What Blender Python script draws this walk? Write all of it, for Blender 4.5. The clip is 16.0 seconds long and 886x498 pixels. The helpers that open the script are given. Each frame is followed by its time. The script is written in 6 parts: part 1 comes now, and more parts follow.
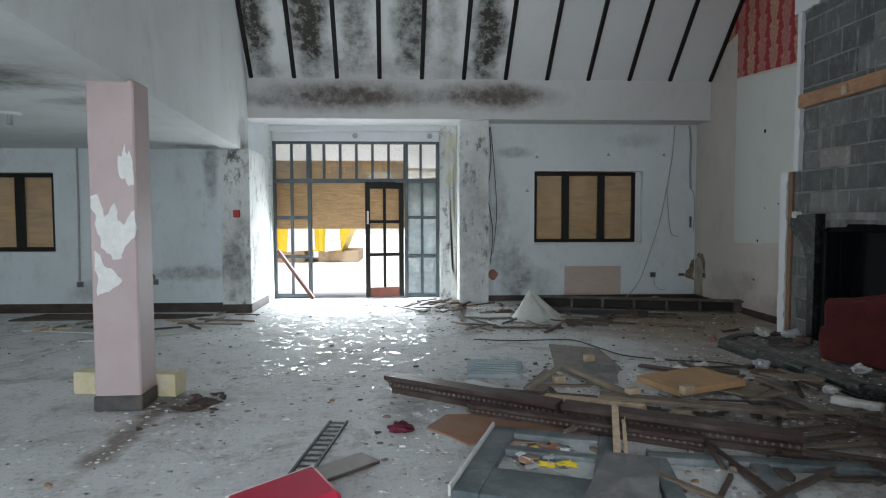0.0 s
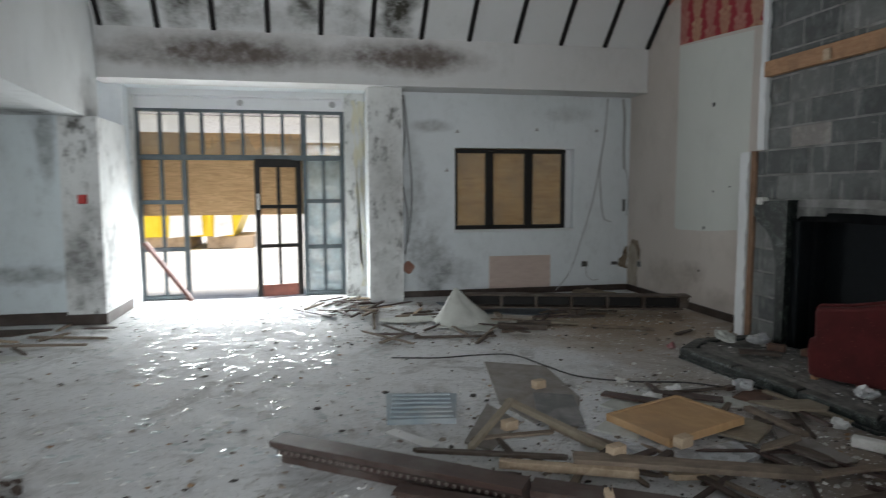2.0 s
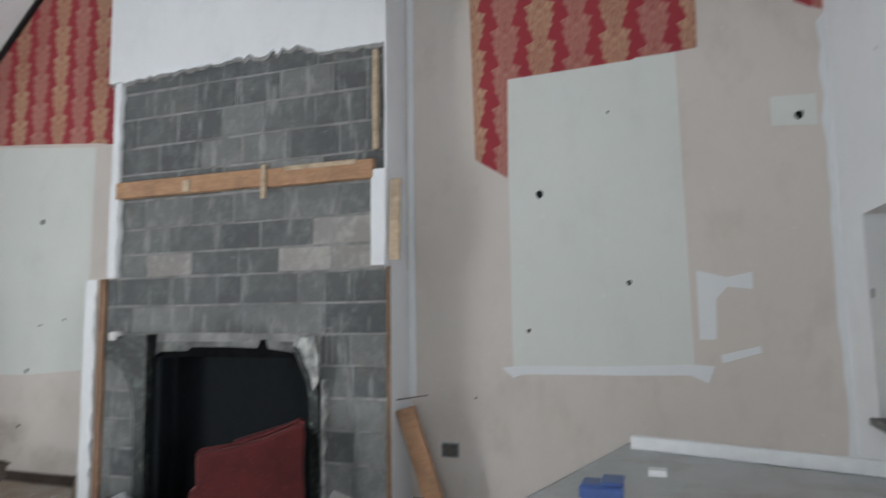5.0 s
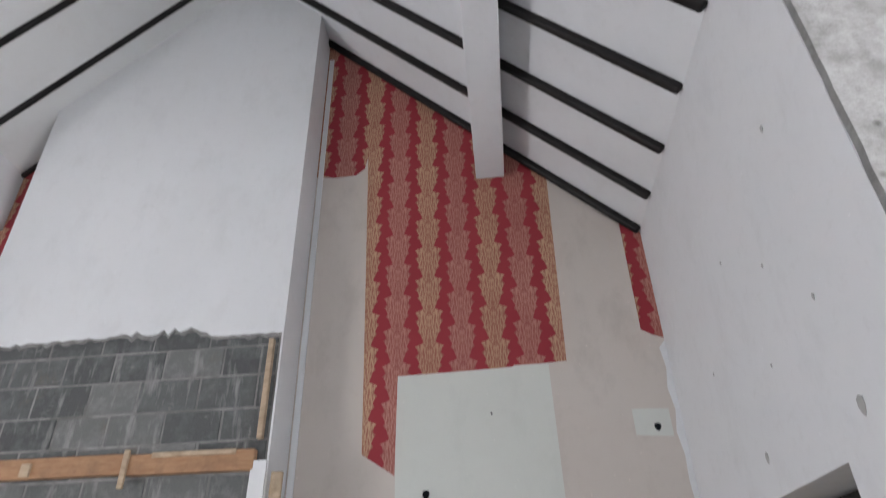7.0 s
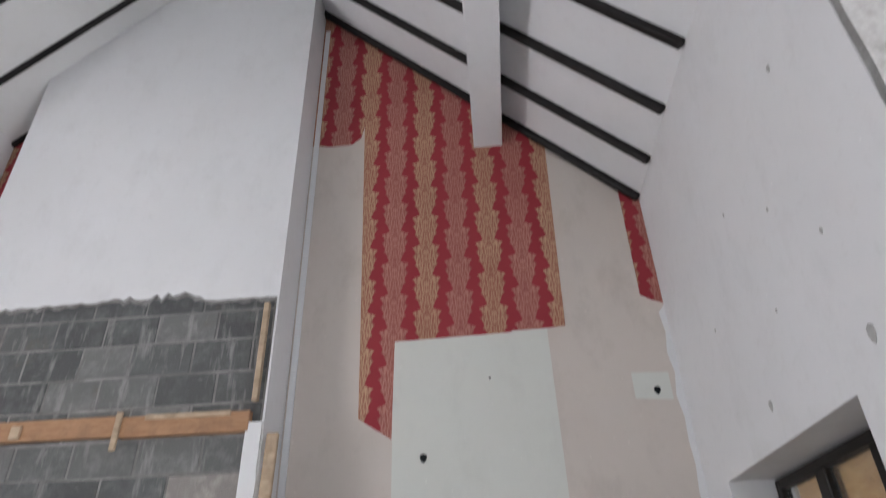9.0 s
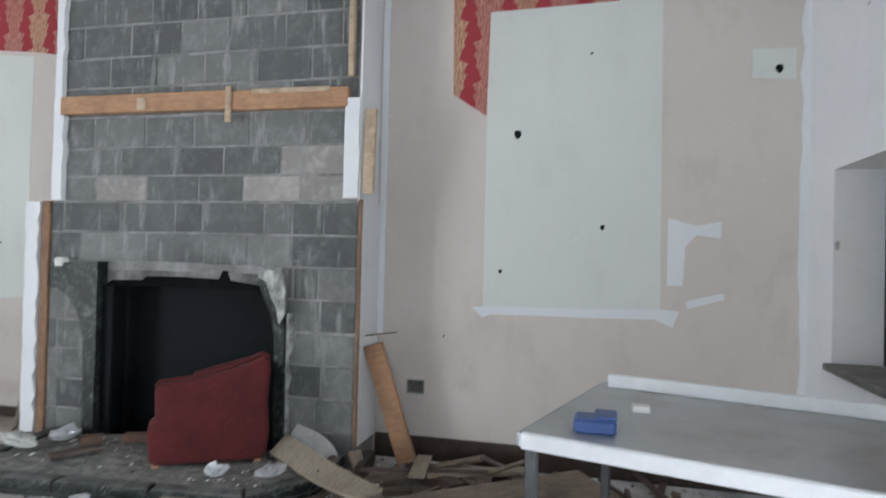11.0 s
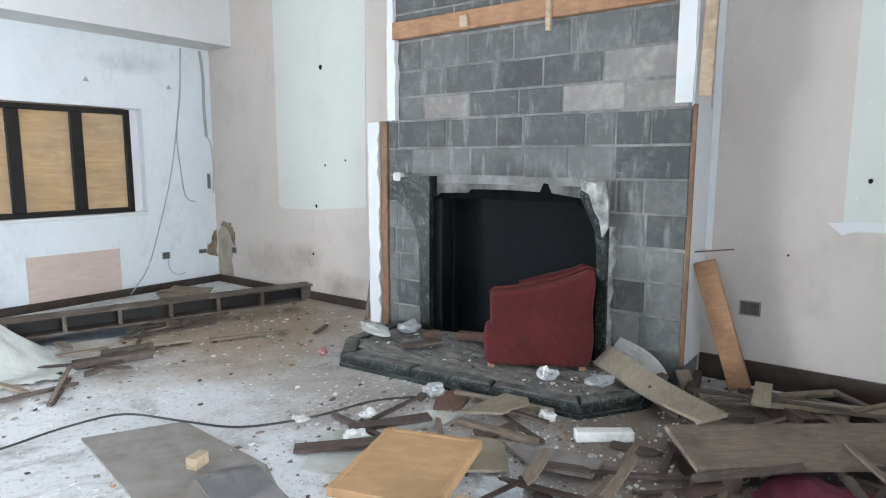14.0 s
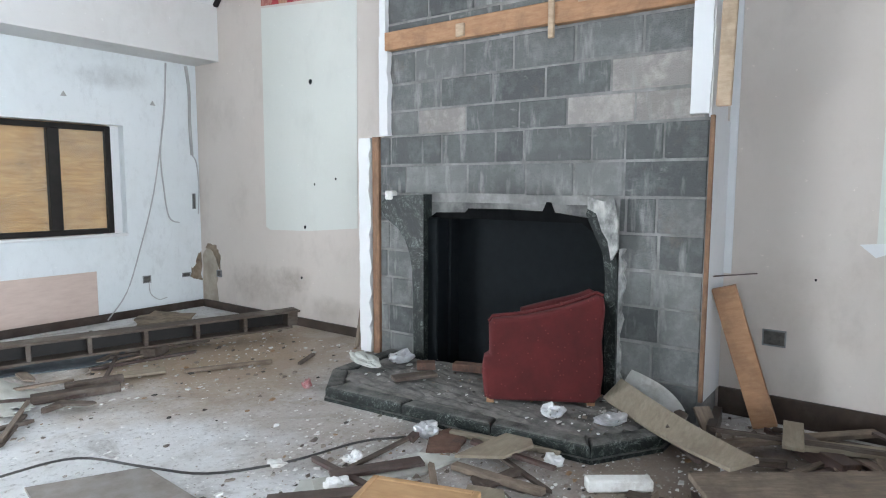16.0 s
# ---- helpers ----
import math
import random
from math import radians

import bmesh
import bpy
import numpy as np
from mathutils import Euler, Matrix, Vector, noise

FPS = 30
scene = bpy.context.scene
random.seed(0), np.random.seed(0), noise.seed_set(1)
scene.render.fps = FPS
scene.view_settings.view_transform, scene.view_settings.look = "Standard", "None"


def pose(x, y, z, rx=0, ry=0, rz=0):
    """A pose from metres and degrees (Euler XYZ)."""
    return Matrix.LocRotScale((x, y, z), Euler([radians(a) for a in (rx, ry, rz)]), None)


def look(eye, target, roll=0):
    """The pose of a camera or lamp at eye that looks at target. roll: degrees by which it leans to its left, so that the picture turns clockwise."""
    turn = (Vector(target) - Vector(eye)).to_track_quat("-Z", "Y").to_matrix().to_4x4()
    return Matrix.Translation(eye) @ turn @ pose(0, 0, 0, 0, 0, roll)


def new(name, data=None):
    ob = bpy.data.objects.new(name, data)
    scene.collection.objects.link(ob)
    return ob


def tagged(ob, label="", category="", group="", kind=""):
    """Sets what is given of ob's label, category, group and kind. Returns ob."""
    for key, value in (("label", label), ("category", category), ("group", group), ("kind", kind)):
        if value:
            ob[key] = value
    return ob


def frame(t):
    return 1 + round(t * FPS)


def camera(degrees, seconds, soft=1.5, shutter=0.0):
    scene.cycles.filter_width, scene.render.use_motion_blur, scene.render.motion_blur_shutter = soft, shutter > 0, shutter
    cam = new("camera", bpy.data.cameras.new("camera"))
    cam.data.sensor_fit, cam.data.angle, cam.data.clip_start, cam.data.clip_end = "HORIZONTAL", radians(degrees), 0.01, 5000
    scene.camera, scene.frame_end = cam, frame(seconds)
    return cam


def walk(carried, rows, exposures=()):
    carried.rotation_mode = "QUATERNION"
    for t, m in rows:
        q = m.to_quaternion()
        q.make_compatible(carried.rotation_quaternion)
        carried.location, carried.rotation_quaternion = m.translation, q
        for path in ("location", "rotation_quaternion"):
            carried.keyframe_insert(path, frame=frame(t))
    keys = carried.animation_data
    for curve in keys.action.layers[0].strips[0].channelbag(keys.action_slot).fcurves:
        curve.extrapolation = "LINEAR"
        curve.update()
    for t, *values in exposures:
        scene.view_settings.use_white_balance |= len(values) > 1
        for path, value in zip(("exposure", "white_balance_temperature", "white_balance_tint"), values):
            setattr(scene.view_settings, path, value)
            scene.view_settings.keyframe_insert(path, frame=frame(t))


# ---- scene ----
cam = camera(70.6, 16.0, soft=1.1, shutter=0.5)
PATH = [
    (0, (0.044, 0.306, 1.37), (0.138, 2.301, 1.261), -0.1),
    (0.5, (0.041, 0.619, 1.404), (0.141, 2.612, 1.261), -0.1),
    (1, (0.039, 0.945, 1.401), (0.153, 2.932, 1.204), -0.2),
    (1.5, (0.081, 1.303, 1.465), (0.246, 3.286, 1.265), -0.3),
    (2, (0.09, 1.691, 1.464), (0.481, 3.644, 1.28), -0.2),
    (2.5, (0.063, 1.939, 1.479), (0.725, 3.821, 1.329), -0.4),
    (3, (0.171, 2.155, 1.462), (1.1, 3.92, 1.315), -0.5),
    (3.5, (0.229, 2.324, 1.488), (1.422, 3.924, 1.346), -0.4),
    (4, (0.278, 2.451, 1.515), (1.72, 3.83, 1.38), -0.2),
    (4.5, (0.256, 2.575, 1.554), (1.958, 3.626, 1.528), -0.4),
    (5, (0.156, 2.616, 1.52), (2.038, 3.263, 1.721), -0.8),
    (5.2, (0.143, 2.658, 1.53), (2.052, 3.187, 1.803), -0.8),
    (7.3, (-0.049, 2.808, 1.503), (1.573, 2.955, 2.664), -1.8),
    (7.5, (-0.034, 2.795, 1.49), (1.545, 2.936, 2.71), -1.9),
    (8, (0.029, 2.816, 1.46), (1.585, 2.942, 2.71), -2.0),
    (8.5, (0.092, 2.862, 1.388), (1.673, 2.975, 2.607), -1.9),
    (9, (0.136, 2.865, 1.324), (1.838, 2.999, 2.365), -1.8),
    (9.5, (0.177, 2.844, 1.298), (2.016, 3.014, 2.065), -1.5),
    (9.7, (0.163, 2.844, 1.31), (2.047, 3.025, 1.956), -1.3),
    (11.8, (0.173, 2.893, 1.527), (2.021, 3.606, 1.248), 0.1),
    (12, (0.15, 2.933, 1.499), (1.943, 3.774, 1.217), 0.2),
    (12.5, (0.145, 2.999, 1.483), (1.802, 4.082, 1.201), 0.3),
    (13, (0.149, 3.09, 1.474), (1.728, 4.284, 1.187), 0.4),
    (13.5, (0.095, 3.245, 1.499), (1.672, 4.442, 1.212), 0.1),
    (14, (0.082, 3.281, 1.492), (1.664, 4.473, 1.215), 0.1),
    (14.2, (0.127, 3.388, 1.441), (1.726, 4.56, 1.179), 0.3),
    (14.5, (0.312, 3.523, 1.428), (1.911, 4.693, 1.155), 0.4),
    (15, (0.363, 3.506, 1.432), (1.95, 4.676, 1.096), 0.2),
    (15.5, (0.39, 3.487, 1.427), (1.986, 4.676, 1.221), 0.3),
    (16, (0.375, 3.48, 1.443), (1.969, 4.671, 1.241), 0.2),
]
EXPOSURES = [(0, -0.20, 6450, 9), (1.5, -0.20, 6450, 9), (2, -0.16, 6750, 11), (2.5, 0.18, 6750, 12), (3, 0.75, 6700, 13), (3.5, 1.28, 6700, 13), (4, 1.55, 6700, 13), (4.5, 1.60, 6700, 13), (5, 1.20, 6650, 13),
             (7.5, 1.24, 6850, 19), (8.5, 1.24, 6850, 19), (9.5, 1.22, 6950, 20), (12, 1.66, 6200, 10), (13, 1.82, 6350, 12), (14, 1.84, 6350, 12), (16, 1.80, 6350, 12)]
walk(cam, [(t, look(eye, target, roll)) for t, eye, target, roll in PATH], EXPOSURES)

# ---- world and light ----
world = bpy.data.worlds.new("sky")
scene.world = world
world.use_nodes = True
wt = world.node_tree
sky = wt.nodes.new("ShaderNodeTexSky")
sky.sky_type, sky.sun_disc = "NISHITA", False
sky.sun_elevation, sky.sun_rotation = radians(75), radians(194)
sky.dust_density = 4.0
wt.links.new(sky.outputs[0], wt.nodes["Background"].inputs[0])
wt.nodes["Background"].inputs[1].default_value = 0.15

sun = new("sun", bpy.data.lights.new("sun", "SUN"))
sun.data.energy, sun.data.angle, sun.data.color = 5.0, radians(14), (1.0, 0.96, 0.9)
sun.matrix_world = look((2, 4, 30), (0, 12, 0))


def daylight(name, at, target, w, h, watts, colour=(0.87, 0.95, 1.0)):
    """Skylight from an opening, also used for the added west fill lamp."""
    lamp = new(name, bpy.data.lights.new(name, "AREA"))
    lamp.data.shape, lamp.data.size, lamp.data.size_y = "RECTANGLE", w, h
    lamp.data.energy, lamp.data.color = watts, colour
    lamp.matrix_world = look(at, target)
    return lamp


daylight("screen_daylight", (-0.95, 10.62, 0.60), (-0.9, 3, 0.0), 2.5, 1.05, 125)
daylight("rear_window_daylight", (-2.6, -4.15, 2.0), (-0.9, 6, -3.2), 3.4, 2.4, 165)
daylight("rear_window_daylight", (1.0, -4.15, 2.0), (1.4, 6, -3.0), 2.6, 2.4, 265)
# unseen fill lamp added inside the solid west wall, which has no window
daylight("west_fill_light", (-6.95, 3.0, 1.3), (0, 4, 0.0), 2.4, 1.3, 18)


# ---- material helpers ----
class Mat:
    """A small builder for node materials in world or object space."""

    def __init__(self, name, space="object"):
        self.m = bpy.data.materials.new(name)
        self.m.use_nodes = True
        self.t = self.m.node_tree
        self.b = self.t.nodes["Principled BSDF"]
        if space == "world":
            g = self.t.nodes.new("ShaderNodeNewGeometry")
            self.co = g.outputs["Position"]
        else:
            g = self.t.nodes.new("ShaderNodeTexCoord")
            self.co = g.outputs["Object"]

    def link(self, a, b):
        self.t.links.new(a, b)

    def put(self, socket, v):
        if isinstance(v, bpy.types.NodeSocket):
            self.link(v, socket)
        else:
            socket.default_value = v

    def math(self, op, a, b=0.0, c=0.0, clamp=False):
        n = self.t.nodes.new("ShaderNodeMath")
        n.operation, n.use_clamp = op, clamp
        for k, v in enumerate((a, b, c)):
            self.put(n.inputs[k], v)
        return n.outputs[0]

    def stretch(self, scale, co=None):
        n = self.t.nodes.new("ShaderNodeVectorMath")
        n.operation = "MULTIPLY"
        self.link(co or self.co, n.inputs[0])
        n.inputs[1].default_value = scale
        return n.outputs[0]

    def noise(self, scale, detail=4.0, rough=0.55, stretch=None, distort=0.0):
        n = self.t.nodes.new("ShaderNodeTexNoise")
        n.inputs["Scale"].default_value, n.inputs["Detail"].default_value = scale, detail
        n.inputs["Roughness"].default_value, n.inputs["Distortion"].default_value = rough, distort
        self.link(self.stretch(stretch) if stretch else self.co, n.inputs["Vector"])
        return n.outputs["Fac"]

    def voronoi(self, scale, feature="F1", out="Distance", stretch=None):
        n = self.t.nodes.new("ShaderNodeTexVoronoi")
        n.feature = feature
        n.inputs["Scale"].default_value = scale
        self.link(self.stretch(stretch) if stretch else self.co, n.inputs["Vector"])
        return n.outputs[out]

    def ramp(self, fac, lo, hi, a=0.0, b=1.0):
        n = self.t.nodes.new("ShaderNodeMapRange")
        self.put(n.inputs[0], fac)
        for k, v in zip((1, 2, 3, 4), (lo, hi, a, b)):
            n.inputs[k].default_value = v
        return n.outputs[0]

    def mix(self, fac, a, b, blend="MIX"):
        n = self.t.nodes.new("ShaderNodeMix")
        n.data_type, n.blend_type = "RGBA", blend
        self.put(n.inputs[0], fac)
        for k, v in ((6, a), (7, b)):
            self.put(n.inputs[k], v if isinstance(v, bpy.types.NodeSocket) else (*v, 1.0))
        return n.outputs[2]

    def xyz(self, co=None):
        n = self.t.nodes.new("ShaderNodeSeparateXYZ")
        self.link(co or self.co, n.inputs[0])
        return n.outputs

    def random(self):
        return self.t.nodes.new("ShaderNodeObjectInfo").outputs["Random"]

    def island(self):
        return self.t.nodes.new("ShaderNodeNewGeometry").outputs["Random Per Island"]

    def blotch(self, centre, radius, wobble=0.5, scale=2.5):
        """A stain of its own shape round a place, 1 inside and 0 outside."""
        n = self.t.nodes.new("ShaderNodeVectorMath")
        n.operation = "SUBTRACT"
        self.link(self.co, n.inputs[0])
        n.inputs[1].default_value = centre
        v = self.stretch([1.0 / r for r in radius], n.outputs[0])
        d = self.t.nodes.new("ShaderNodeVectorMath")
        d.operation = "LENGTH"
        self.link(v, d.inputs[0])
        w = self.math("MULTIPLY", self.math("SUBTRACT", self.noise(scale, 6.0, 0.65), 0.5), wobble * 4)
        return self.ramp(self.math("ADD", d.outputs["Value"], w), 1.0, 0.35)

    def done(self, colour, rough=0.8, bump=None, strength=0.3, depth=0.004, metal=0.0, spec=None):
        self.put(self.b.inputs["Base Color"], colour if isinstance(colour, bpy.types.NodeSocket) else (*colour, 1.0))
        self.put(self.b.inputs["Roughness"], rough)
        self.b.inputs["Metallic"].default_value = metal
        if spec is not None:
            self.b.inputs["Specular IOR Level"].default_value = spec
        if bump is not None:
            n = self.t.nodes.new("ShaderNodeBump")
            n.inputs["Strength"].default_value, n.inputs["Distance"].default_value = strength, depth
            self.link(bump, n.inputs["Height"])
            self.link(n.outputs[0], self.b.inputs["Normal"])
        return self.m


def wall_paint(name, base, dirt, spots=(), mould=(0.07, 0.065, 0.06), speck=0.0, grime=0.35):
    m = Mat(name, "world")
    big, fine = m.noise(0.9, 5.0), m.noise(14.0, 5.0, 0.7)
    c = m.mix(m.ramp(big, 0.42, 0.75, 0.0, grime), base, dirt)
    c = m.mix(m.ramp(fine, 0.55, 0.8, 0.0, 0.25), c, dirt)
    c = m.mix(m.ramp(m.noise(2.6, 7.0, 0.7, (1.0, 1.0, 0.6)), 0.52, 0.72, 0.0, grime), c, [q * 0.86 for q in dirt])
    c = m.mix(m.ramp(m.noise(22.0, 3.0, 0.6), 0.70, 0.74, 0.0, grime), c, [min(1.0, q * 1.35) for q in base])
    for centre, radius, amount, wob in spots:
        k = m.math("MULTIPLY", m.blotch(centre, radius, wob), m.ramp(m.noise(7.0, 6.0, 0.75), 0.3, 0.6, 0.35 * amount, amount))
        c = m.mix(k, c, mould)
    if speck:
        k = m.math("MULTIPLY", m.ramp(m.noise(8.0, 8.0, 0.82, (1, 1, 0.5)), 0.52, 0.64), m.ramp(m.noise(1.3, 3.0), 0.36, 0.56, 0.0, speck))
        c = m.mix(k, c, mould)
    return m.done(c, m.ramp(fine, 0.2, 0.8, 0.75, 0.95), m.noise(40.0, 6.0, 0.7), 0.25, 0.003)


M = {}
M["white"] = wall_paint("white_wall_paint", (0.73, 0.74, 0.755), (0.56, 0.56, 0.555), speck=0.0, grime=0.22)
M["front"] = wall_paint("stained_white_paint", (0.74, 0.78, 0.80), (0.55, 0.58, 0.58),
                        [((1.62, 10.2, 0.50), (0.33, 0.6, 0.5), 0.55, 0.7), ((1.35, 10.2, 1.5), (0.2, 0.6, 0.9), 0.35, 0.6), ((3.6, 10.2, 2.55), (0.5, 0.5, 0.15), 0.25, 0.4),
                         ((1.6, 10.2, 2.35), (0.35, 0.5, 0.1), 0.4, 0.4), ((2.0, 10.2, 0.3), (0.4, 0.5, 0.25), 0.3, 0.7), ((1.75, 10.2, 1.0), (0.3, 0.5, 0.8), 0.12, 0.8)], speck=0.12, grime=0.18)
M["pier"] = wall_paint("mouldy_white_paint", (0.72, 0.73, 0.72), (0.50, 0.50, 0.48), [((-2.45, 9.3, 0.75), (0.35, 0.6, 0.6), 0.75, 0.7), ((1.0, 9.9, 0.9), (0.3, 0.6, 1.4), 0.3, 0.8)], speck=0.95, grime=0.5)
M["left_wall"] = wall_paint("pale_blue_white_paint", (0.68, 0.74, 0.76), (0.48, 0.52, 0.52), [((-3.2, 9.3, 0.55), (0.6, 0.5, 0.14), 0.6, 0.5), ((-2.8, 9.3, 1.95), (0.12, 0.5, 0.5), 0.6, 0.4), ((-4.3, 9.3, 0.3), (0.6, 0.5, 0.18), 0.4, 0.5)], speck=0.2)
M["bulkhead"] = wall_paint("water_stained_paint", (0.70, 0.70, 0.695), (0.58, 0.57, 0.54),
                           [((-0.95, 9.74, 3.14), (1.55, 0.7, 0.28), 1.0, 0.20), ((1.2, 9.74, 3.14), (1.3, 0.7, 0.25), 1.0, 0.20), ((-0.7, 9.74, 3.12), (0.8, 0.7, 0.15), 0.9, 0.15), ((1.3, 9.74, 3.12), (0.7, 0.7, 0.12), 0.9, 0.15), ((-2.1, 9.74, 3.05), (0.5, 0.6, 0.12), 0.6, 0.4), ((1.6, 9.74, 3.2), (0.5, 0.6, 0.12), 0.6, 0.4)], grime=0.4, mould=(0.15, 0.12, 0.105))
M["ceiling"] = wall_paint("stained_ceiling_paint", (0.73, 0.74, 0.74), (0.62, 0.61, 0.58),
                          [((-2.15, 9.1, 4.0), (0.27, 1.4, 0.9), 1.25, 0.3), ((-1.4, 9.0, 4.1), (0.36, 1.8, 1.0), 1.3, 0.3), ((-0.75, 9.0, 4.2), (0.33, 1.6, 1.0), 0.8, 0.5), ((0.05, 9.1, 4.0), (0.35, 1.4, 0.9), 0.95, 0.4), ((0.55, 9.1, 4.0), (0.2, 1.2, 0.8), 0.5, 0.5),
                           ((1.1, 9.1, 4.0), (0.30, 1.5, 0.9), 1.3, 0.35), ((-0.3, 9.6, 3.5), (1.8, 0.5, 0.2), 0.3, 0.6)], mould=(0.05, 0.046, 0.034), grime=0.18)
M["soffit"] = wall_paint("grey_soffit_paint", (0.70, 0.73, 0.73), (0.48, 0.48, 0.45), [((-2.9, 4.6, 2.3), (0.7, 0.7, 0.4), 0.85, 0.4), ((-2.9, 9.0, 2.3), (0.5, 0.35, 0.3), 0.7, 0.4), ((-2.5, 5.6, 2.3), (0.5, 0.3, 0.3), 0.5, 0.4)], grime=0.5)
M["fascia"] = wall_paint("grey_white_paint", (0.72, 0.74, 0.74), (0.55, 0.56, 0.55), [((-2.3, 9.2, 2.5), (0.5, 0.5, 0.3), 0.4, 0.5)], grime=0.4)
M["beige"] = wall_paint("bare_beige_plaster", (0.63, 0.57, 0.525), (0.54, 0.48, 0.435), [((4.58, 9.0, 0.35), (0.5, 0.7, 0.25), 0.35, 0.5), ((4.58, 8.55, 0.48), (0.5, 0.32, 0.14), 0.5, 0.4), ((4.58, 7.9, 0.25), (0.5, 0.5, 0.12), 0.3, 0.5), ((4.58, 4.0, 0.75), (0.5, 0.5, 0.3), 0.15, 0.6)], mould=(0.25, 0.2, 0.16), grime=0.5)
M["patch"] = wall_paint("pale_unpainted_plaster", (0.67, 0.685, 0.645), (0.60, 0.61, 0.57), grime=0.3)
M["filler"] = wall_paint("white_filler", (0.74, 0.75, 0.76), (0.62, 0.63, 0.64), grime=0.2)


def rough_plaster():
    m = Mat("broken_plaster", "world")
    f = m.noise(9.0, 8.0, 0.7)
    c = m.mix(m.ramp(f, 0.35, 0.62), (0.20, 0.196, 0.19), (0.32, 0.315, 0.31))
    c = m.mix(m.ramp(m.voronoi(6.0), 0.0, 0.12, 1.0, 0.0), c, (0.06, 0.055, 0.05))
    return m.done(c, 0.95, f, 0.8, 0.02)


M["rough"] = rough_plaster()


def floor_mat():
    m = Mat("dirty_concrete", "world")
    big, mid, fine = m.noise(0.55, 6.0, 0.6), m.noise(3.2, 7.0, 0.68), m.noise(26.0, 6.0, 0.75)
    c = m.mix(m.ramp(big, 0.35, 0.65), (0.72, 0.725, 0.73), (0.57, 0.565, 0.56))
    c = m.mix(m.ramp(mid, 0.45, 0.72, 0.0, 0.8), c, (0.72, 0.73, 0.74))
    c = m.mix(m.ramp(mid, 0.46, 0.26, 0.0, 0.65), c, (0.26, 0.245, 0.23))
    # scuffs and damp tide marks
    c = m.mix(m.ramp(m.noise(1.5, 8.0, 0.74, None, 1.6), 0.51, 0.64, 0.0, 0.7), c, (0.27, 0.255, 0.24))
    c = m.mix(m.ramp(m.noise(5.5, 6.0, 0.7, None, 1.0), 0.60, 0.70, 0.0, 0.7), c, (0.76, 0.77, 0.78))
    c = m.mix(m.math("MULTIPLY", m.blotch((-1.74, 4.2, 0), (0.13, 0.9, 1.0), 0.5, 4.0), 0.8), c, (0.16, 0.115, 0.085))
    c = m.mix(m.math("MULTIPLY", m.blotch((1.95, 5.35, 0), (0.9, 0.75, 1.0), 0.5, 3.0), 0.8), c, (0.80, 0.81, 0.83))
    # sandy screed towards the gable corner
    c = m.mix(m.math("MULTIPLY", m.blotch((3.4, 8.2, 0), (1.9, 1.7, 1.0), 0.35, 1.6), 0.9), c, (0.37, 0.285, 0.205))
    c = m.mix(m.math("MULTIPLY", m.blotch((2.4, 9.6, 0), (1.0, 0.5, 1.0), 0.3, 1.6), 0.7), c, (0.10, 0.115, 0.13))
    c = m.mix(m.math("MULTIPLY", m.blotch((3.4, 4.0, 0), (1.5, 2.2, 1.0), 0.4, 1.6), 0.85), c, (0.22, 0.165, 0.125))
    c = m.mix(m.math("MULTIPLY", m.blotch((2.9, 6.3, 0), (0.7, 1.3, 1.0), 0.6, 2.2), 0.6), c, (0.33, 0.265, 0.205))
    c = m.mix(m.math("MULTIPLY", m.blotch((-1.75, 4.9, 0), (0.5, 0.35, 1.0), 0.4, 4.0), 0.8), c, (0.07, 0.045, 0.035))
    c = m.mix(m.ramp(fine, 0.56, 0.70, 0.0, 0.6), c, (0.78, 0.79, 0.80))
    c = m.mix(m.ramp(fine, 0.45, 0.32, 0.0, 0.75), c, (0.15, 0.14, 0.13))
    c = m.mix(m.math("MULTIPLY", m.blotch((3.7, 8.0, 0), (1.5, 1.5, 1.0), 0.4, 1.9), 0.62), c, (0.30, 0.215, 0.145))
    c = m.mix(m.math("MULTIPLY", m.blotch((3.5, 3.9, 0), (1.3, 1.3, 1.0), 0.4, 1.9), 0.6), c, (0.19, 0.14, 0.105))
    c = m.mix(m.ramp(m.voronoi(19.0), 0.0, 0.13, 0.75, 0.0), c, (0.07, 0.06, 0.055))
    bump = m.math("ADD", m.math("MULTIPLY", mid, 0.6), fine)
    rough = m.math("SUBTRACT", m.ramp(mid, 0.3, 0.7, 0.55, 0.95), m.math("MULTIPLY", m.blotch((-0.6, 8.4, 0), (1.6, 2.4, 1.0), 0.3, 2.0), 0.08))
    return m.done(c, rough, bump, 0.45, 0.012)


M["floor"] = floor_mat()


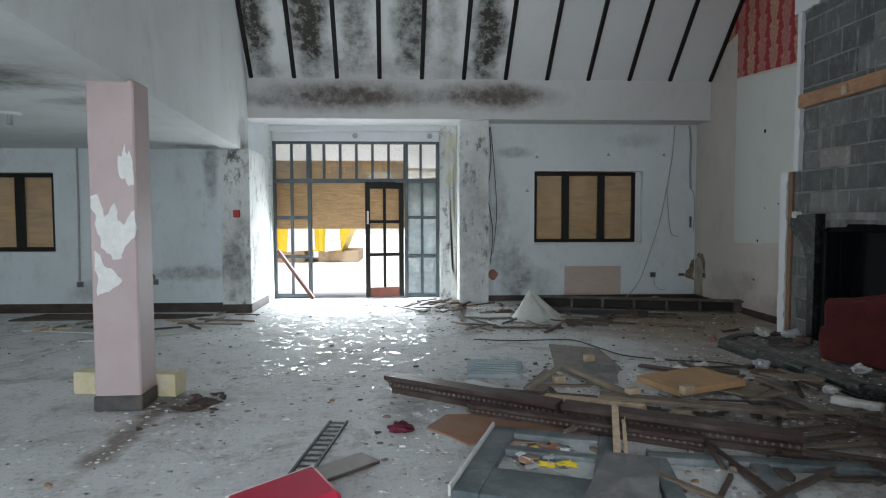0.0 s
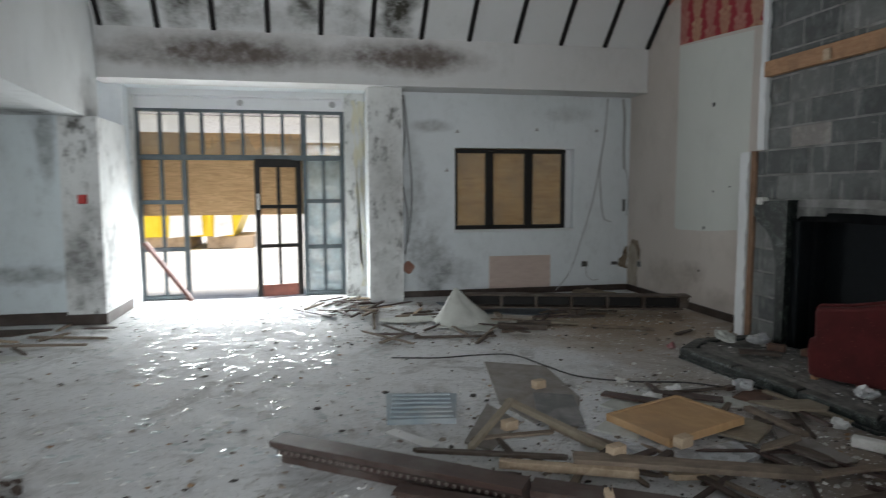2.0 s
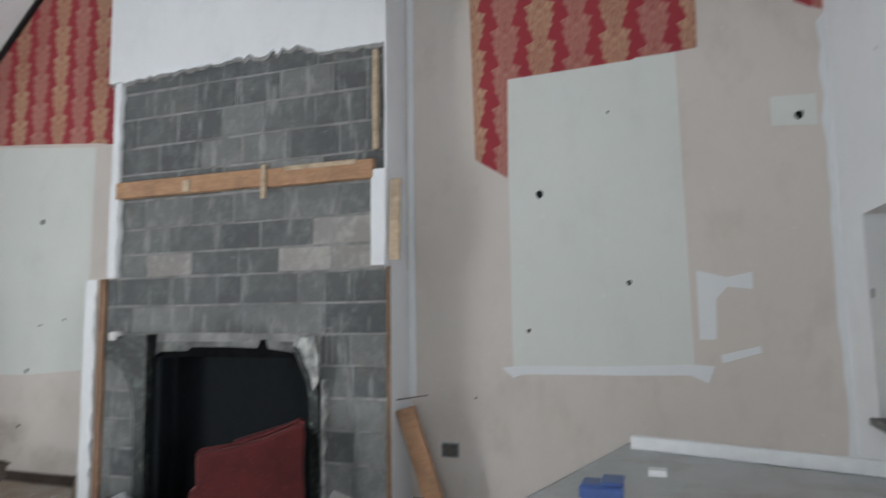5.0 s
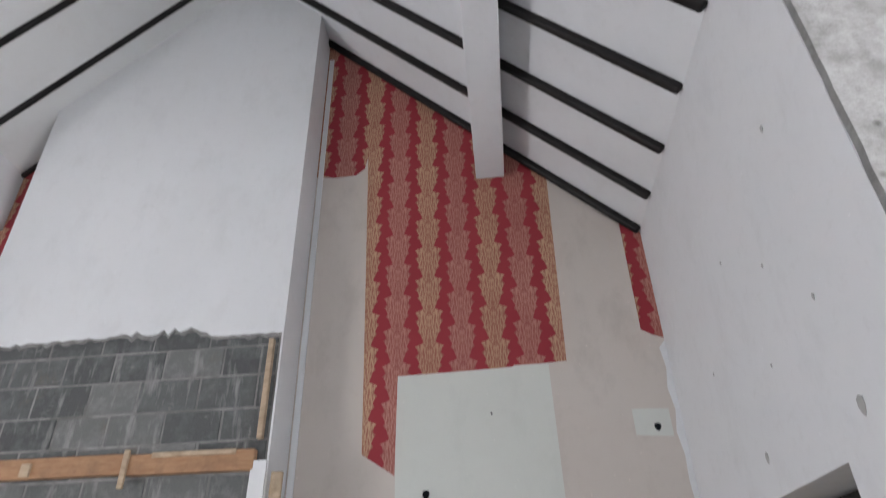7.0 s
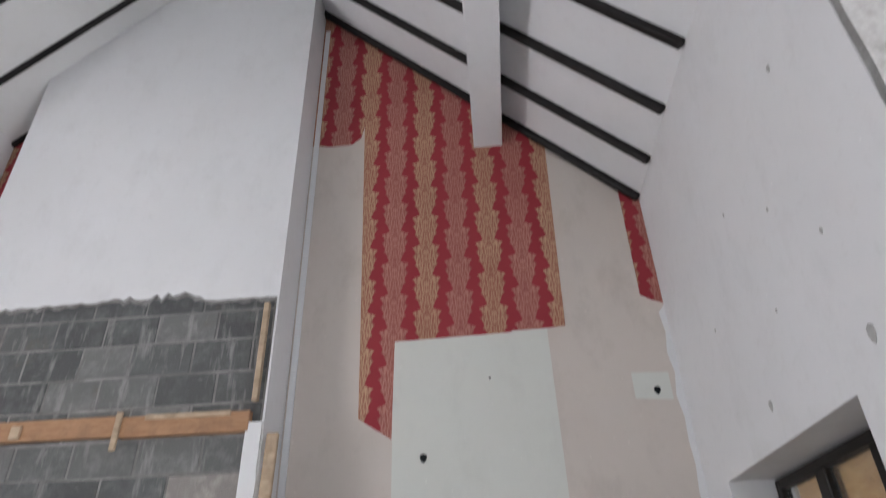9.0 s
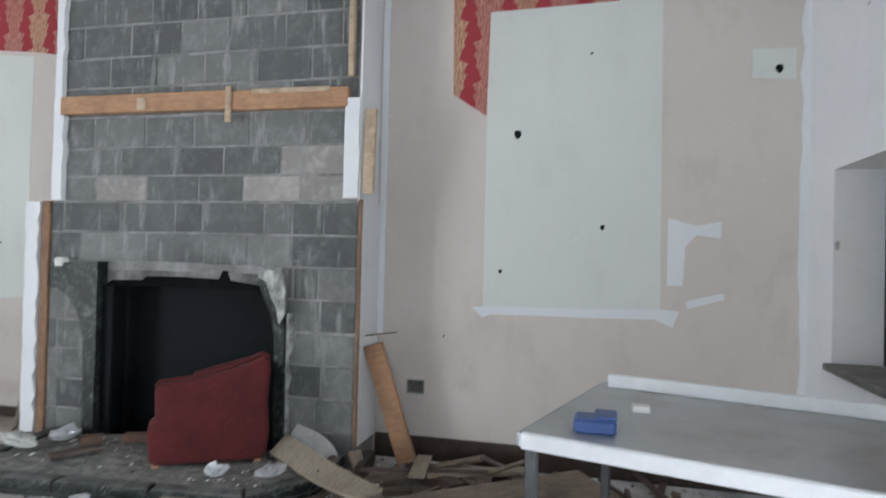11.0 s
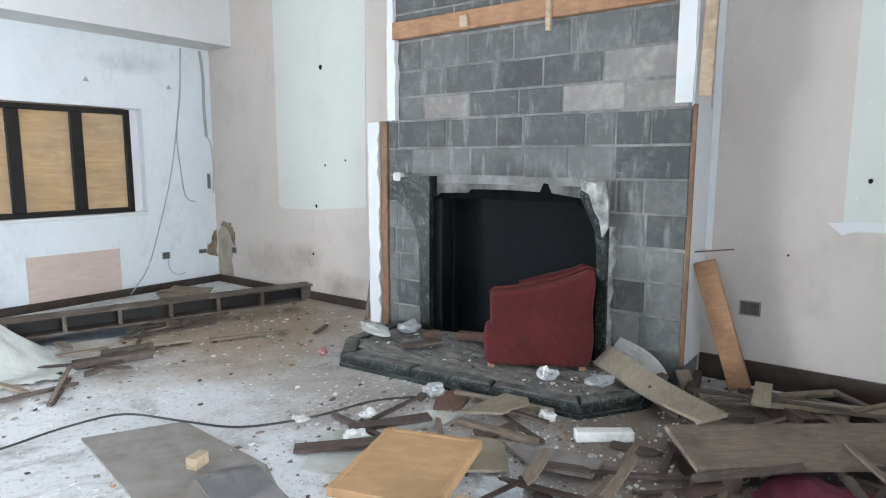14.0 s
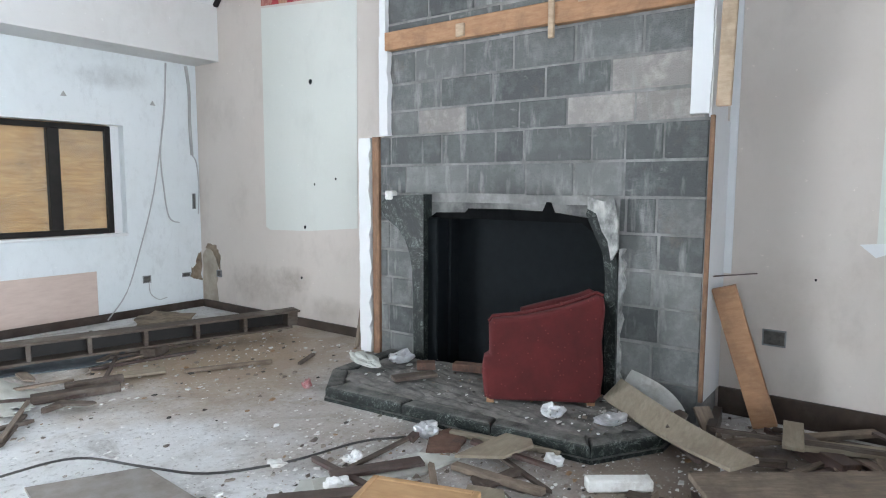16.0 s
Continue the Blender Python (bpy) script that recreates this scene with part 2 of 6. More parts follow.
def block_mat(name, lo, hi):
    m = Mat(name, "world")
    r = m.random()
    fine, mid = m.noise(60.0, 4.0, 0.8), m.noise(6.5, 7.0, 0.72)
    c = m.mix(r, lo, hi)
    c = m.mix(m.ramp(mid, 0.46, 0.70, 0.0, 0.55), c, [q * 1.7 for q in hi])
    c = m.mix(m.ramp(m.noise(2.3, 5.0, 0.6), 0.5, 0.72, 0.0, 0.45), c, lo)
    # mortar smeared over the faces and down them
    c = m.mix(m.ramp(m.noise(4.0, 5.0, 0.6, (1.0, 2.4, 0.5)), 0.56, 0.68, 0.0, 0.7), c, (0.36, 0.36, 0.345))
    c = m.mix(m.ramp(m.noise(7.0, 6.0, 0.7, (1.0, 0.8, 2.2)), 0.62, 0.72, 0.0, 0.55), c, (0.33, 0.325, 0.31))
    c = m.mix(m.ramp(m.noise(3.1, 6.0, 0.7), 0.60, 0.72, 0.0, 0.4), c, (0.20, 0.155, 0.12))
    c = m.mix(m.ramp(fine, 0.60, 0.74, 0.0, 0.55), c, [q * 0.45 for q in lo])
    c = m.mix(m.math("MULTIPLY", m.blotch((4.1, 5.7, 1.2), (0.4, 1.0, 0.32), 0.3, 3.0), 0.6), c, (0.035, 0.035, 0.037))
    return m.done(c, 0.95, m.math("ADD", fine, mid), 0.9, 0.010)


for tone, lo, hi in (("dark", (0.095, 0.100, 0.101), (0.135, 0.141, 0.139)), ("grey", (0.135, 0.141, 0.139), (0.205, 0.208, 0.203)), ("pale", (0.27, 0.25, 0.235), (0.36, 0.335, 0.315))):
    M["block_" + tone] = block_mat(tone + "_concrete_block", lo, hi)


def simple(name, a, b, scale=8.0, rough=0.7, bump=0.2, stretch=None, metal=0.0, depth=0.003, detail=5.0, space="object", spec=None, dirt=None):
    m = Mat(name, space)
    f = m.noise(scale, detail, 0.65, stretch)
    c = m.mix(m.ramp(f, 0.32, 0.68), a, b)
    if dirt:
        c = m.mix(m.ramp(m.noise(scale * 0.4, 6.0, 0.7), 0.48, 0.68, 0.0, 0.8), c, dirt)
    return m.done(c, m.ramp(f, 0.2, 0.8, rough - 0.08, min(1.0, rough + 0.1)), f, bump, depth, metal, spec)


M["mortar"] = simple("mortar", (0.17, 0.17, 0.165), (0.33, 0.325, 0.315), 6, 0.95, 0.8, depth=0.008, space="world", dirt=(0.13, 0.125, 0.12))
# stain of the frames and door, also the painted shade inside the stud frame
M["dark_frame"] = simple("dark_frame_stain_and_shade", (0.008, 0.007, 0.0065), (0.017, 0.014, 0.012), 12, 0.5, 0.15, spec=0.3)
M["blue_frame"] = simple("blue_grey_painted_frame", (0.05, 0.07, 0.08), (0.10, 0.125, 0.135), 9, 0.5, 0.2)
M["rafter"] = simple("black_brown_rafter", (0.007, 0.006, 0.006), (0.016, 0.013, 0.013), 7, 0.55, 0.25, (1, 0.3, 0.3), spec=0.3)
M["pine"] = simple("orange_pine", (0.34, 0.175, 0.09), (0.45, 0.26, 0.145), 9, 0.65, 0.2, (5, 1, 5), dirt=(0.22, 0.12, 0.07))
M["raw_wood"] = simple("raw_split_wood", (0.42, 0.31, 0.21), (0.55, 0.43, 0.31), 10, 0.75, 0.3, (5, 1, 5), dirt=(0.25, 0.18, 0.12))
M["grey_wood"] = simple("weathered_grey_board", (0.155, 0.118, 0.088), (0.27, 0.21, 0.16), 8, 0.85, 0.4, (1, 7, 5), dirt=(0.09, 0.068, 0.052))
M["tan_wood"] = simple("dusty_tan_board", (0.25, 0.205, 0.15), (0.34, 0.29, 0.22), 8, 0.8, 0.3, (1, 6, 5), dirt=(0.2, 0.16, 0.12))
M["dark_wood"] = simple("dark_mahogany", (0.045, 0.026, 0.022), (0.095, 0.06, 0.05), 9, 0.45, 0.25, (1, 6, 6), dirt=(0.13, 0.11, 0.10))
M["skirting"] = simple("dark_brown_skirting", (0.03, 0.018, 0.013), (0.06, 0.038, 0.028), 10, 0.45, 0.2, dirt=(0.085, 0.07, 0.06))
M["ply"] = simple("plywood_face", (0.43, 0.25, 0.115), (0.54, 0.34, 0.175), 4, 0.6, 0.15, (2, 7, 2), dirt=(0.36, 0.23, 0.13))
M["osb"] = None


def board_mat():
    m = Mat("weathered_plywood_board", "world")
    f = m.noise(3.0, 7.0, 0.6, (1.0, 1.0, 7.0), 1.5)
    c = m.mix(m.ramp(f, 0.35, 0.65), (0.76, 0.49, 0.25), (0.57, 0.33, 0.155))
    c = m.mix(m.ramp(m.noise(11.0, 4.0), 0.6, 0.75, 0.0, 0.6), c, (0.82, 0.58, 0.30))
    c = m.mix(m.ramp(m.voronoi(4.5, stretch=(1, 1, 1.6)), 0.02, 0.07, 0.85, 0.0), c, (0.16, 0.08, 0.035))
    return m.done(c, 0.75, f, 0.3, 0.004)


M["osb"] = board_mat()


def damask():
    """Red wallpaper with gold palmettes in staggered columns, on a wall that faces west."""
    m = Mat("red_damask_wallpaper", "world")
    s = m.xyz()
    pu, pv = 0.263, 0.30
    col = m.math("ADD", m.math("DIVIDE", s["Y"], pu), 1.736)
    odd = m.math("FLOORED_MODULO", m.math("FLOOR", col), 2.0)
    u = m.math("ABSOLUTE", m.math("SUBTRACT", m.math("FRACT", col), 0.5))
    v = m.math("FRACT", m.math("ADD", m.math("ADD", m.math("DIVIDE", s["Z"], pv), 0.33), m.math("MULTIPLY", odd, 0.5)))
    # stacked palmettes: wide leaf tips at the top of each, tapering to a neck, woven in fine upright threads
    half = m.t.nodes.new("ShaderNodeValToRGB")
    m.link(v, half.inputs[0])
    steps = ((0.0, 0.19), (0.12, 0.23), (0.26, 0.28), (0.33, 0.37), (0.42, 0.31), (0.55, 0.37), (0.62, 0.43), (0.70, 0.34), (0.84, 0.39), (0.90, 0.45), (0.95, 0.30), (1.0, 0.19))
    half.color_ramp.elements[0].position, half.color_ramp.elements[1].position = 0.0, 1.0
    for q, w in steps[1:-1]:
        half.color_ramp.elements.new(q)
    for e, (q, w) in zip(half.color_ramp.elements, steps):
        e.color = (w, w, w, 1)
    inside = m.ramp(m.math("SUBTRACT", half.outputs[0], u), -0.008, 0.018)
    cell = m.t.nodes.new("ShaderNodeCombineXYZ")
    m.link(m.math("MULTIPLY", m.math("SUBTRACT", u, m.math("MULTIPLY", v, 0.10)), 17.0), cell.inputs[0])
    m.link(m.math("MULTIPLY", v, 4.0), cell.inputs[1])
    lace = m.t.nodes.new("ShaderNodeTexNoise")
    lace.inputs["Scale"].default_value, lace.inputs["Detail"].default_value = 1.3, 3.0
    m.link(cell.outputs[0], lace.inputs["Vector"])
    thread = m.ramp(lace.outputs["Fac"], 0.40, 0.60, 0.32, 1.0)
    gold = m.math("MULTIPLY", inside, thread)
    wear = m.ramp(m.noise(1.6, 3.0), 0.3, 0.6, 0.7, 1.0)
    gold = m.math("MULTIPLY", gold, wear)
    red = m.mix(m.noise(2.2, 3.0), (0.30, 0.020, 0.032), (0.37, 0.038, 0.048))
    shade = m.mix(odd, (0.56, 0.36, 0.22), (0.50, 0.23, 0.18))
    ground = m.mix(m.math("MULTIPLY", inside, 0.6), red, (0.20, 0.045, 0.035))
    c = m.mix(gold, ground, shade)
    return m.done(c, m.math("SUBTRACT", 0.75, m.math("MULTIPLY", gold, 0.3)), gold, 0.15, 0.001)


M["damask"] = damask()


def marble():
    m = Mat("green_black_marble", "world")
    v = m.ramp(m.math("ABSOLUTE", m.math("SUBTRACT", m.noise(4.5, 7.0, 0.72, None, 2.5), 0.5)), 0.0, 0.016, 1.0, 0.0)
    v = m.math("MAXIMUM", v, m.ramp(m.math("ABSOLUTE", m.math("SUBTRACT", m.noise(13.0, 6.0, 0.7, None, 3.0), 0.5)), 0.0, 0.014, 0.55, 0.0))
    f = m.noise(5.0, 8.0, 0.75, None, 2.0)
    c = m.mix(m.ramp(f, 0.4, 0.65), (0.004, 0.0065, 0.006), (0.014, 0.020, 0.018))
    c = m.mix(m.math("MULTIPLY", v, m.ramp(f, 0.44, 0.60, 0.02, 0.55)), c, (0.42, 0.47, 0.44))
    nz = m.t.nodes.new("ShaderNodeNewGeometry")
    up = m.xyz(nz.outputs["Normal"])["Z"]
    dust = m.math("MULTIPLY", m.ramp(up, 0.5, 0.95), m.ramp(m.noise(6.5, 7.0, 0.72), 0.35, 0.6, 0.05, 0.8))
    c = m.mix(dust, c, (0.24, 0.235, 0.22))
    return m.done(c, m.math("ADD", 0.5, m.math("MULTIPLY", dust, 0.4)), f, 0.2, 0.004, spec=0.3)


M["marble"] = marble()
M["broken_stone"] = simple("broken_stone", (0.16, 0.165, 0.16), (0.62, 0.61, 0.59), 16, 0.9, 0.8, (1, 1, 0.5), depth=0.01, dirt=(0.10, 0.105, 0.10))
M["socket_back"] = simple("shaded_socket_back", (0.06, 0.058, 0.055), (0.16, 0.15, 0.14), 30, 0.8, 0.3)
M["bed"] = simple("dusty_cement_bed", (0.16, 0.155, 0.145), (0.30, 0.285, 0.265), 11, 0.95, 0.9, depth=0.015, dirt=(0.07, 0.07, 0.068))
M["chase"] = simple("filled_chase", (0.36, 0.31, 0.25), (0.48, 0.42, 0.35), 7, 0.95, 0.4, space="world", dirt=(0.28, 0.23, 0.18))
M["brick_dark"] = simple("sooty_red_brick", (0.13, 0.07, 0.05), (0.22, 0.125, 0.09), 18, 0.95, 0.6, dirt=(0.06, 0.05, 0.045))
M["brown_pine"] = simple("aged_brown_pine", (0.17, 0.09, 0.05), (0.30, 0.17, 0.10), 9, 0.7, 0.3, (5, 5, 1), dirt=(0.10, 0.06, 0.04))
M["base_grey"] = simple("dirty_base_paint", (0.055, 0.05, 0.05), (0.12, 0.11, 0.105), 9, 0.8, 0.4, dirt=(0.16, 0.12, 0.10))
M["lintel"] = simple("sooty_block_edge", (0.10, 0.10, 0.098), (0.25, 0.245, 0.235), 7, 0.95, 0.9, depth=0.012, space="world", dirt=(0.04, 0.04, 0.04))
M["torn_plaster"] = simple("torn_brown_plaster", (0.17, 0.125, 0.085), (0.33, 0.265, 0.20), 12, 0.95, 0.8, depth=0.01, space="world", dirt=(0.07, 0.05, 0.035))
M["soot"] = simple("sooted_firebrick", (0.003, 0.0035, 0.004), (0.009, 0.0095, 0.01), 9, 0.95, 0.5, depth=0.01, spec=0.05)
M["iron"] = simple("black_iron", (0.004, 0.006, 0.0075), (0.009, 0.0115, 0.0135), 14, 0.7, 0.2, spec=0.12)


def velvet():
    m = Mat("dark_red_velour", "object")
    dots = m.ramp(m.voronoi(26.0), 0.10, 0.16, 1.0, 0.0)
    f = m.noise(3.0, 5.0, 0.7)
    c = m.mix(m.ramp(f, 0.3, 0.7), (0.064, 0.0065, 0.007), (0.120, 0.013, 0.013))
    c = m.mix(m.math("MULTIPLY", dots, 0.5), c, (0.22, 0.055, 0.045))
    m.b.inputs["Sheen Weight"].default_value = 0.03
    return m.done(c, 0.9, m.noise(60.0, 4.0), 0.35, 0.003)


M["velvet"] = velvet()
M["steel"] = simple("dull_steel", (0.42, 0.43, 0.44), (0.52, 0.53, 0.53), 6, 0.42, 0.1, metal=0.7, dirt=(0.33, 0.31, 0.28))
M["dark_steel"] = simple("dark_steel_leg", (0.06, 0.065, 0.07), (0.11, 0.115, 0.12), 9, 0.5, 0.2, metal=0.5)
M["galv"] = simple("grey_metal_box", (0.20, 0.21, 0.22), (0.33, 0.34, 0.35), 30, 0.5, 0.2, metal=0.5)
M["mauve"] = None


def column_paint():
    m = Mat("mauve_paint_peeling", "world")
    f = m.noise(3.4, 4.0, 0.6)
    base = m.mix(m.ramp(f, 0.3, 0.7), (0.46, 0.36, 0.36), (0.52, 0.42, 0.415))
    base = m.mix(m.ramp(m.noise(25.0, 5.0), 0.55, 0.75, 0.0, 0.3), base, (0.38, 0.31, 0.30))
    return m.done(base, 0.6, m.noise(30.0, 5.0), 0.2, 0.003)


M["mauve"] = column_paint()
M["peel"] = simple("bare_white_plaster", (0.80, 0.80, 0.79), (0.70, 0.69, 0.67), 20, 0.9, 0.3)
M["plastic_white"] = simple("white_plastic", (0.72, 0.72, 0.72), (0.82, 0.82, 0.81), 9, 0.4, 0.05, dirt=(0.6, 0.58, 0.55))
M["chalk"] = simple("white_block", (0.66, 0.65, 0.62), (0.78, 0.78, 0.76), 20, 0.9, 0.4, dirt=(0.45, 0.42, 0.38))
M["yellow"] = simple("yellow_plastic", (0.75, 0.52, 0.02), (0.80, 0.60, 0.04), 6, 0.45, 0.05)
M["foam"] = simple("yellowed_foam", (0.58, 0.48, 0.22), (0.68, 0.64, 0.52), 9, 0.95, 0.4)
M["cable"] = simple("black_cable", (0.02, 0.02, 0.02), (0.05, 0.045, 0.04), 9, 0.6, 0.1)
M["white_cable"] = simple("grey_white_cable", (0.36, 0.37, 0.38), (0.47, 0.47, 0.47), 9, 0.5, 0.1)
M["red"] = simple("crimson_vinyl", (0.42, 0.008, 0.045), (0.50, 0.015, 0.06), 7, 0.45, 0.1)
M["maroon"] = simple("maroon_cloth", (0.10, 0.012, 0.03), (0.17, 0.02, 0.045), 12, 0.95, 0.5)
M["terracotta"] = simple("orange_brown_hardboard", (0.30, 0.155, 0.095), (0.40, 0.23, 0.15), 6, 0.8, 0.2, dirt=(0.30, 0.24, 0.2))
M["slate"] = simple("dusty_slate_sheet", (0.14, 0.14, 0.145), (0.22, 0.215, 0.21), 7, 0.85, 0.3, dirt=(0.34, 0.33, 0.32))
M["blue_sheet"] = simple("grey_blue_sheet", (0.27, 0.33, 0.37), (0.38, 0.44, 0.47), 5, 0.5, 0.2, dirt=(0.40, 0.41, 0.41))
M["brown_card"] = simple("brown_carpet_underlay", (0.20, 0.175, 0.155), (0.30, 0.275, 0.255), 9, 0.9, 0.4, dirt=(0.33, 0.31, 0.29))
M["cloth"] = simple("dusty_white_sheet", (0.50, 0.51, 0.47), (0.62, 0.63, 0.59), 6, 0.9, 0.3, dirt=(0.38, 0.37, 0.33))
M["foil"] = simple("crumpled_foil", (0.55, 0.56, 0.58), (0.75, 0.76, 0.78), 14, 0.3, 0.8, metal=0.6, depth=0.02)
M["pink_ply"] = simple("pink_plywood_panel", (0.54, 0.42, 0.365), (0.62, 0.50, 0.44), 5, 0.8, 0.1, (1, 1, 4))
M["tarmac"] = simple("pale_yard_concrete", (0.72, 0.72, 0.70), (0.82, 0.82, 0.80), 3, 0.9, 0.3, space="world")
M["curtain"] = simple("yellowed_net_curtain", (0.58, 0.55, 0.42), (0.70, 0.68, 0.56), 9, 0.9, 0.3, (1, 1, 0.2))
M["brick_red"] = simple("exposed_red_brick", (0.30, 0.14, 0.10), (0.40, 0.22, 0.17), 18, 0.95, 0.6, space="world")


def debris_mat():
    m = Mat("mixed_rubble", "world")
    n = m.t.nodes.new("ShaderNodeValToRGB")
    m.link(m.island(), n.inputs[0])
    e = n.color_ramp
    e.interpolation = "CONSTANT"
    tones = [(0.0, (0.12, 0.10, 0.085)), (0.16, (0.24, 0.20, 0.165)), (0.32, (0.36, 0.33, 0.30)), (0.50, (0.50, 0.49, 0.47)), (0.70, (0.68, 0.68, 0.66)), (0.82, (0.30, 0.19, 0.11)), (0.92, (0.05, 0.045, 0.04))]
    e.elements[0].position, e.elements[0].color = 0.0, (*tones[0][1], 1)
    e.elements[1].position, e.elements[1].color = tones[1][0], (*tones[1][1], 1)
    for p, c in tones[2:]:
        e.elements.new(p).color = (*c, 1)
    return m.done(n.outputs[0], 0.85, m.noise(40.0, 4.0), 0.3, 0.003)


M["rubble"] = debris_mat()


def shard_mat():
    m = Mat("glass_shards", "object")
    return m.done((0.62, 0.66, 0.66), 0.06, spec=0.9)


M["shard"] = shard_mat()


def glass_mat():
    m = Mat("dusty_pane", "world")
    g = m.t.nodes.new("ShaderNodeBsdfGlossy")
    g.inputs["Roughness"].default_value = 0.05
    tr = m.t.nodes.new("ShaderNodeBsdfTransparent")
    tr.inputs[0].default_value = (0.95, 0.96, 0.95, 1)
    df = m.t.nodes.new("ShaderNodeBsdfDiffuse")
    df.inputs[0].default_value = (0.55, 0.6, 0.6, 1)
    a = m.t.nodes.new("ShaderNodeMixShader")
    m.link(m.ramp(m.noise(3.0, 5.0), 0.4, 0.7, 0.01, 0.10), a.inputs[0])
    m.link(tr.outputs[0], a.inputs[1])
    m.link(df.outputs[0], a.inputs[2])
    b = m.t.nodes.new("ShaderNodeMixShader")
    b.inputs[0].default_value = 0.03
    m.link(a.outputs[0], b.inputs[1])
    m.link(g.outputs[0], b.inputs[2])
    m.link(b.outputs[0], m.t.nodes["Material Output"].inputs["Surface"])
    return m.m


M["glass"] = glass_mat()

M["cable_grey"] = simple("grey_plastic", (0.30, 0.31, 0.31), (0.42, 0.42, 0.41), 12, 0.6, 0.1)
M["alarm_red"] = simple("red_plastic", (0.40, 0.02, 0.02), (0.48, 0.04, 0.03), 9, 0.5, 0.05)
M["door_red"] = simple("red_brown_gloss", (0.16, 0.04, 0.025), (0.24, 0.07, 0.045), 7, 0.5, 0.1)


def frost_mat():
    m = Mat("frosted_pane", "world")
    tr = m.t.nodes.new("ShaderNodeBsdfTranslucent")
    tr.inputs[0].default_value = (0.62, 0.72, 0.74, 1)
    df = m.t.nodes.new("ShaderNodeBsdfDiffuse")
    df.inputs[0].default_value = (0.50, 0.56, 0.57, 1)
    cl = m.t.nodes.new("ShaderNodeBsdfTransparent")
    a, b = m.t.nodes.new("ShaderNodeMixShader"), m.t.nodes.new("ShaderNodeMixShader")
    a.inputs[0].default_value = 0.35
    m.link(tr.outputs[0], a.inputs[1])
    m.link(df.outputs[0], a.inputs[2])
    m.link(m.ramp(m.noise(6.0, 6.0), 0.35, 0.7, 0.05, 0.5), b.inputs[0])
    m.link(a.outputs[0], b.inputs[1])
    m.link(cl.outputs[0], b.inputs[2])
    m.link(b.outputs[0], m.t.nodes["Material Output"].inputs["Surface"])
    return m.m


M["frost"] = frost_mat()
M["can_red"] = simple("faded_red_can", (0.25, 0.03, 0.035), (0.45, 0.30, 0.30), 30, 0.5, 0.3)
M["leaf_frame"] = simple("worn_blue_grey_paint", (0.065, 0.085, 0.095), (0.13, 0.155, 0.165), 7, 0.5, 0.3, dirt=(0.26, 0.28, 0.285))

# paler copy of the table steel, the light along its edges put into colour
M["steel_lit_edge"] = simple("steel_edge_painted_highlight", (0.70, 0.71, 0.72), (0.80, 0.81, 0.82), 9, 0.4, 0.05, metal=0.3)
M["blue_plastic"] = simple("blue_plastic", (0.03, 0.06, 0.18), (0.05, 0.10, 0.26), 9, 0.4, 0.05)
M["pale_blue"] = simple("pale_blue_plastic", (0.50, 0.68, 0.72), (0.60, 0.76, 0.78), 9, 0.35, 0.05)
M["dark_wood_dust"] = simple("dusty_dark_wood", (0.10, 0.075, 0.065), (0.20, 0.17, 0.155), 14, 0.6, 0.2)
M["iron_dull"] = simple("dull_black_metal", (0.025, 0.026, 0.028), (0.06, 0.06, 0.06), 14, 0.55, 0.2)
M["stud"] = simple("dark_stud_timber", (0.055, 0.038, 0.03), (0.12, 0.09, 0.07), 9, 0.75, 0.3, (1, 6, 6), dirt=(0.17, 0.145, 0.125))
M["brown_dark"] = simple("dark_brown_debris", (0.05, 0.035, 0.028), (0.12, 0.085, 0.07), 14, 0.9, 0.6)
M["slate_blue"] = simple("dark_blue_grey_carpet", (0.07, 0.085, 0.10), (0.13, 0.15, 0.17), 12, 0.95, 0.4)
M["door_dark"] = simple("dark_red_brown_wood", (0.07, 0.02, 0.014), (0.13, 0.045, 0.03), 8, 0.55, 0.2)
M["shard_pane"] = simple("dusty_flat_glass", (0.42, 0.46, 0.47), (0.56, 0.60, 0.61), 5, 0.12, 0.05, spec=0.8)
M["foil_flat"] = simple("clear_film_wrinkled", (0.45, 0.47, 0.50), (0.62, 0.64, 0.67), 9, 0.25, 0.9, depth=0.03)


# ---- geometry helpers ----
def box(bm, x0, x1, y0, y1, z0, z1, bevel=0.0, turn=None):
    m = Matrix.Translation(((x0 + x1) / 2, (y0 + y1) / 2, (z0 + z1) / 2)) @ Matrix.Diagonal((x1 - x0, y1 - y0, z1 - z0, 1))
    geo = bmesh.ops.create_cube(bm, size=1.0, matrix=(turn @ m) if turn else m)
    if bevel:
        edges = list({e for v in geo["verts"] for e in v.link_edges})
        bmesh.ops.bevel(bm, geom=edges, offset=bevel, segments=1, affect="EDGES", profile=0.5)
    return geo


def prism(bm, outline, axis, a, b):
    """Extrudes a closed outline along an axis. For x the outline is (y, z), for y (x, z), for z (x, y)."""
    def at(p, d):
        return {"x": (d, p[0], p[1]), "y": (p[0], d, p[1]), "z": (p[0], p[1], d)}[axis]
    lo, hi = [bm.verts.new(at(p, a)) for p in outline], [bm.verts.new(at(p, b)) for p in outline]
    bm.faces.new(lo)
    bm.faces.new(hi)
    for k in range(len(outline)):
        n = (k + 1) % len(outline)
        bm.faces.new((lo[k], lo[n], hi[n], hi[k]))
    bmesh.ops.recalc_face_normals(bm, faces=bm.faces[:])
    return bm


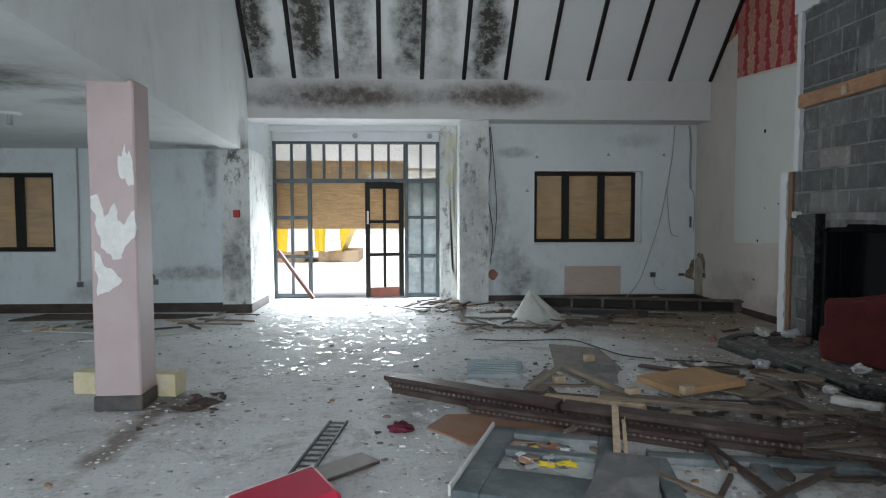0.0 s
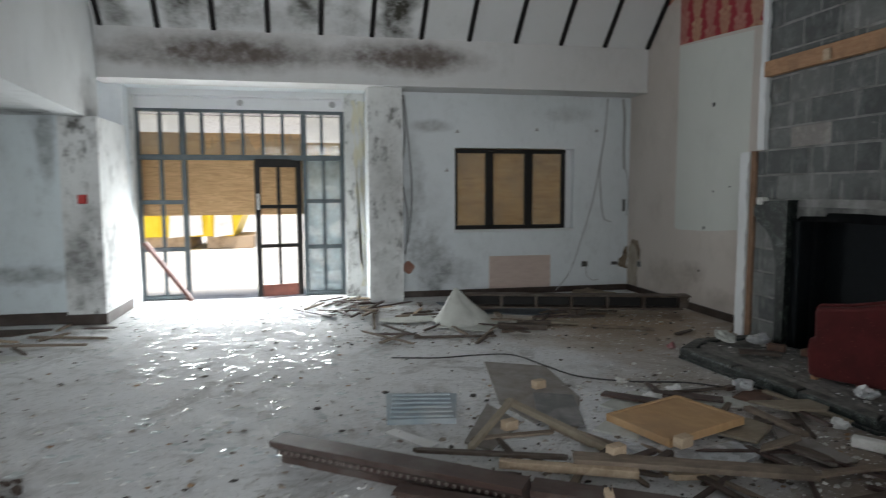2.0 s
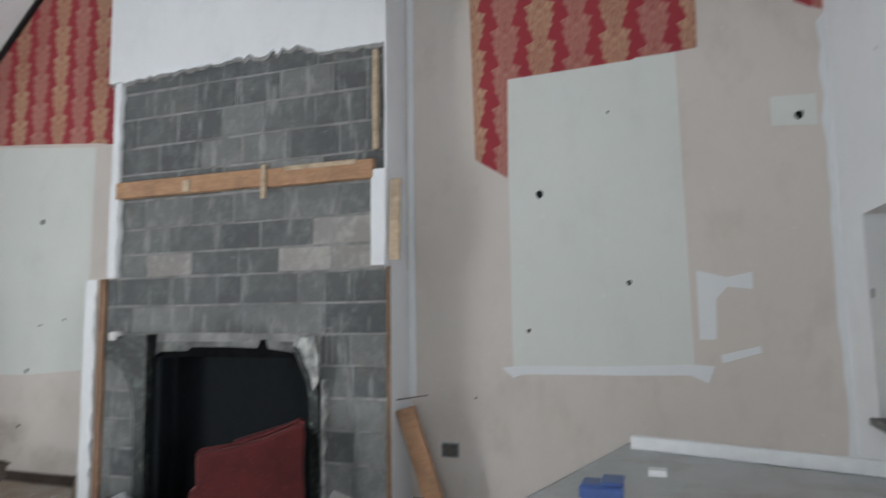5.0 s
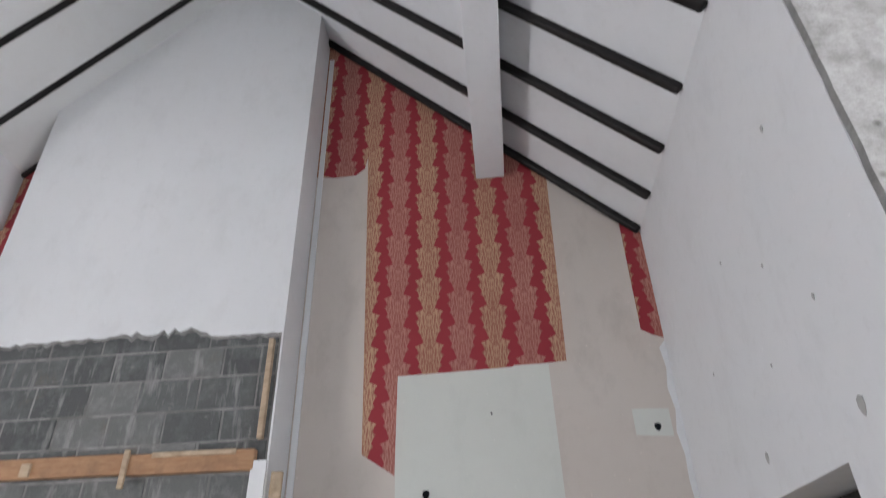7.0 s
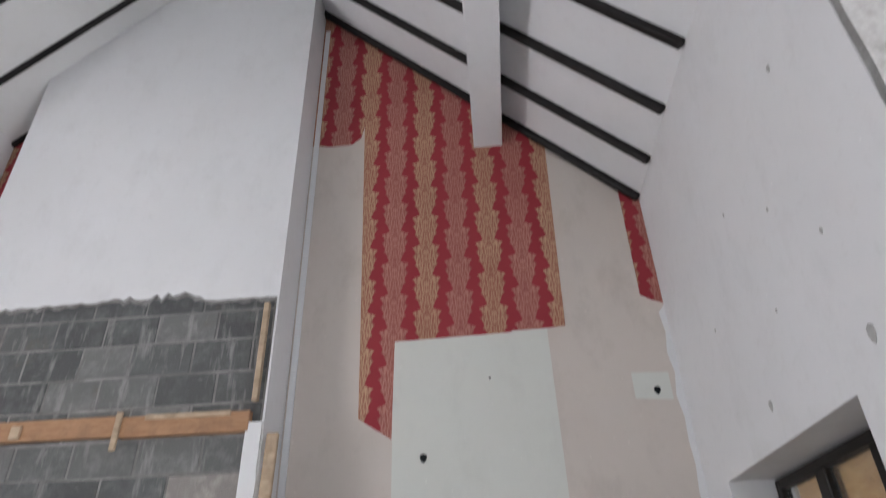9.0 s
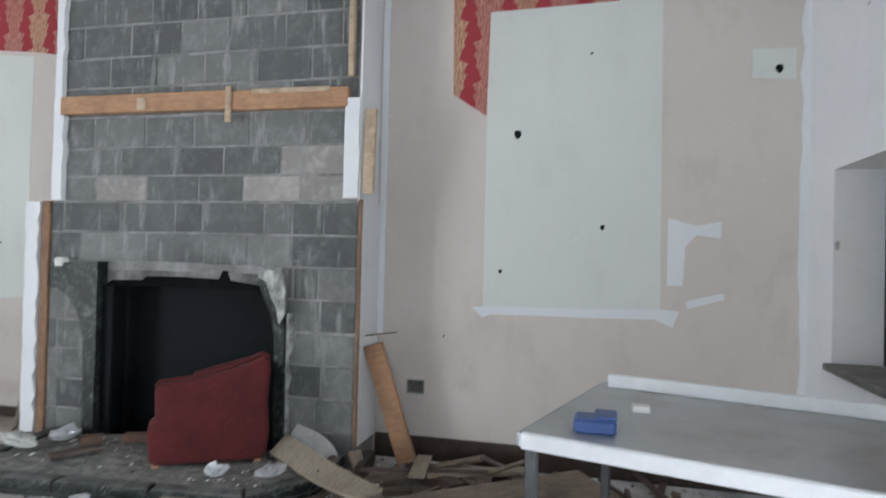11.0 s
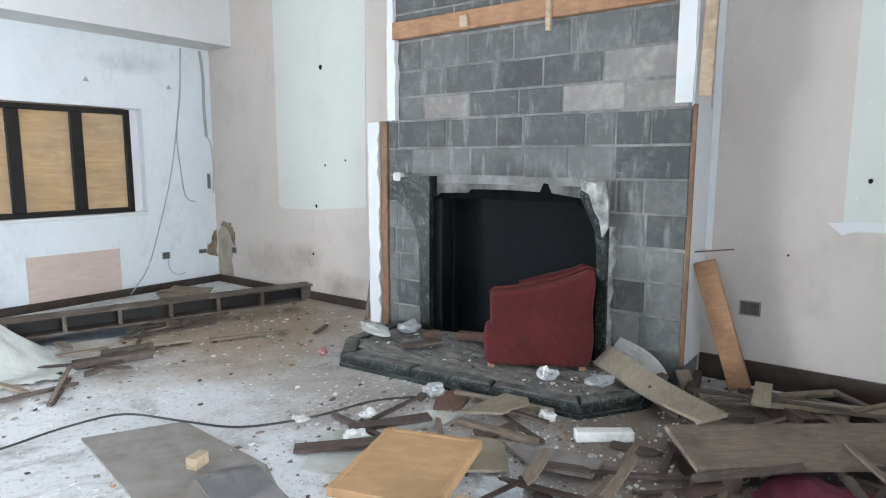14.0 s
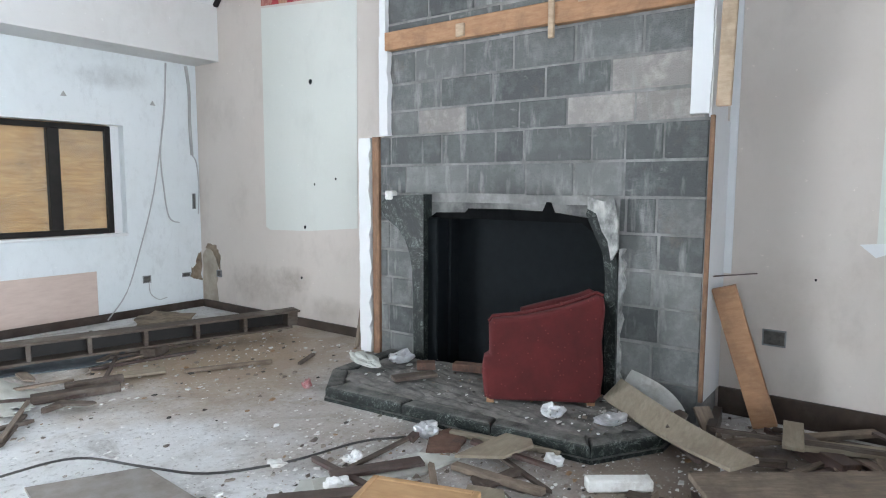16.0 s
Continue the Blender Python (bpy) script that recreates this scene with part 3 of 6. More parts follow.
def tube(bm, pts, r, sides=6):
    rings = []
    for k, p in enumerate(pts):
        p = Vector(p)
        d = (Vector(pts[min(k + 1, len(pts) - 1)]) - Vector(pts[max(k - 1, 0)])).normalized()
        a = d.cross(Vector((0, 0, 1)) if abs(d.z) < 0.9 else Vector((1, 0, 0))).normalized()
        b = d.cross(a)
        rings.append([bm.verts.new(p + r * (math.cos(q) * a + math.sin(q) * b)) for q in [2 * math.pi * s / sides for s in range(sides)]])
    for u, v in zip(rings, rings[1:]):
        for s in range(sides):
            n = (s + 1) % sides
            bm.faces.new((u[s], u[n], v[n], v[s]))
    bm.faces.new(rings[0])
    bm.faces.new(rings[-1])
    bmesh.ops.recalc_face_normals(bm, faces=bm.faces[:])
    return bm


def mesh_of(name, bm, material):
    me = bpy.data.meshes.new(name)
    bm.to_mesh(me)
    bm.free()
    me.materials.append(material)
    return me


def part(name, bm, material, parent, label=""):
    ob = new(name, mesh_of(name, bm, material))
    ob.parent = parent
    return tagged(ob, label)


def solid(name, bm, material, label="", category="", group="", kind=""):
    return tagged(new(name, mesh_of(name, bm, material)), label, category, group, kind)


def thing(name, label, category, at=(0, 0, 0), group=""):
    ob = new(name)
    ob.location = at
    return tagged(ob, label, category, group)


def boxed(x0, x1, y0, y1, z0, z1, bevel=0.0, turn=None):
    bm = bmesh.new()
    box(bm, x0, x1, y0, y1, z0, z1, bevel, turn)
    return bm


def wall_y(x0, x1, z0, z1, ya, yb, holes):
    """A wall along x between ya and yb with rectangular holes (x0, x1, z0, z1), in order of x."""
    bm, at = bmesh.new(), x0
    for hx0, hx1, hz0, hz1 in holes:
        if hx0 > at:
            box(bm, at, hx0, ya, yb, z0, z1)
        if hz0 > z0:
            box(bm, hx0, hx1, ya, yb, z0, hz0)
        if hz1 < z1:
            box(bm, hx0, hx1, ya, yb, hz1, z1)
        at = hx1
    if at < x1:
        box(bm, at, x1, ya, yb, z0, z1)
    return bm


# ---- the shell ----
FRONT, GABLE, SIDE = 10.2, 4.58, 1.54
RIDGE_Y, RIDGE_Z = 5.23, 7.95
EAVE_Y, EAVE_Z = 9.74, 3.39


def slope_front(y):
    return EAVE_Z + (RIDGE_Z - EAVE_Z) * (EAVE_Y - y) / (EAVE_Y - RIDGE_Y)


def slope_back(y):
    return 4.40 + (RIDGE_Z - 4.40) * (y - SIDE) / (RIDGE_Y - SIDE)


bm = bmesh.new()
bmesh.ops.create_grid(bm, x_segments=2, y_segments=2, size=1.0, matrix=Matrix.Translation((-1.2, 3.3, 0)) @ Matrix.Diagonal((6.4, 7.7, 1, 1)))
solid("floor", bm, M["floor"], "dusty grey concrete floor with screed stains", "floor", kind="structure")
solid("ground", boxed(-300, 300, -300, 300, -0.3, -0.04), M["tarmac"], "pale concrete yard outside", "ground", kind="structure")

# front wall with the glazed screen and the boarded window
solid("wall_front", wall_y(-2.6, 4.85, 0, 3.4, FRONT, FRONT + 0.28, [(-2.26, 0.75, 0, 2.80), (1.965, 3.715, 0.91, 2.06)]), M["front"], "white painted front wall with blue-black mould", "wall", kind="structure")
solid("wall_front_screen_head", boxed(-2.26, 0.75, 10.64, 10.9, 2.57, 3.0), M["white"], "white head above the glazed screen", "wall", kind="structure")
solid("wall_front_screen_soffit", boxed(-2.26, 0.75, 10.48, 10.64, 2.72, 3.0), M["white"], "white soffit over the entrance recess", "wall", kind="structure")
bm = bmesh.new()
box(bm, -2.40, -2.24, 10.48, 10.9, 0, 3.0)
box(bm, 0.475, 0.75, 10.48, 10.9, 0, 3.0)
solid("wall_front_reveal", bm, M["pier"], "peeling white reveals beside the entrance screen", "wall", kind="structure")
solid("bulkhead", boxed(-2.45, GABLE, EAVE_Y, FRONT - 0.002, 2.80, 3.46), M["bulkhead"], "white boxed eaves beam with brown water stains", "beam", kind="structure")
solid("pier_left", boxed(-2.63, -2.235, 9.17, FRONT, 0.12, 2.285), M["pier"], "white pier freckled with black mould", "pier", kind="structure")
solid("pier_left_base", boxed(-2.64, -2.225, 9.16, FRONT, 0, 0.12), M["skirting"], "dark base of the pier", "baseboard", kind="structure")
solid("pier_right", boxed(0.75, 1.20, 9.90, FRONT, 0.0, 2.80), M["pier"], "white pier freckled with black mould", "pier", kind="structure")

# gable wall
bm = bmesh.new()
prism(bm, [(SIDE - 0.45, 0), (10.45, 0), (10.45, 3.4), (EAVE_Y, 3.5), (RIDGE_Y, RIDGE_Z + 0.1), (SIDE - 0.45, 4.5)], "x", GABLE, GABLE + 0.3)
gable = solid("wall_gable", bm, M["beige"], "bare beige plaster gable wall with torn wallpaper", "wall", kind="structure")

# side wall with its window
bm = wall_y(1.76, GABLE, 0, 4.55, SIDE - 0.45, SIDE, [(2.52, 4.13, 0.92, 2.025)])
solid("wall_side", bm, M["white"], "white painted side wall with nail holes", "wall", kind="structure")

# roof slopes
bm = bmesh.new()
prism(bm, [(EAVE_Y + 0.5, slope_front(EAVE_Y + 0.5)), (RIDGE_Y, RIDGE_Z), (RIDGE_Y, RIDGE_Z + 0.2), (EAVE_Y + 0.5, slope_front(EAVE_Y + 0.5) + 0.2)], "x", -3.2, GABLE + 0.3)
solid("ceiling_front", bm, M["ceiling"], "white sloped ceiling streaked with mould", "ceiling", kind="structure")
bm = bmesh.new()
prism(bm, [(SIDE - 0.3, slope_back(SIDE - 0.3)), (RIDGE_Y, RIDGE_Z), (RIDGE_Y, RIDGE_Z + 0.2), (SIDE - 0.3, slope_back(SIDE - 0.3) + 0.2)], "x", -3.2, GABLE + 0.3)
solid("ceiling_back", bm, M["white"], "white sloped ceiling", "ceiling", kind="structure")
solid("ceiling_rear", boxed(-7.2, 4.85, -4.4, SIDE - 0.28, 4.16, 4.32), M["white"], "white flat ceiling of the rear part", "ceiling", kind="structure")

# fascia wall above the low side room, slightly askew to the front wall
FA, FB = Vector((-1.45, 0.0)), Vector((-2.39, 9.745))
bm = bmesh.new()
prism(bm, [(FA.x, FA.y), (FB.x, FB.y), (FB.x - 0.25, FB.y), (FA.x - 0.25, FA.y)], "z", 2.28, 7.8)
solid("wall_fascia", bm, M["fascia"], "grey white wall above the low side room", "wall", kind="structure")
bm = bmesh.new()
prism(bm, [(FA.x - 0.25, FA.y), (FB.x - 0.25, FB.y), (-7.2, FB.y), (-7.2, FA.y)], "z", 2.30, 2.45)
solid("ceiling_low", bm, M["soffit"], "grey low ceiling with damp stains", "ceiling", kind="structure")
solid("wall_low_room", wall_y(-7.2, -2.63, 0, 2.4, 9.30, 9.55, [(-6.5, -4.96, 0.86, 1.97)]), M["left_wall"], "pale blue-white wall with scuffs", "wall", kind="structure")
solid("wall_west", boxed(-7.45, -7.2, -4.4, 9.6, 0, 4.3), M["left_wall"], "plain pale wall", "wall", kind="structure")
solid("wall_rear", wall_y(-7.2, 4.85, 0, 4.3, -4.4, -4.2, [(-4.4, -0.8, 0.8, 3.2), (-0.3, 2.3, 0.8, 3.2)]), M["white"], "plain white rear wall", "wall", kind="structure")
solid("wall_rear_side", boxed(4.0, 4.25, -4.4, SIDE - 0.3, 0, 4.3), M["white"], "plain white wall", "wall", kind="structure")

# ---- rafters and purlins ----
def rafter(x, y0, z0, y1, z1, drop=0.06, width=0.062, skew=0.0):
    d = Vector((0, y1 - y0, z1 - z0))
    n = d.length
    bm = boxed(-width / 2, width / 2, 0, n, -drop, 0.03, 0.012)
    ob = solid("rafter", bm, M["rafter"], "black-brown timber rafter under the sloped ceiling", "rafter", kind="structure")
    ob.matrix_world = Matrix.LocRotScale((x, y0, z0), Euler((math.atan2(d.z, d.y), 0, 0)), None) @ pose(0, 0, 0, 0, 0, skew)


for k in range(12):
    x = -2.325 + 0.6255 * k
    rafter(x, EAVE_Y - 0.0, slope_front(EAVE_Y), RIDGE_Y + 0.12, slope_front(RIDGE_Y + 0.12), skew=-2.2 * (1 - k / 11))
for k in range(13):
    x = (4.535, 4.05, 3.50, 2.92, 2.31)[k] if k < 5 else 2.31 - 0.6 * (k - 4)
    rafter(x, SIDE + 0.0, slope_back(SIDE), RIDGE_Y - 0.12, slope_back(RIDGE_Y - 0.12))
for y0, y1, z0, z1 in ((2.64, 2.90, 5.10, 5.85), (7.52, 7.78, 4.96, 5.75), (5.10, 5.37, 7.60, 7.95)):
    solid("purlin", boxed(-3.0, GABLE - (0.0 if y1 < 5 else 0.4 if y0 < 6 else 0.0), y0, y1, z0, z1, 0.008), M["white"], "white boxed purlin below the roof slope", "beam", kind="structure")

# broken end of the side wall
bm = bmesh.new()
rnd = random.Random(4)
pts = [(1.585, z * 0.09) for z in range(50)]
outline = [(SIDE - 0.001 - 0.006 * rnd.random(), z) for _, z in pts] + [(SIDE - 0.45 + 0.03 * rnd.random(), z) for _, z in reversed(pts)]
prism(bm, outline, "x", 1.72, 1.76)
solid("wall_side_end", bm, M["rough"], "broken plaster end of the side wall", "wall", kind="structure")

# nail holes in the side wall
for x, z, r in ((2.25, 3.44, 0.016), (3.13, 3.24, 0.010), (2.67, 2.96, 0.010), (3.26, 2.21, 0.022), (2.29, 2.17, 0.03), (4.08, 1.59, 0.02), (2.34, 2.63, 0.012), (2.9, 2.55, 0.008), (3.7, 2.8, 0.008)):
    bm = bmesh.new()
    prism(bm, [(x + r * math.cos(q) * (0.8 + 0.3 * math.sin(3 * q)), z + 1.3 * r * math.sin(q)) for q in [math.pi * k / 4 for k in range(8)]], "y", SIDE - 0.01, SIDE + 0.003)
    solid("nail_hole", bm, M["cable_grey"], "dark nail hole in the plaster", "hole", kind="structure")

# skirting
for a in (boxed(1.2, GABLE, FRONT - 0.022, FRONT, 0, 0.085, 0.004), boxed(-7.2, -2.63, 9.277, 9.30, 0, 0.13, 0.004), boxed(GABLE - 0.022, GABLE, 7.25, FRONT - 0.03, 0, 0.09, 0.004),
          boxed(GABLE - 0.022, GABLE, SIDE, 4.4, 0, 0.17, 0.004)):
    solid("baseboard", a, M["skirting"], "dark brown wooden skirting board", "skirting board", kind="structure")

# torn wallpaper and bare patches on the gable wall
def sheet(name, outline, material, proud, parent, label):
    bm = bmesh.new()
    prism(bm, outline, "x", GABLE - proud, GABLE + 0.01)
    return part(name, bm, material, parent, label)


sheet("wallpaper", [(4.53, slope_back(4.53) - 0.02), (2.26, slope_back(2.26) - 0.02), (2.30, 3.28), (2.5, 3.27), (2.70, 3.27), (2.72, 3.255), (3.1, 3.245), (3.61, 3.235), (3.625, 2.49), (3.87, 2.65), (3.88, 3.2), (3.93, 5.48), (3.96, 5.34), (4.04, 5.27), (4.22, 5.26), (4.40, 5.28), (4.53, 5.30)],
      M["damask"], 0.005, gable, "torn red and gold damask wallpaper")
sheet("wallpaper", [(1.70, slope_back(1.70) - 0.02), (SIDE + 0.002, slope_back(SIDE) - 0.02), (SIDE + 0.002, 3.42), (1.62, 3.45), (1.70, 3.50)], M["damask"], 0.005, gable, "narrow strip of red damask wallpaper")
sheet("wallpaper", [(9.30, slope_front(9.30) - 0.02), (8.97, 3.90), (8.965, 3.27), (8.3, 3.22), (7.6, 3.16), (7.2, 3.10), (7.2, slope_front(7.2) - 0.02)], M["damask"], 0.005, gable, "torn red and gold damask wallpaper")
sheet("plaster_patch", [(8.97, 1.0), (8.9, 0.97), (8.3, 0.985), (7.62, 1.04), (7.60, 3.12), (8.97, 3.25)], M["patch"], 0.003, gable, "pale patch where a mirror hung")
sheet("plaster_patch", [(3.62, 1.07), (2.42, 1.10), (2.44, 3.27), (2.72, 3.26), (3.62, 3.235)], M["patch"], 0.003, gable, "pale patch where a mirror hung")
sheet("plaster_patch", [(1.88, 2.69), (1.62, 2.67), (1.62, 2.87), (1.88, 2.88)], M["patch"], 0.003, gable, "small pale square patch")
sheet("filler_smear", [(3.70, 1.12), (3.62, 1.05), (3.55, 1.08), (2.9, 1.08), (2.45, 1.09), (2.34, 1.04), (2.30, 1.15), (2.44, 1.16), (2.9, 1.14), (3.55, 1.135)], M["filler"], 0.004, gable, "white filler smear")
sheet("filler_smear", [(2.38, 1.32), (2.28, 1.32), (2.27, 1.58), (2.2, 1.66), (2.05, 1.64), (2.05, 1.75), (2.2, 1.72), (2.38, 1.77)], M["filler"], 0.003, gable, "white filler smear")
sheet("filler_smear", [(2.25, 1.17), (2.02, 1.24), (2.03, 1.28), (2.26, 1.22)], M["filler"], 0.003, gable, "white filler smear")
bm = bmesh.new()
rnd = random.Random(12)
prism(bm, [(SIDE + 0.03 + 0.03 * rnd.random(), 0.3 + 0.16 * k) for k in range(20)] + [(SIDE, 3.4), (SIDE, 0.3)], "x", GABLE - 0.004, GABLE + 0.01)
part("filler_smear", bm, M["filler"], gable, "white filler along the corner")
for y, z, s in ((8.235, 2.44, 0.028), (8.2, 1.45, 0.012), (7.9, 1.5, 0.012), (3.397, 2.35, 0.032), (2.805, 1.7, 0.02), (3.5, 1.38, 0.016), (8.35, 1.02, 0.02), (8.42, 0.5, 0.014), (1.72, 2.74, 0.03), (3.9, 0.9, 0.008), (2.9, 2.9, 0.01)):
    bm = bmesh.new()
    prism(bm, [(y + s * math.cos(q) * (0.8 + 0.3 * math.sin(3 * q)), z + s * math.sin(q)) for q in [math.pi * k / 4 for k in range(8)]], "x", GABLE - 0.0065, GABLE + 0.01)
    part("plug_hole", bm, M["iron"], gable, "dark plug hole")

# ---- chimney breast ----
CHIM = thing("chimney_breast", "grey concrete block chimney breast stripped of its plaster", "chimney breast", (4.4, 5.7, 0))
CHIM.location = (0, 0, 0)
FB0, FB1 = 4.98, 6.44
LOW, UPP = 4.205, 4.225
for x0, y0, y1, z0, z1 in ((LOW, 4.42, FB0, 0, 1.83), (LOW, FB1, 7.08, 0, 1.83), (LOW, FB0, FB1, 1.30, 1.83), (UPP, 4.44, 6.96, 1.83, 3.61)):
    part("mortar_bed", boxed(x0 + 0.005, GABLE, y0, y1, z0, z1), M["mortar"], CHIM, "pale grey mortar joints")
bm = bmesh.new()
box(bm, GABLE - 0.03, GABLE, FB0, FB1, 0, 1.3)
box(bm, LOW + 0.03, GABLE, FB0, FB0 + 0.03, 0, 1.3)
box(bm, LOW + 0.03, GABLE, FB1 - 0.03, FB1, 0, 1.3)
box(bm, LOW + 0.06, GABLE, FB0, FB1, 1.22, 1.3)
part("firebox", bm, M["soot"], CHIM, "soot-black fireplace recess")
# upper white plaster with its ragged lower edge, up to the roof
rnd = random.Random(7)
edge = []
for k in range(61):
    y = 4.44 + (7.05 - 4.44) * k / 60
    z = 3.50 + 0.015 * rnd.random() if y < 5.04 else 3.54 + 0.06 * rnd.random() if y < 5.75 else 3.55 - 0.03 * (y - 5.75) + 0.03 * rnd.random()
    edge.append((y, z))
bm = bmesh.new()
prism(bm, edge + [(7.05, slope_front(7.05) + 0.05), (RIDGE_Y, RIDGE_Z + 0.05), (4.44, slope_back(4.44) + 0.05)], "x", 4.195, 4.24)
part("plaster_face", bm, M["white"], CHIM, "white plaster above a ragged broken edge")
bm = bmesh.new()
prism(bm, [(y + 0.004 * rnd.random(), z - 0.012 - 0.03 * rnd.random()) for y, z in edge] + [(y, z + 0.004) for y, z in reversed(edge)], "x", 4.21, 4.236)
part("plaster_edge", bm, M["rough"], CHIM, "crumbling plaster edge")
bm = bmesh.new()
prism(bm, [(4.195, 1.84), (GABLE, 1.84), (GABLE, 7.6), (4.195, 7.6)], "y", 4.425, 4.44)
box(bm, 4.21, GABLE, 4.405, 4.42, 0.16, 1.84)
part("plaster_side", bm, M["white"], CHIM, "white painted side of the chimney")
bm = bmesh.new()
box(bm, 4.24, GABLE, 6.955, 6.97, 1.85, 3.5)
box(bm, 4.24, GABLE, 7.035, 7.05, 3.5, 7.0)
box(bm, 4.23, GABLE, 7.2, 7.215, 0.0, 1.83)
part("plaster_side", bm, M["white"], CHIM, "white painted side of the chimney")


BLOCKS, JOINT = {}, 0.013


def lay(y0, y1, z0, z1, face, tone):
    """One block between two upright joints, slightly out of true."""
    length, height = round((y1 - y0) / 0.01) * 0.01, round(z1 - z0, 3)
    key = (length, height, tone)
    if key not in BLOCKS:
        BLOCKS[key] = mesh_of("block", boxed(-0.03, 0.0, 0, length, 0, height, 0.007), M["block_" + tone])
    ob = new("block", BLOCKS[key])
    ob.parent = CHIM
    r = random.Random(int(y0 * 977 + z0 * 331))
    ob.matrix_basis = pose(face + 0.03 + 0.006 * (r.random() - 0.5), y0, z0 + 0.004 * (r.random() - 0.5), 0.6 * (r.random() - 0.5), 0, 0.7 * (r.random() - 0.5))


TONES = {"d": "dark", "g": "grey", "p": "pale"}
COURSES = [
    (UPP, 1.838, 2.030, "gpddpp", (6.94, 6.60, 6.15, 5.70, 5.34, 4.88, 4.46)),
    (UPP, 2.030, 2.245, "gdddp", (6.94, 6.38, 5.92, 5.50, 5.04, 4.46)),
    (UPP, 2.245, 2.485, "gggggg", (6.94, 6.63, 6.17, 5.75, 5.29, 4.84, 4.46)),
    (UPP, 2.485, 2.710, "ddggd", (6.94, 6.30, 5.86, 5.40, 4.97, 4.46)),
    (UPP, 2.710, 2.940, "ddggdd", (6.94, 6.50, 6.08, 5.68, 5.25, 4.82, 4.46)),
    (UPP, 2.940, 3.190, "dddgddd", (6.94, 6.75, 6.32, 5.88, 5.50, 5.03, 4.59, 4.46)),
    (UPP, 3.190, 3.420, "ddddgdd", (6.94, 6.57, 6.14, 5.75, 5.34, 4.88, 4.59, 4.46)),
    (UPP, 3.420, 3.565, "ddddd", (6.94, 6.31, 5.88, 5.46, 5.01, 4.46)),
    (LOW, 1.604, 1.832, "dddddgdd", (6.99, 6.87, 6.36, 5.88, 5.65, 5.15, 4.93, 4.69, 4.43)),
    (LOW, 1.377, 1.604, "dggggd", (6.99, 6.71, 6.12, 5.63, 5.27, 4.93, 4.43)),
    (LOW, 1.150, 1.377, "dg", (6.99, 6.86, FB1 + 0.02)),
    (LOW, 1.150, 1.377, "gdg", (FB0 - 0.02, 4.91, 4.72, 4.43)),
]
for n in range(5):
    top, split = 1.150 - 0.2275 * n, (0.0, 0.03, -0.02, 0.02, 0.0)[n]
    low = max(0.0, top - 0.2275)
    COURSES.append((LOW, low, top, ("gg", "dg", "gg", "gd", "gg")[n], (6.99, 6.88 + split, FB1 + 0.02)))
    COURSES.append((LOW, low, top, ("gd", "gg", "dg", "gg", "gd")[n], (FB0 - 0.02, 4.70 + split, 4.43)))
for face, z0, z1, tones, joints in COURSES:
    for tone, a, b in zip(tones, joints, joints[1:]):
        lay(b + JOINT / 2, a - JOINT / 2, z0 + 0.004, z1 - JOINT + 0.004, face, TONES[tone])
# timber pieces on the breast
bm = bmesh.new()
box(bm, 4.165, 4.225, 4.52, 5.42, 2.49, 2.63, 0.006)
box(bm, 4.165, 4.225, 5.425, 6.90, 2.50, 2.64, 0.006)
beam = part("timber_batten", bm, M["pine"], CHIM, "orange pine batten across the blocks")
part("timber_splinter", boxed(4.155, 4.165, 4.65, 5.25, 2.60, 2.635, 0.003), M["raw_wood"], CHIM, "raw split face of the batten")
part("timber_chip", boxed(4.14, 4.165, 6.12, 6.19, 2.51, 2.60, 0.004), M["raw_wood"], CHIM, "pale wood chip")
part("timber_chip", boxed(4.14, 4.165, 5.41, 5.45, 2.40, 2.66, 0.004), M["raw_wood"], CHIM, "pale wood chip")
part("timber_strip", boxed(4.185, 4.225, 6.985, 7.06, 0.03, 1.835, 0.004), M["brown_pine"], CHIM, "brown timber strip at the corner")
part("timber_strip", boxed(4.19, 4.215, 4.405, 4.43, 0.16, 1.85, 0.003), M["brown_pine"], CHIM, "brown timber strip at the corner")
part("timber_strip", boxed(4.18, 4.225, 4.49, 4.53, 2.70, 3.45, 0.004), M["raw_wood"], CHIM, "split timber strip")
part("timber_strip", boxed(4.17, 4.20, 4.36, 4.44, 1.80, 2.38, 0.006, pose(0, 0, 0, 1.2, 0, 0)), M["raw_wood"], CHIM, "hanging splintered board")


def ragged_strip(y0, y1, z0, z1, x0, x1, seed, jag=0.02):
    r = random.Random(seed)
    n = max(6, int((z1 - z0) / 0.07))
    a = [(y0 + jag * r.random(), z0 + (z1 - z0) * k / n) for k in range(n + 1)]
    b = [(y1 - 0.3 * jag * r.random(), z0 + (z1 - z0) * k / n) for k in range(n + 1)]
    bm = bmesh.new()
    prism(bm, a + b[::-1], "x", x0, x1)
    return bm


part("plaster_edge", ragged_strip(6.87, 6.97, 1.84, 2.62, 4.175, 4.235, 3), M["filler"], CHIM, "white plaster edge left standing")
part("plaster_edge", ragged_strip(6.89, 6.97, 2.60, 3.52, 4.185, 4.235, 5), M["filler"], CHIM, "white plaster edge left standing")
part("plaster_edge", ragged_strip(7.07, 7.215, 0.03, 1.83, 4.185, 4.235, 9, 0.04), M["filler"], CHIM, "white plaster edge left standing")
part("plaster_edge", ragged_strip(4.425, 4.54, 1.86, 2.55, 4.17, 4.225, 6, 0.01), M["filler"], CHIM, "white plaster edge left standing")
part("plaster_corner", boxed(GABLE - 0.012, GABLE, 4.36, 4.41, 0.9, 6.9, 0.003), M["filler"], CHIM, "white filler line in the corner")

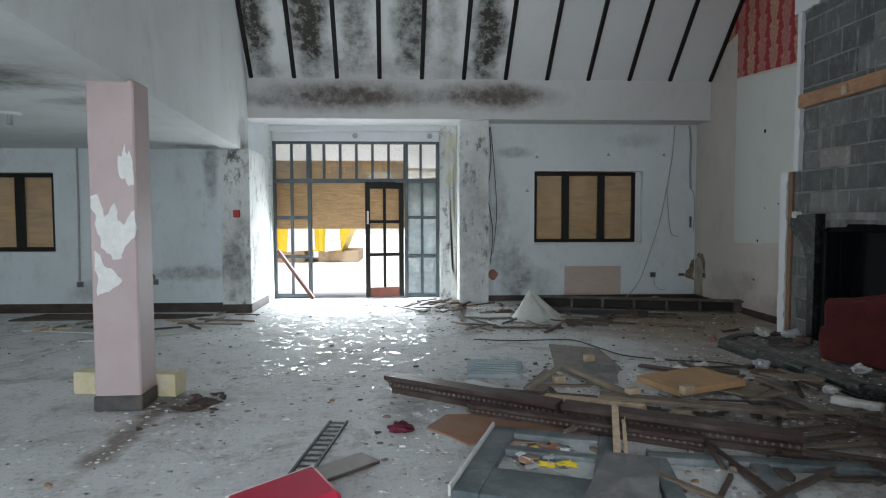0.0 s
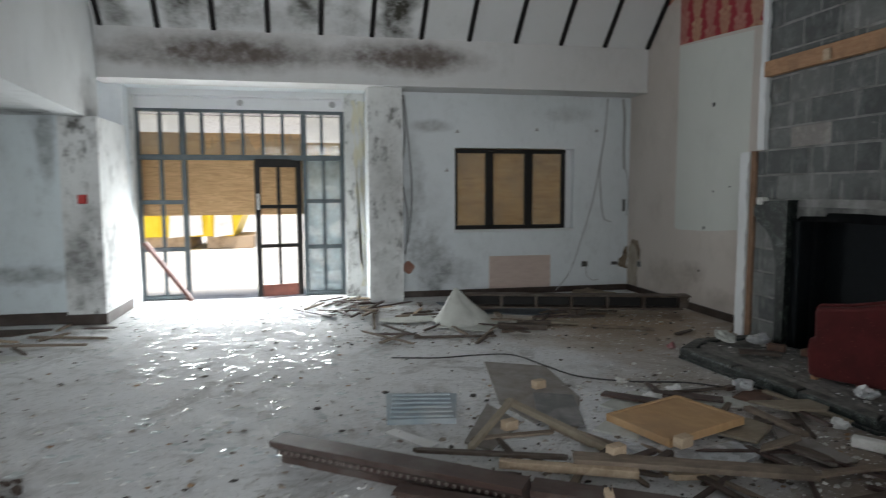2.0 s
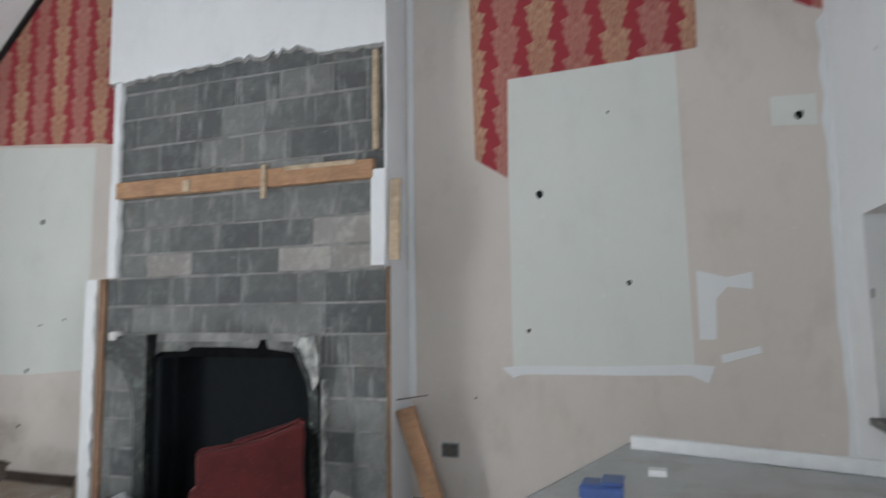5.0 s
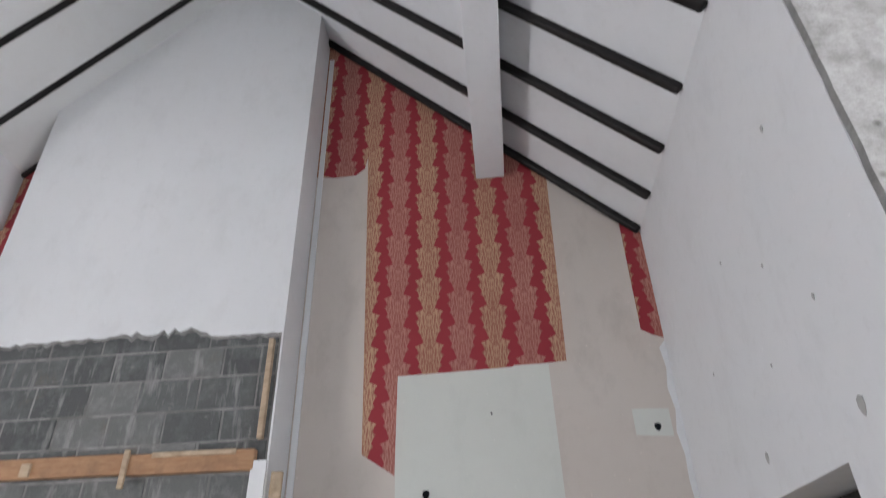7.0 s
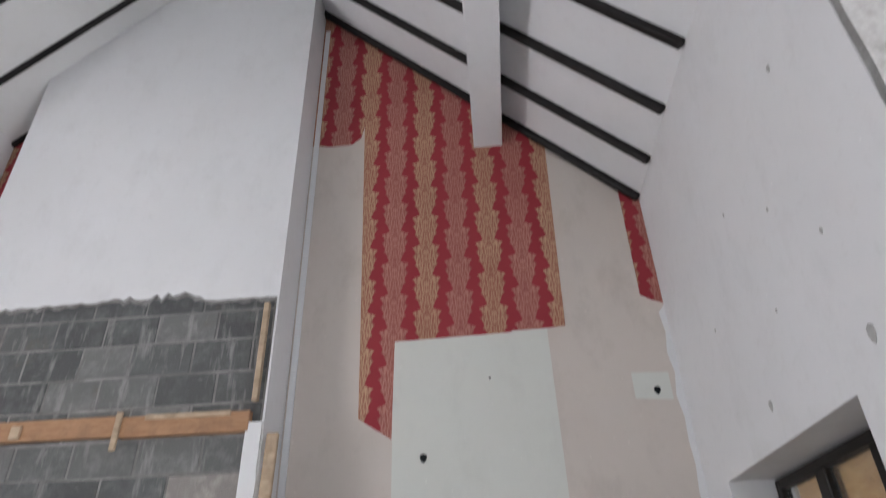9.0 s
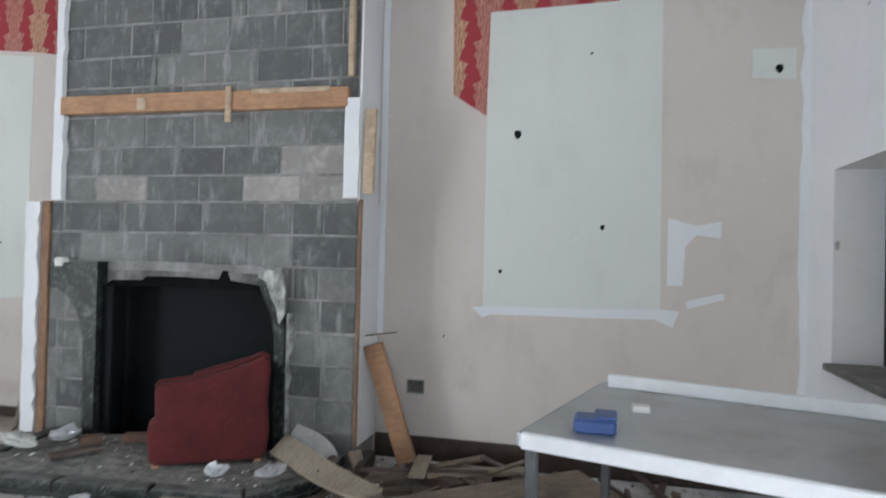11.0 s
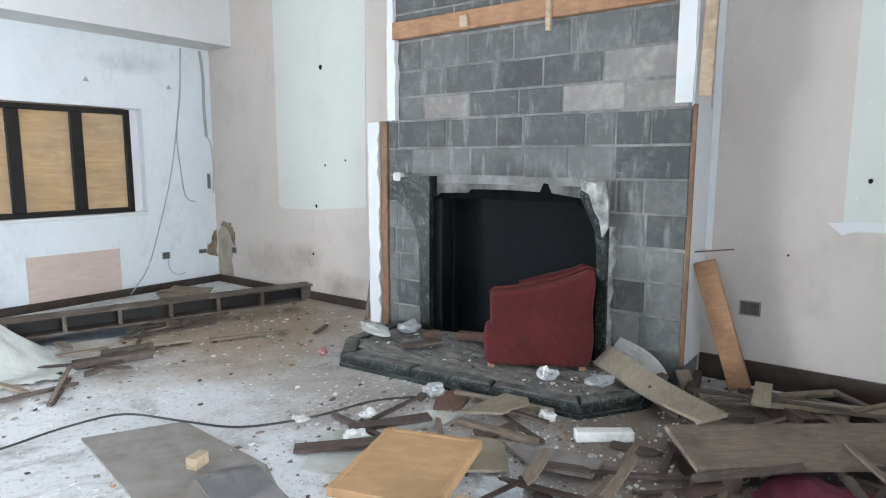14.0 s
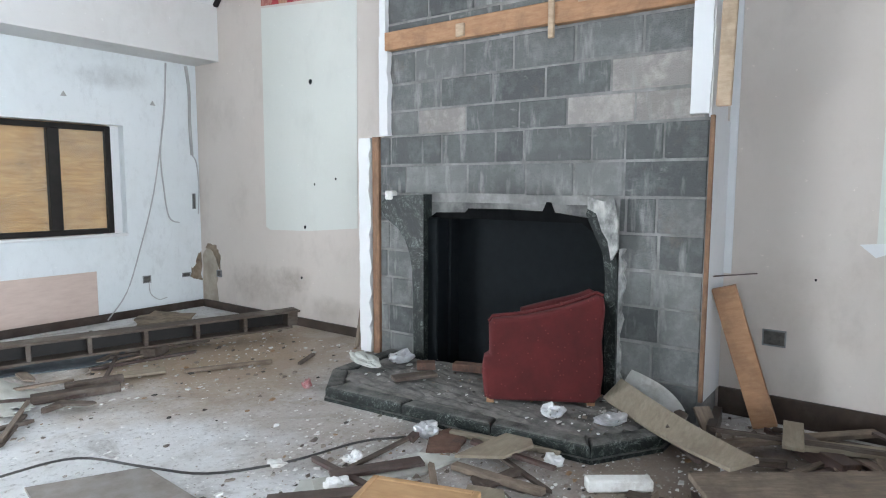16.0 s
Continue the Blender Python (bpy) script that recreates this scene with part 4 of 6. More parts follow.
# marble surround that is left
SUR = thing("fire_surround", "broken green-black marble fire surround on the chimney breast", "fireplace")
bm = bmesh.new()
prism(bm, [(6.45, 0.088), (6.45, 1.375), (6.70, 1.365), (6.83, 1.355), (6.875, 1.31), (6.88, 1.25), (6.85, 1.20), (6.78, 1.15), (6.70, 1.10), (6.635, 1.02), (6.59, 0.92), (6.565, 0.80), (6.555, 0.60), (6.55, 0.088)], "x", 4.10, 4.205)
part("leg", bm, M["marble"], SUR, "marble leg with a curved corbel")
bm = bmesh.new()
prism(bm, [(4.925, 0.088), (4.935, 0.95), (4.96, 1.10), (4.985, 1.30), (5.12, 1.36), (5.15, 1.26), (5.09, 1.14), (5.03, 1.02), (5.01, 0.88), (4.995, 0.088)], "x", 4.14, 4.205)
part("leg", bm, M["marble"], SUR, "broken marble leg")
bm = bmesh.new()
prism(bm, [(4.925, 1.05), (4.93, 1.25), (4.955, 1.365), (5.03, 1.345), (5.13, 1.375), (5.13, 1.30), (5.07, 1.27), (5.03, 1.16), (4.99, 1.10), (4.965, 0.98)], "x", 4.115, 4.141)
part("broken_face", bm, M["broken_stone"], SUR, "pale broken stone face")
rnd = random.Random(17)
bm = bmesh.new()
prism(bm, [(4.925 - 0.035 * rnd.random(), 0.10 + 0.05 * k) for k in range(20)] + [(4.935, 1.05), (4.935, 0.10)], "x", 4.17, 4.206)
part("broken_face", bm, M["broken_stone"], SUR, "ragged pale mortar left beside the leg")
part("broken_face", boxed(4.09, 4.16, 6.76, 6.84, 1.33, 1.40, 0.01), M["chalk"], SUR, "pale broken stone chip")
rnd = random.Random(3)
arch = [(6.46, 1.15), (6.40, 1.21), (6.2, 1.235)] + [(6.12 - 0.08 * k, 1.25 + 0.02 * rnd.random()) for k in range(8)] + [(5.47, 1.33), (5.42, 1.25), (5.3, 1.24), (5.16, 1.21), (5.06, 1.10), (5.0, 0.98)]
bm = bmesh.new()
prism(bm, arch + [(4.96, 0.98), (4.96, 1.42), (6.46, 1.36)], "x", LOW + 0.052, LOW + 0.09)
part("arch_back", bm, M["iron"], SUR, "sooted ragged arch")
bm = bmesh.new()
prism(bm, [(6.46, 1.13), (6.40, 1.19), (6.1, 1.20), (5.2, 1.20), (5.02, 1.07), (4.98, 1.15), (5.05, 1.225), (5.2, 1.24), (5.40, 1.265), (5.43, 1.33), (5.46, 1.335), (5.49, 1.27), (5.8, 1.278), (6.1, 1.275), (6.13, 1.245), (6.40, 1.238), (6.47, 1.19)], "x", LOW - 0.012, LOW + 0.05)
rnd = random.Random(21)
row = bmesh.new()
prism(row, [(6.46 - 0.08 * k, 1.215 + 0.03 * rnd.random()) for k in range(19)] + [(4.985, 1.10), (4.985, 1.318), (6.46, 1.318)], "x", LOW - 0.001, LOW + 0.051)
part("lintel_course", row, M["lintel"], SUR, "broken grey block edge above the fire opening")
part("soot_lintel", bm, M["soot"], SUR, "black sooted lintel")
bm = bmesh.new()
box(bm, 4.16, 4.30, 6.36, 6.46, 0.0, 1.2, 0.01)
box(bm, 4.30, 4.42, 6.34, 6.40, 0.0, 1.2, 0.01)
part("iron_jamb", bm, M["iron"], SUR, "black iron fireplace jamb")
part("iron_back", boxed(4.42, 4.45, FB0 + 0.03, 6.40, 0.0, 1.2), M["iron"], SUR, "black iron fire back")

bm = bmesh.new()
plan = [(4.2, 6.88), (3.50, 6.84), (3.17, 6.56), (3.335, 4.73), (3.73, 4.48), (4.2, 4.48)]


def inset(outline, d):
    """The outline drawn in by d on its free sides, the wall side kept."""
    c = Vector((4.2, 5.7))
    out = []
    for k, p in enumerate(outline):
        v = Vector(p)
        if k in (0, len(outline) - 1):
            out.append((4.2, v.y + (d if v.y < c.y else -d)))
            continue
        a, b = (v - Vector(outline[k - 1])).normalized(), (Vector(outline[k + 1]) - v).normalized()
        n = (Vector((-a.y, a.x)) + Vector((-b.y, b.x))).normalized()
        n = n if n.dot(c - v) > 0 else -n
        cut = d / max(0.4, abs(n.dot(Vector((-a.y, a.x)))))
        out.append((v.x + n.x * cut, v.y + n.y * cut))
    return out


prism(bm, plan, "z", 0.0, 0.022)
prism(bm, inset(plan, 0.022), "z", 0.022, 0.036)
HEARTH = thing("hearth", "dusty green-black marble hearth with a rounded border on the floor", "hearth")
part("plinth", bm, M["marble"], HEARTH)
outer, inner = inset(plan, 0.008), inset(plan, 0.125)
cuts = [(0, 0.0, 1.0), (1, 0.0, 1.0), (2, 0.0, 0.34), (2, 0.34, 0.68), (2, 0.68, 1.0), (3, 0.0, 1.0), (4, 0.0, 1.0)]
for k, t0, t1 in cuts:
    o0, o1, i0, i1 = Vector(outer[k]), Vector(outer[k + 1]), Vector(inner[k]), Vector(inner[k + 1])
    bm = bmesh.new()
    prism(bm, [tuple(o0.lerp(o1, t0 + 0.002)), tuple(o0.lerp(o1, t1 - 0.002)), tuple(i0.lerp(i1, t1 - 0.002)), tuple(i0.lerp(i1, t0 + 0.002))], "z", 0.036, 0.099)
    bmesh.ops.bevel(bm, geom=[e for e in bm.edges if min(v.co.z for v in e.verts) > 0.09], offset=0.024, segments=4, affect="EDGES", profile=0.5)
    part("border_piece", bm, M["marble"], HEARTH, "rounded marble border piece")
rnd = random.Random(12)
bm = bmesh.new()
size, edge = 36, [Vector(p) for p in inset(plan, 0.105)]


def within(x, y):
    """True inside the border of the hearth."""
    signs = [(q.x - p.x) * (y - p.y) - (q.y - p.y) * (x - p.x) > 0 for p, q in zip(edge, edge[1:])]
    return all(signs) or not any(signs)


rows = [[bm.verts.new((3.18 + 1.01 * i / size, 4.5 + 2.36 * j / size, 0.082 + 0.014 * noise.noise(Vector((i * 0.5, j * 0.7, 2))) + 0.008 * noise.noise(Vector((i * 1.5, j * 2.0, 4))))) for j in range(size + 1)] for i in range(size + 1)]
for i in range(size):
    for j in range(size):
        if all(within(3.18 + 1.01 * (i + p) / size, 4.5 + 2.36 * (j + q) / size) for p in (0, 1) for q in (0, 1)):
            bm.faces.new((rows[i][j], rows[i + 1][j], rows[i + 1][j + 1], rows[i][j + 1]))
bmesh.ops.delete(bm, geom=[v for v in bm.verts if not v.link_faces], context="VERTS")
bmesh.ops.solidify(bm, geom=bm.faces[:], thickness=0.03)
part("cement_bed", bm, M["bed"], HEARTH, "dusty broken cement bed")

# ---- windows ----
def window(name, label, x0, x1, z0, z1, y, inward, cuts, board_y):
    """A dark framed window across x, seen from the side where y is inward, with boards behind it."""
    w = tagged(new(name), label, "window", kind="structure")
    f, d = 0.055, 0.06
    bm = bmesh.new()
    box(bm, x0, x0 + f, y, y + d, z0, z1, 0.006)
    box(bm, x1 - f, x1, y, y + d, z0, z1, 0.006)
    box(bm, x0 + f, x1 - f, y, y + d, z0, z0 + f, 0.006)
    box(bm, x0 + f, x1 - f, y, y + d, z1 - f, z1, 0.006)
    part("window_frame", bm, M["dark_frame"], w)
    for c in cuts:
        part("mullion", boxed(c - 0.055, c + 0.055, y + 0.012 * inward, y + d, z0 + f, z1 - f, 0.006), M["dark_frame"], w)
    ends = [x0, *cuts, x1]
    for a, b in zip(ends, ends[1:]):
        a, b = a + 0.05, b - 0.05
        p = part("pane", boxed(a, b, y + 0.028, y + 0.032, z0 + f, z1 - f), M["glass"], w, "dusty window pane")
        p.visible_shadow = False
        part("board", boxed(a - 0.05, b + 0.045, board_y, board_y + 0.018, z0 - 0.05, z1 + 0.05), M["osb"], w, "plywood board nailed over the window")
    return w


w1 = window("window_1", "dark framed three-light window boarded with plywood", 1.97, 3.63, 0.925, 2.05, FRONT + 0.10, -1, (2.49, 3.07), FRONT + 0.185)
bm = boxed(1.95, 3.715, FRONT - 0.03, FRONT + 0.1, 0.895, 0.925, 0.006)
part("window_sill", bm, M["white"], w1, "white painted sill")
part("reveal", boxed(3.63, 3.713, FRONT + 0.1, FRONT + 0.16, 0.925, 2.05), M["white"], w1, "white reveal")
window("window_2", "dark framed window of the low room, boarded over", -6.48, -4.97, 0.87, 1.96, 9.36, -1, (-5.47,), 9.45)
w3 = window("window_3", "dark framed window of the side wall, boarded over", 2.53, 4.09, 0.93, 2.01, SIDE - 0.30, 1, (2.96, 3.52), SIDE - 0.34)
part("window_sill", boxed(2.53, 4.12, SIDE - 0.24, SIDE + 0.05, 0.89, 0.93, 0.006), M["slate"], w3, "dark dusty sill")

# ---- entrance screen ----
SCR = tagged(new("window_4"), "blue-grey painted glazed entrance screen with broken panes", "glazed screen", kind="structure")
SY = 10.66
XS = (-2.23, -1.655, -0.07, 0.445)
for x in XS:
    part("post", boxed(x - 0.03, x + 0.03, SY, SY + 0.09, 0, 2.57, 0.006), M["blue_frame"], SCR)
for z in (1.93, 2.565):
    part("transom", boxed(-2.26, 0.475, SY - 0.005, SY + 0.085, z - 0.035, z + 0.035, 0.006), M["blue_frame"], SCR)
for x0, x1 in ((-2.2, -1.685), (-0.04, 0.415)):
    for z in (0.035, 0.69, 1.33):
        part("glazing_bar", boxed(x0, x1, SY + 0.01, SY + 0.075, z - 0.028, z + 0.028, 0.005), M["blue_frame"], SCR)
    part("glazing_bar", boxed((x0 + x1) / 2 - 0.022, (x0 + x1) / 2 + 0.022, SY + 0.012, SY + 0.07, 0.06, 1.9, 0.005), M["blue_frame"], SCR)
UP = [-2.205 + 0.2635 * k for k in range(11)]
for x in UP[1:-1]:
    part("glazing_bar", boxed(x - 0.021, x + 0.021, SY + 0.01, SY + 0.075, 1.96, 2.54, 0.005), M["blue_frame"], SCR)
rnd = random.Random(8)
for k, (a, b) in enumerate(zip(UP, UP[1:])):
    a, b = a + 0.02, b - 0.02
    if k in (0, 1, 2, 8, 9):
        p = part("pane", boxed(a, b, SY + 0.04, SY + 0.044, 1.97, 2.53), M["glass"], SCR, "dusty pane")
    else:
        bm = bmesh.new()
        prism(bm, [(a, 1.97), (b, 1.97), (b, 2.05 + 0.25 * rnd.random())] + [(b - (b - a) * q / 6, 2.0 + 0.32 * rnd.random()) for q in range(1, 6)] + [(a, 2.05 + 0.25 * rnd.random())], "y", SY + 0.04, SY + 0.044)
        p = part("pane", bm, M["glass"], SCR, "jagged remains of a broken pane")
    p.visible_shadow = False
for x0, x1 in ((-0.04, 0.166), (0.21, 0.415)):
    for z0, z1 in ((0.06, 0.66), (0.72, 1.30), (1.36, 1.9)):
        part("pane", boxed(x0, x1, SY + 0.04, SY + 0.044, z0, z1), M["frost"], SCR, "dirty frosted pane").visible_shadow = False
solid("plywood_hoarding", boxed(-2.4, -0.06, 10.93, 10.95, 1.14, 2.28), M["osb"], "weathered plywood sheet nailed outside the screen", "board", kind="structure")
solid("plywood_hoarding", boxed(-0.06, 0.7, 10.955, 10.975, 1.58, 2.16), M["osb"], "weathered plywood sheet nailed outside the screen", "board", kind="structure")

DOOR = tagged(new("door_1"), "dark glazed entrance door standing ajar with a red-brown kick board", "door", kind="structure")
DW, DH = 0.63, 1.89
DOOR.matrix_world = pose(-0.735, SY - 0.10, 0.02, 0, 0, 11)


def door_bar(name, x0, x1, z0, z1, mat, label=""):
    return part(name, boxed(x0, x1, 0, 0.045, z0, z1, 0.005), mat, DOOR, label)


door_bar("stile", 0, 0.075, 0, DH, M["dark_frame"])
door_bar("stile", DW - 0.075, DW, 0, DH, M["dark_frame"])
door_bar("rail", 0.075, DW - 0.075, DH - 0.11, DH, M["dark_frame"])
door_bar("kick_board", 0.075, DW - 0.075, 0.0, 0.16, M["door_red"], "red-brown kick board")
for z in (0.70, 1.24):
    door_bar("rail", 0.075, DW - 0.075, z - 0.025, z + 0.025, M["dark_frame"])
door_bar("muntin", DW / 2 - 0.022, DW / 2 + 0.022, 0.16, DH - 0.11, M["dark_frame"])
part("handle", boxed(0.02, 0.05, -0.04, 0.0, 1.2, 1.42, 0.008), M["plastic_white"], DOOR, "pale door handle plate")

# curtain remains beside the screen
for k, x in enumerate((0.56, 0.63, 0.70)):
    bm = bmesh.new()
    prism(bm, [(x + 0.025 * math.sin(1.7 * q + k) + 0.006 * q, 2.68 - 0.12 * q) for q in range(22)] + [(x + 0.045 + 0.025 * math.sin(1.3 * q + k) + 0.004 * q, 2.68 - 0.12 * q) for q in range(21, -1, -1)], "y", 10.30 + 0.06 * k, 10.31 + 0.06 * k)
    solid("curtain", bm, M["curtain"], "torn yellowed net curtain hanging beside the screen", "curtain", "curtain remains")

# ---- column ----
COL = tagged(new("column"), "square mauve painted column with peeling patches", "column", kind="structure")
turn = Matrix.Translation((-2.03, 4.865, 0)) @ pose(0, 0, 0, 0, 0, 2)
c = part("shaft", boxed(-0.157, 0.157, -0.14, 0.14, 0.10, 2.30, 0.012, turn), M["mauve"], COL)
part("base", boxed(-0.165, 0.165, -0.148, 0.148, 0, 0.11, 0.01, turn), M["base_grey"], COL, "dirty dark grey base")


def peel(points, face):
    bm = bmesh.new()
    prism(bm, points, "y", -0.143 - 0.0012 * face, -0.13)
    bm.transform(turn)
    part("peeled_patch", bm, M["peel"], COL, "white bare plaster where paint has peeled")


rnd = random.Random(30)
PATCHES = [
    [(0.045, 1.70), (0.05, 1.78), (0.075, 1.76), (0.09, 1.86), (0.105, 1.78), (0.125, 1.82), (0.145, 1.70), (0.15, 1.58), (0.11, 1.57), (0.085, 1.62), (0.055, 1.62)],
    [(-0.145, 1.50), (-0.10, 1.52), (-0.075, 1.44), (-0.05, 1.36), (-0.03, 1.38), (0.015, 1.45), (0.03, 1.42), (0.035, 1.34), (0.075, 1.30), (0.12, 1.39), (0.15, 1.41), (0.152, 1.24), (0.11, 1.19), (0.075, 1.15), (0.05, 1.08), (0.0, 1.06), (-0.03, 1.11), (-0.075, 1.14), (-0.09, 1.22), (-0.12, 1.30), (-0.11, 1.38), (-0.14, 1.42)],
    [(-0.13, 1.13), (-0.10, 1.10), (-0.085, 1.11), (-0.07, 1.02), (-0.01, 1.00), (0.045, 0.93), (0.05, 0.90), (0.005, 0.87), (-0.06, 0.83), (-0.12, 0.82), (-0.105, 0.92), (-0.125, 0.98)],
]
for n, patch in enumerate(PATCHES):
    rough = []
    for (x0, z0), (x1, z1) in zip(patch, patch[1:] + patch[:1]):
        rough += [(max(-0.155, min(0.155, x0 + (x1 - x0) * t + rnd.uniform(-0.006, 0.006))), z0 + (z1 - z0) * t + rnd.uniform(-0.009, 0.009)) for t in (0.0, 0.33, 0.66)]
    peel(rough, n)

# ---- sockets, cables and wall pieces ----
def socket(x, y, z, axis, w=0.14, h=0.08):
    bm, bm2 = bmesh.new(), bmesh.new()
    if axis == "x":
        for a, b, c2, d in ((y - w / 2, y + w / 2, z - h / 2, z - h / 2 + 0.008), (y - w / 2, y + w / 2, z + h / 2 - 0.008, z + h / 2), (y - w / 2, y - w / 2 + 0.008, z - h / 2, z + h / 2), (y + w / 2 - 0.008, y + w / 2, z - h / 2, z + h / 2)):
            box(bm, x - 0.012, x, a, b, c2, d)
        box(bm2, x - 0.005, x - 0.001, y - w / 2 + 0.008, y + w / 2 - 0.008, z - h / 2 + 0.008, z + h / 2 - 0.008)
    else:
        for a, b, c2, d in ((x - w / 2, x + w / 2, z - h / 2, z - h / 2 + 0.008), (x - w / 2, x + w / 2, z + h / 2 - 0.008, z + h / 2), (x - w / 2, x - w / 2 + 0.008, z - h / 2, z + h / 2), (x + w / 2 - 0.008, x + w / 2, z - h / 2, z + h / 2)):
            box(bm, a, b, y - 0.012, y, c2, d)
        box(bm2, x - w / 2 + 0.008, x + w / 2 - 0.008, y - 0.005, y - 0.001, z - h / 2 + 0.008, z + h / 2 - 0.008)
    s = thing("socket_box", "open grey metal socket box in the wall", "socket", group="socket boxes")
    part("rim", bm, M["galv"], s)
    # shallow plate; the shade of the open box is in its dark colour
    part("back", bm2, M["socket_back"], s, "plate painted dark for the shaded inside")


socket(GABLE, 4.10, 0.525, "x", 0.13, 0.10)
socket(GABLE, 1.93, 0.58, "x", 0.15, 0.085)
socket(3.90, FRONT, 0.40, "y", 0.09, 0.08)
socket(GABLE, 9.85, 0.42, "x", 0.09, 0.08)
socket(4.37, FRONT, 0.40, "y", 0.10, 0.05)
socket(4.50, FRONT, 1.25, "y", 0.04, 0.18)
socket(-4.64, 9.30, 0.40, "y", 0.09, 0.08)
socket(-3.62, 9.30, 0.43, "y", 0.12, 0.08)
socket(-3.70, 9.30, 1.50, "y", 0.09, 0.08)
al = thing("alarm_call_point", "small red fire alarm box on the mouldy pier", "alarm")
part("body", boxed(-2.46, -2.37, 9.14, 9.17, 1.34, 1.44, 0.006), M["alarm_red"], al)
solid("wall_panel", boxed(2.46, 3.37, FRONT - 0.012, FRONT - 0.001, 0.03, 0.545, 0.002), M["pink_ply"], "pinkish plywood panel fixed under the window", "panel")


def wire(name, pts, r, mat, label, category="cable"):
    fine = []
    for a, b, c2, d in zip([pts[0]] + pts[:-2], pts[:-1], pts[1:], pts[2:] + [pts[-1]]):
        for k in range(5):
            t = k / 5
            fine.append(tuple(0.5 * (2 * q + (s - p) * t + (2 * p - 5 * q + 4 * s - u) * t * t + (3 * q - p - 3 * s + u) * t ** 3) for p, q, s, u in zip(a, b, c2, d)))
    fine.append(pts[-1])
    return solid(name, tube(bmesh.new(), fine, r), mat, label, category)


wire("floor_cable", [(0.7, 7.05, 0.012), (1.1, 6.96, 0.012), (1.46, 6.98, 0.012), (1.74, 6.86, 0.03), (1.90, 6.48, 0.03), (2.07, 6.2, 0.012), (2.4, 5.99, 0.012), (2.79, 5.88, 0.012), (2.97, 5.75, 0.012), (3.15, 5.58, 0.012), (3.3, 5.3, 0.012)], 0.0065, M["cable"], "black cable snaking over the dirty floor")
wire("hanging_cable", [(4.21, 10.185, 2.78), (4.18, 10.185, 2.29), (4.11, 10.185, 1.8), (4.13, 10.185, 1.43), (4.18, 10.185, 1.08), (4.30, 10.185, 1.01)], 0.008, M["white_cable"], "pale cable hanging down the front wall")
wire("hanging_cable", [(4.22, 10.19, 2.78), (4.16, 10.19, 2.17), (4.02, 10.19, 1.37), (3.84, 10.185, 0.76), (3.66, 10.17, 0.29), (3.43, 10.13, 0.03)], 0.007, M["white_cable"], "pale cable hanging down the front wall")
wire("hanging_cable", [(3.92, 10.19, 0.37), (3.93, 10.185, 0.24), (4.02, 10.185, 0.16), (4.12, 10.185, 0.17)], 0.005, M["white_cable"], "short pale cable tail below a socket box")
wire("wall_conduit", [(4.45, 10.183, 2.78), (4.48, 10.183, 2.5), (4.475, 10.183, 2.13), (4.49, 10.183, 1.78)], 0.017, M["cable_grey"], "grey conduit hanging on the front wall", "conduit")
wire("hanging_cable", [(4.49, 10.185, 1.78), (4.54, 10.185, 1.70), (4.56, 10.18, 1.43), (4.545, 10.185, 1.1)], 0.007, M["white_cable"], "pale cable hanging down the front wall")


def torn(name, outline, axis, a, b, seed, label):
    """Plaster torn away round a chase, with an uneven rim."""
    r = random.Random(seed)
    pts = []
    for (p, q), (u, w) in zip(outline, outline[1:] + outline[:1]):
        for k in range(4):
            t = k / 4
            pts.append((p + (u - p) * t + r.uniform(-0.012, 0.012), q + (w - q) * t + r.uniform(-0.012, 0.012)))
    bm = bmesh.new()
    prism(bm, pts, axis, a, b)
    solid(name, bm, M["chase" if name == "filled_chase" else "torn_plaster"], label, "damaged plaster", kind="structure")


torn("filled_chase", [(10.18, 0.02), (10.18, 0.60), (10.08, 0.72), (9.92, 0.70), (9.86, 0.55), (9.90, 0.30), (9.88, 0.02)], "x", GABLE - 0.003, GABLE + 0.01, 3, "darker filled chase in the corner plaster")
torn("torn_plaster", [(10.12, 0.70), (10.04, 0.77), (9.90, 0.74), (9.83, 0.64), (9.84, 0.46), (9.89, 0.56), (9.95, 0.66), (10.04, 0.70)], "x", GABLE - 0.006, GABLE + 0.01, 1, "brown torn plaster round a chase in the corner")
torn("torn_plaster", [(4.57, 0.30), (4.57, 0.66), (4.52, 0.62), (4.50, 0.50), (4.44, 0.47), (4.42, 0.36), (4.50, 0.33)], "y", FRONT - 0.005, FRONT + 0.01, 2, "brown torn plaster beside the corner")
wire("hanging_cable", [(1.24, 10.18, 2.75), (1.27, 10.18, 2.2), (1.22, 10.18, 1.7), (1.30, 10.18, 1.1), (1.26, 10.18, 0.6)], 0.007, M["cable"], "dark cable hanging beside the pier")
wire("hanging_cable", [(1.26, 10.18, 2.75), (1.32, 10.18, 2.1), (1.36, 10.18, 1.4), (1.30, 10.18, 0.75)], 0.006, M["cable"], "dark cable hanging beside the pier")
wire("wall_conduit", [(-4.62, 9.28, 2.3), (-4.62, 9.28, 1.6), (-4.63, 9.28, 0.9), (-4.64, 9.28, 0.45)], 0.014, M["cable_grey"], "grey conduit down the low room wall", "conduit")
CHX = -3.76
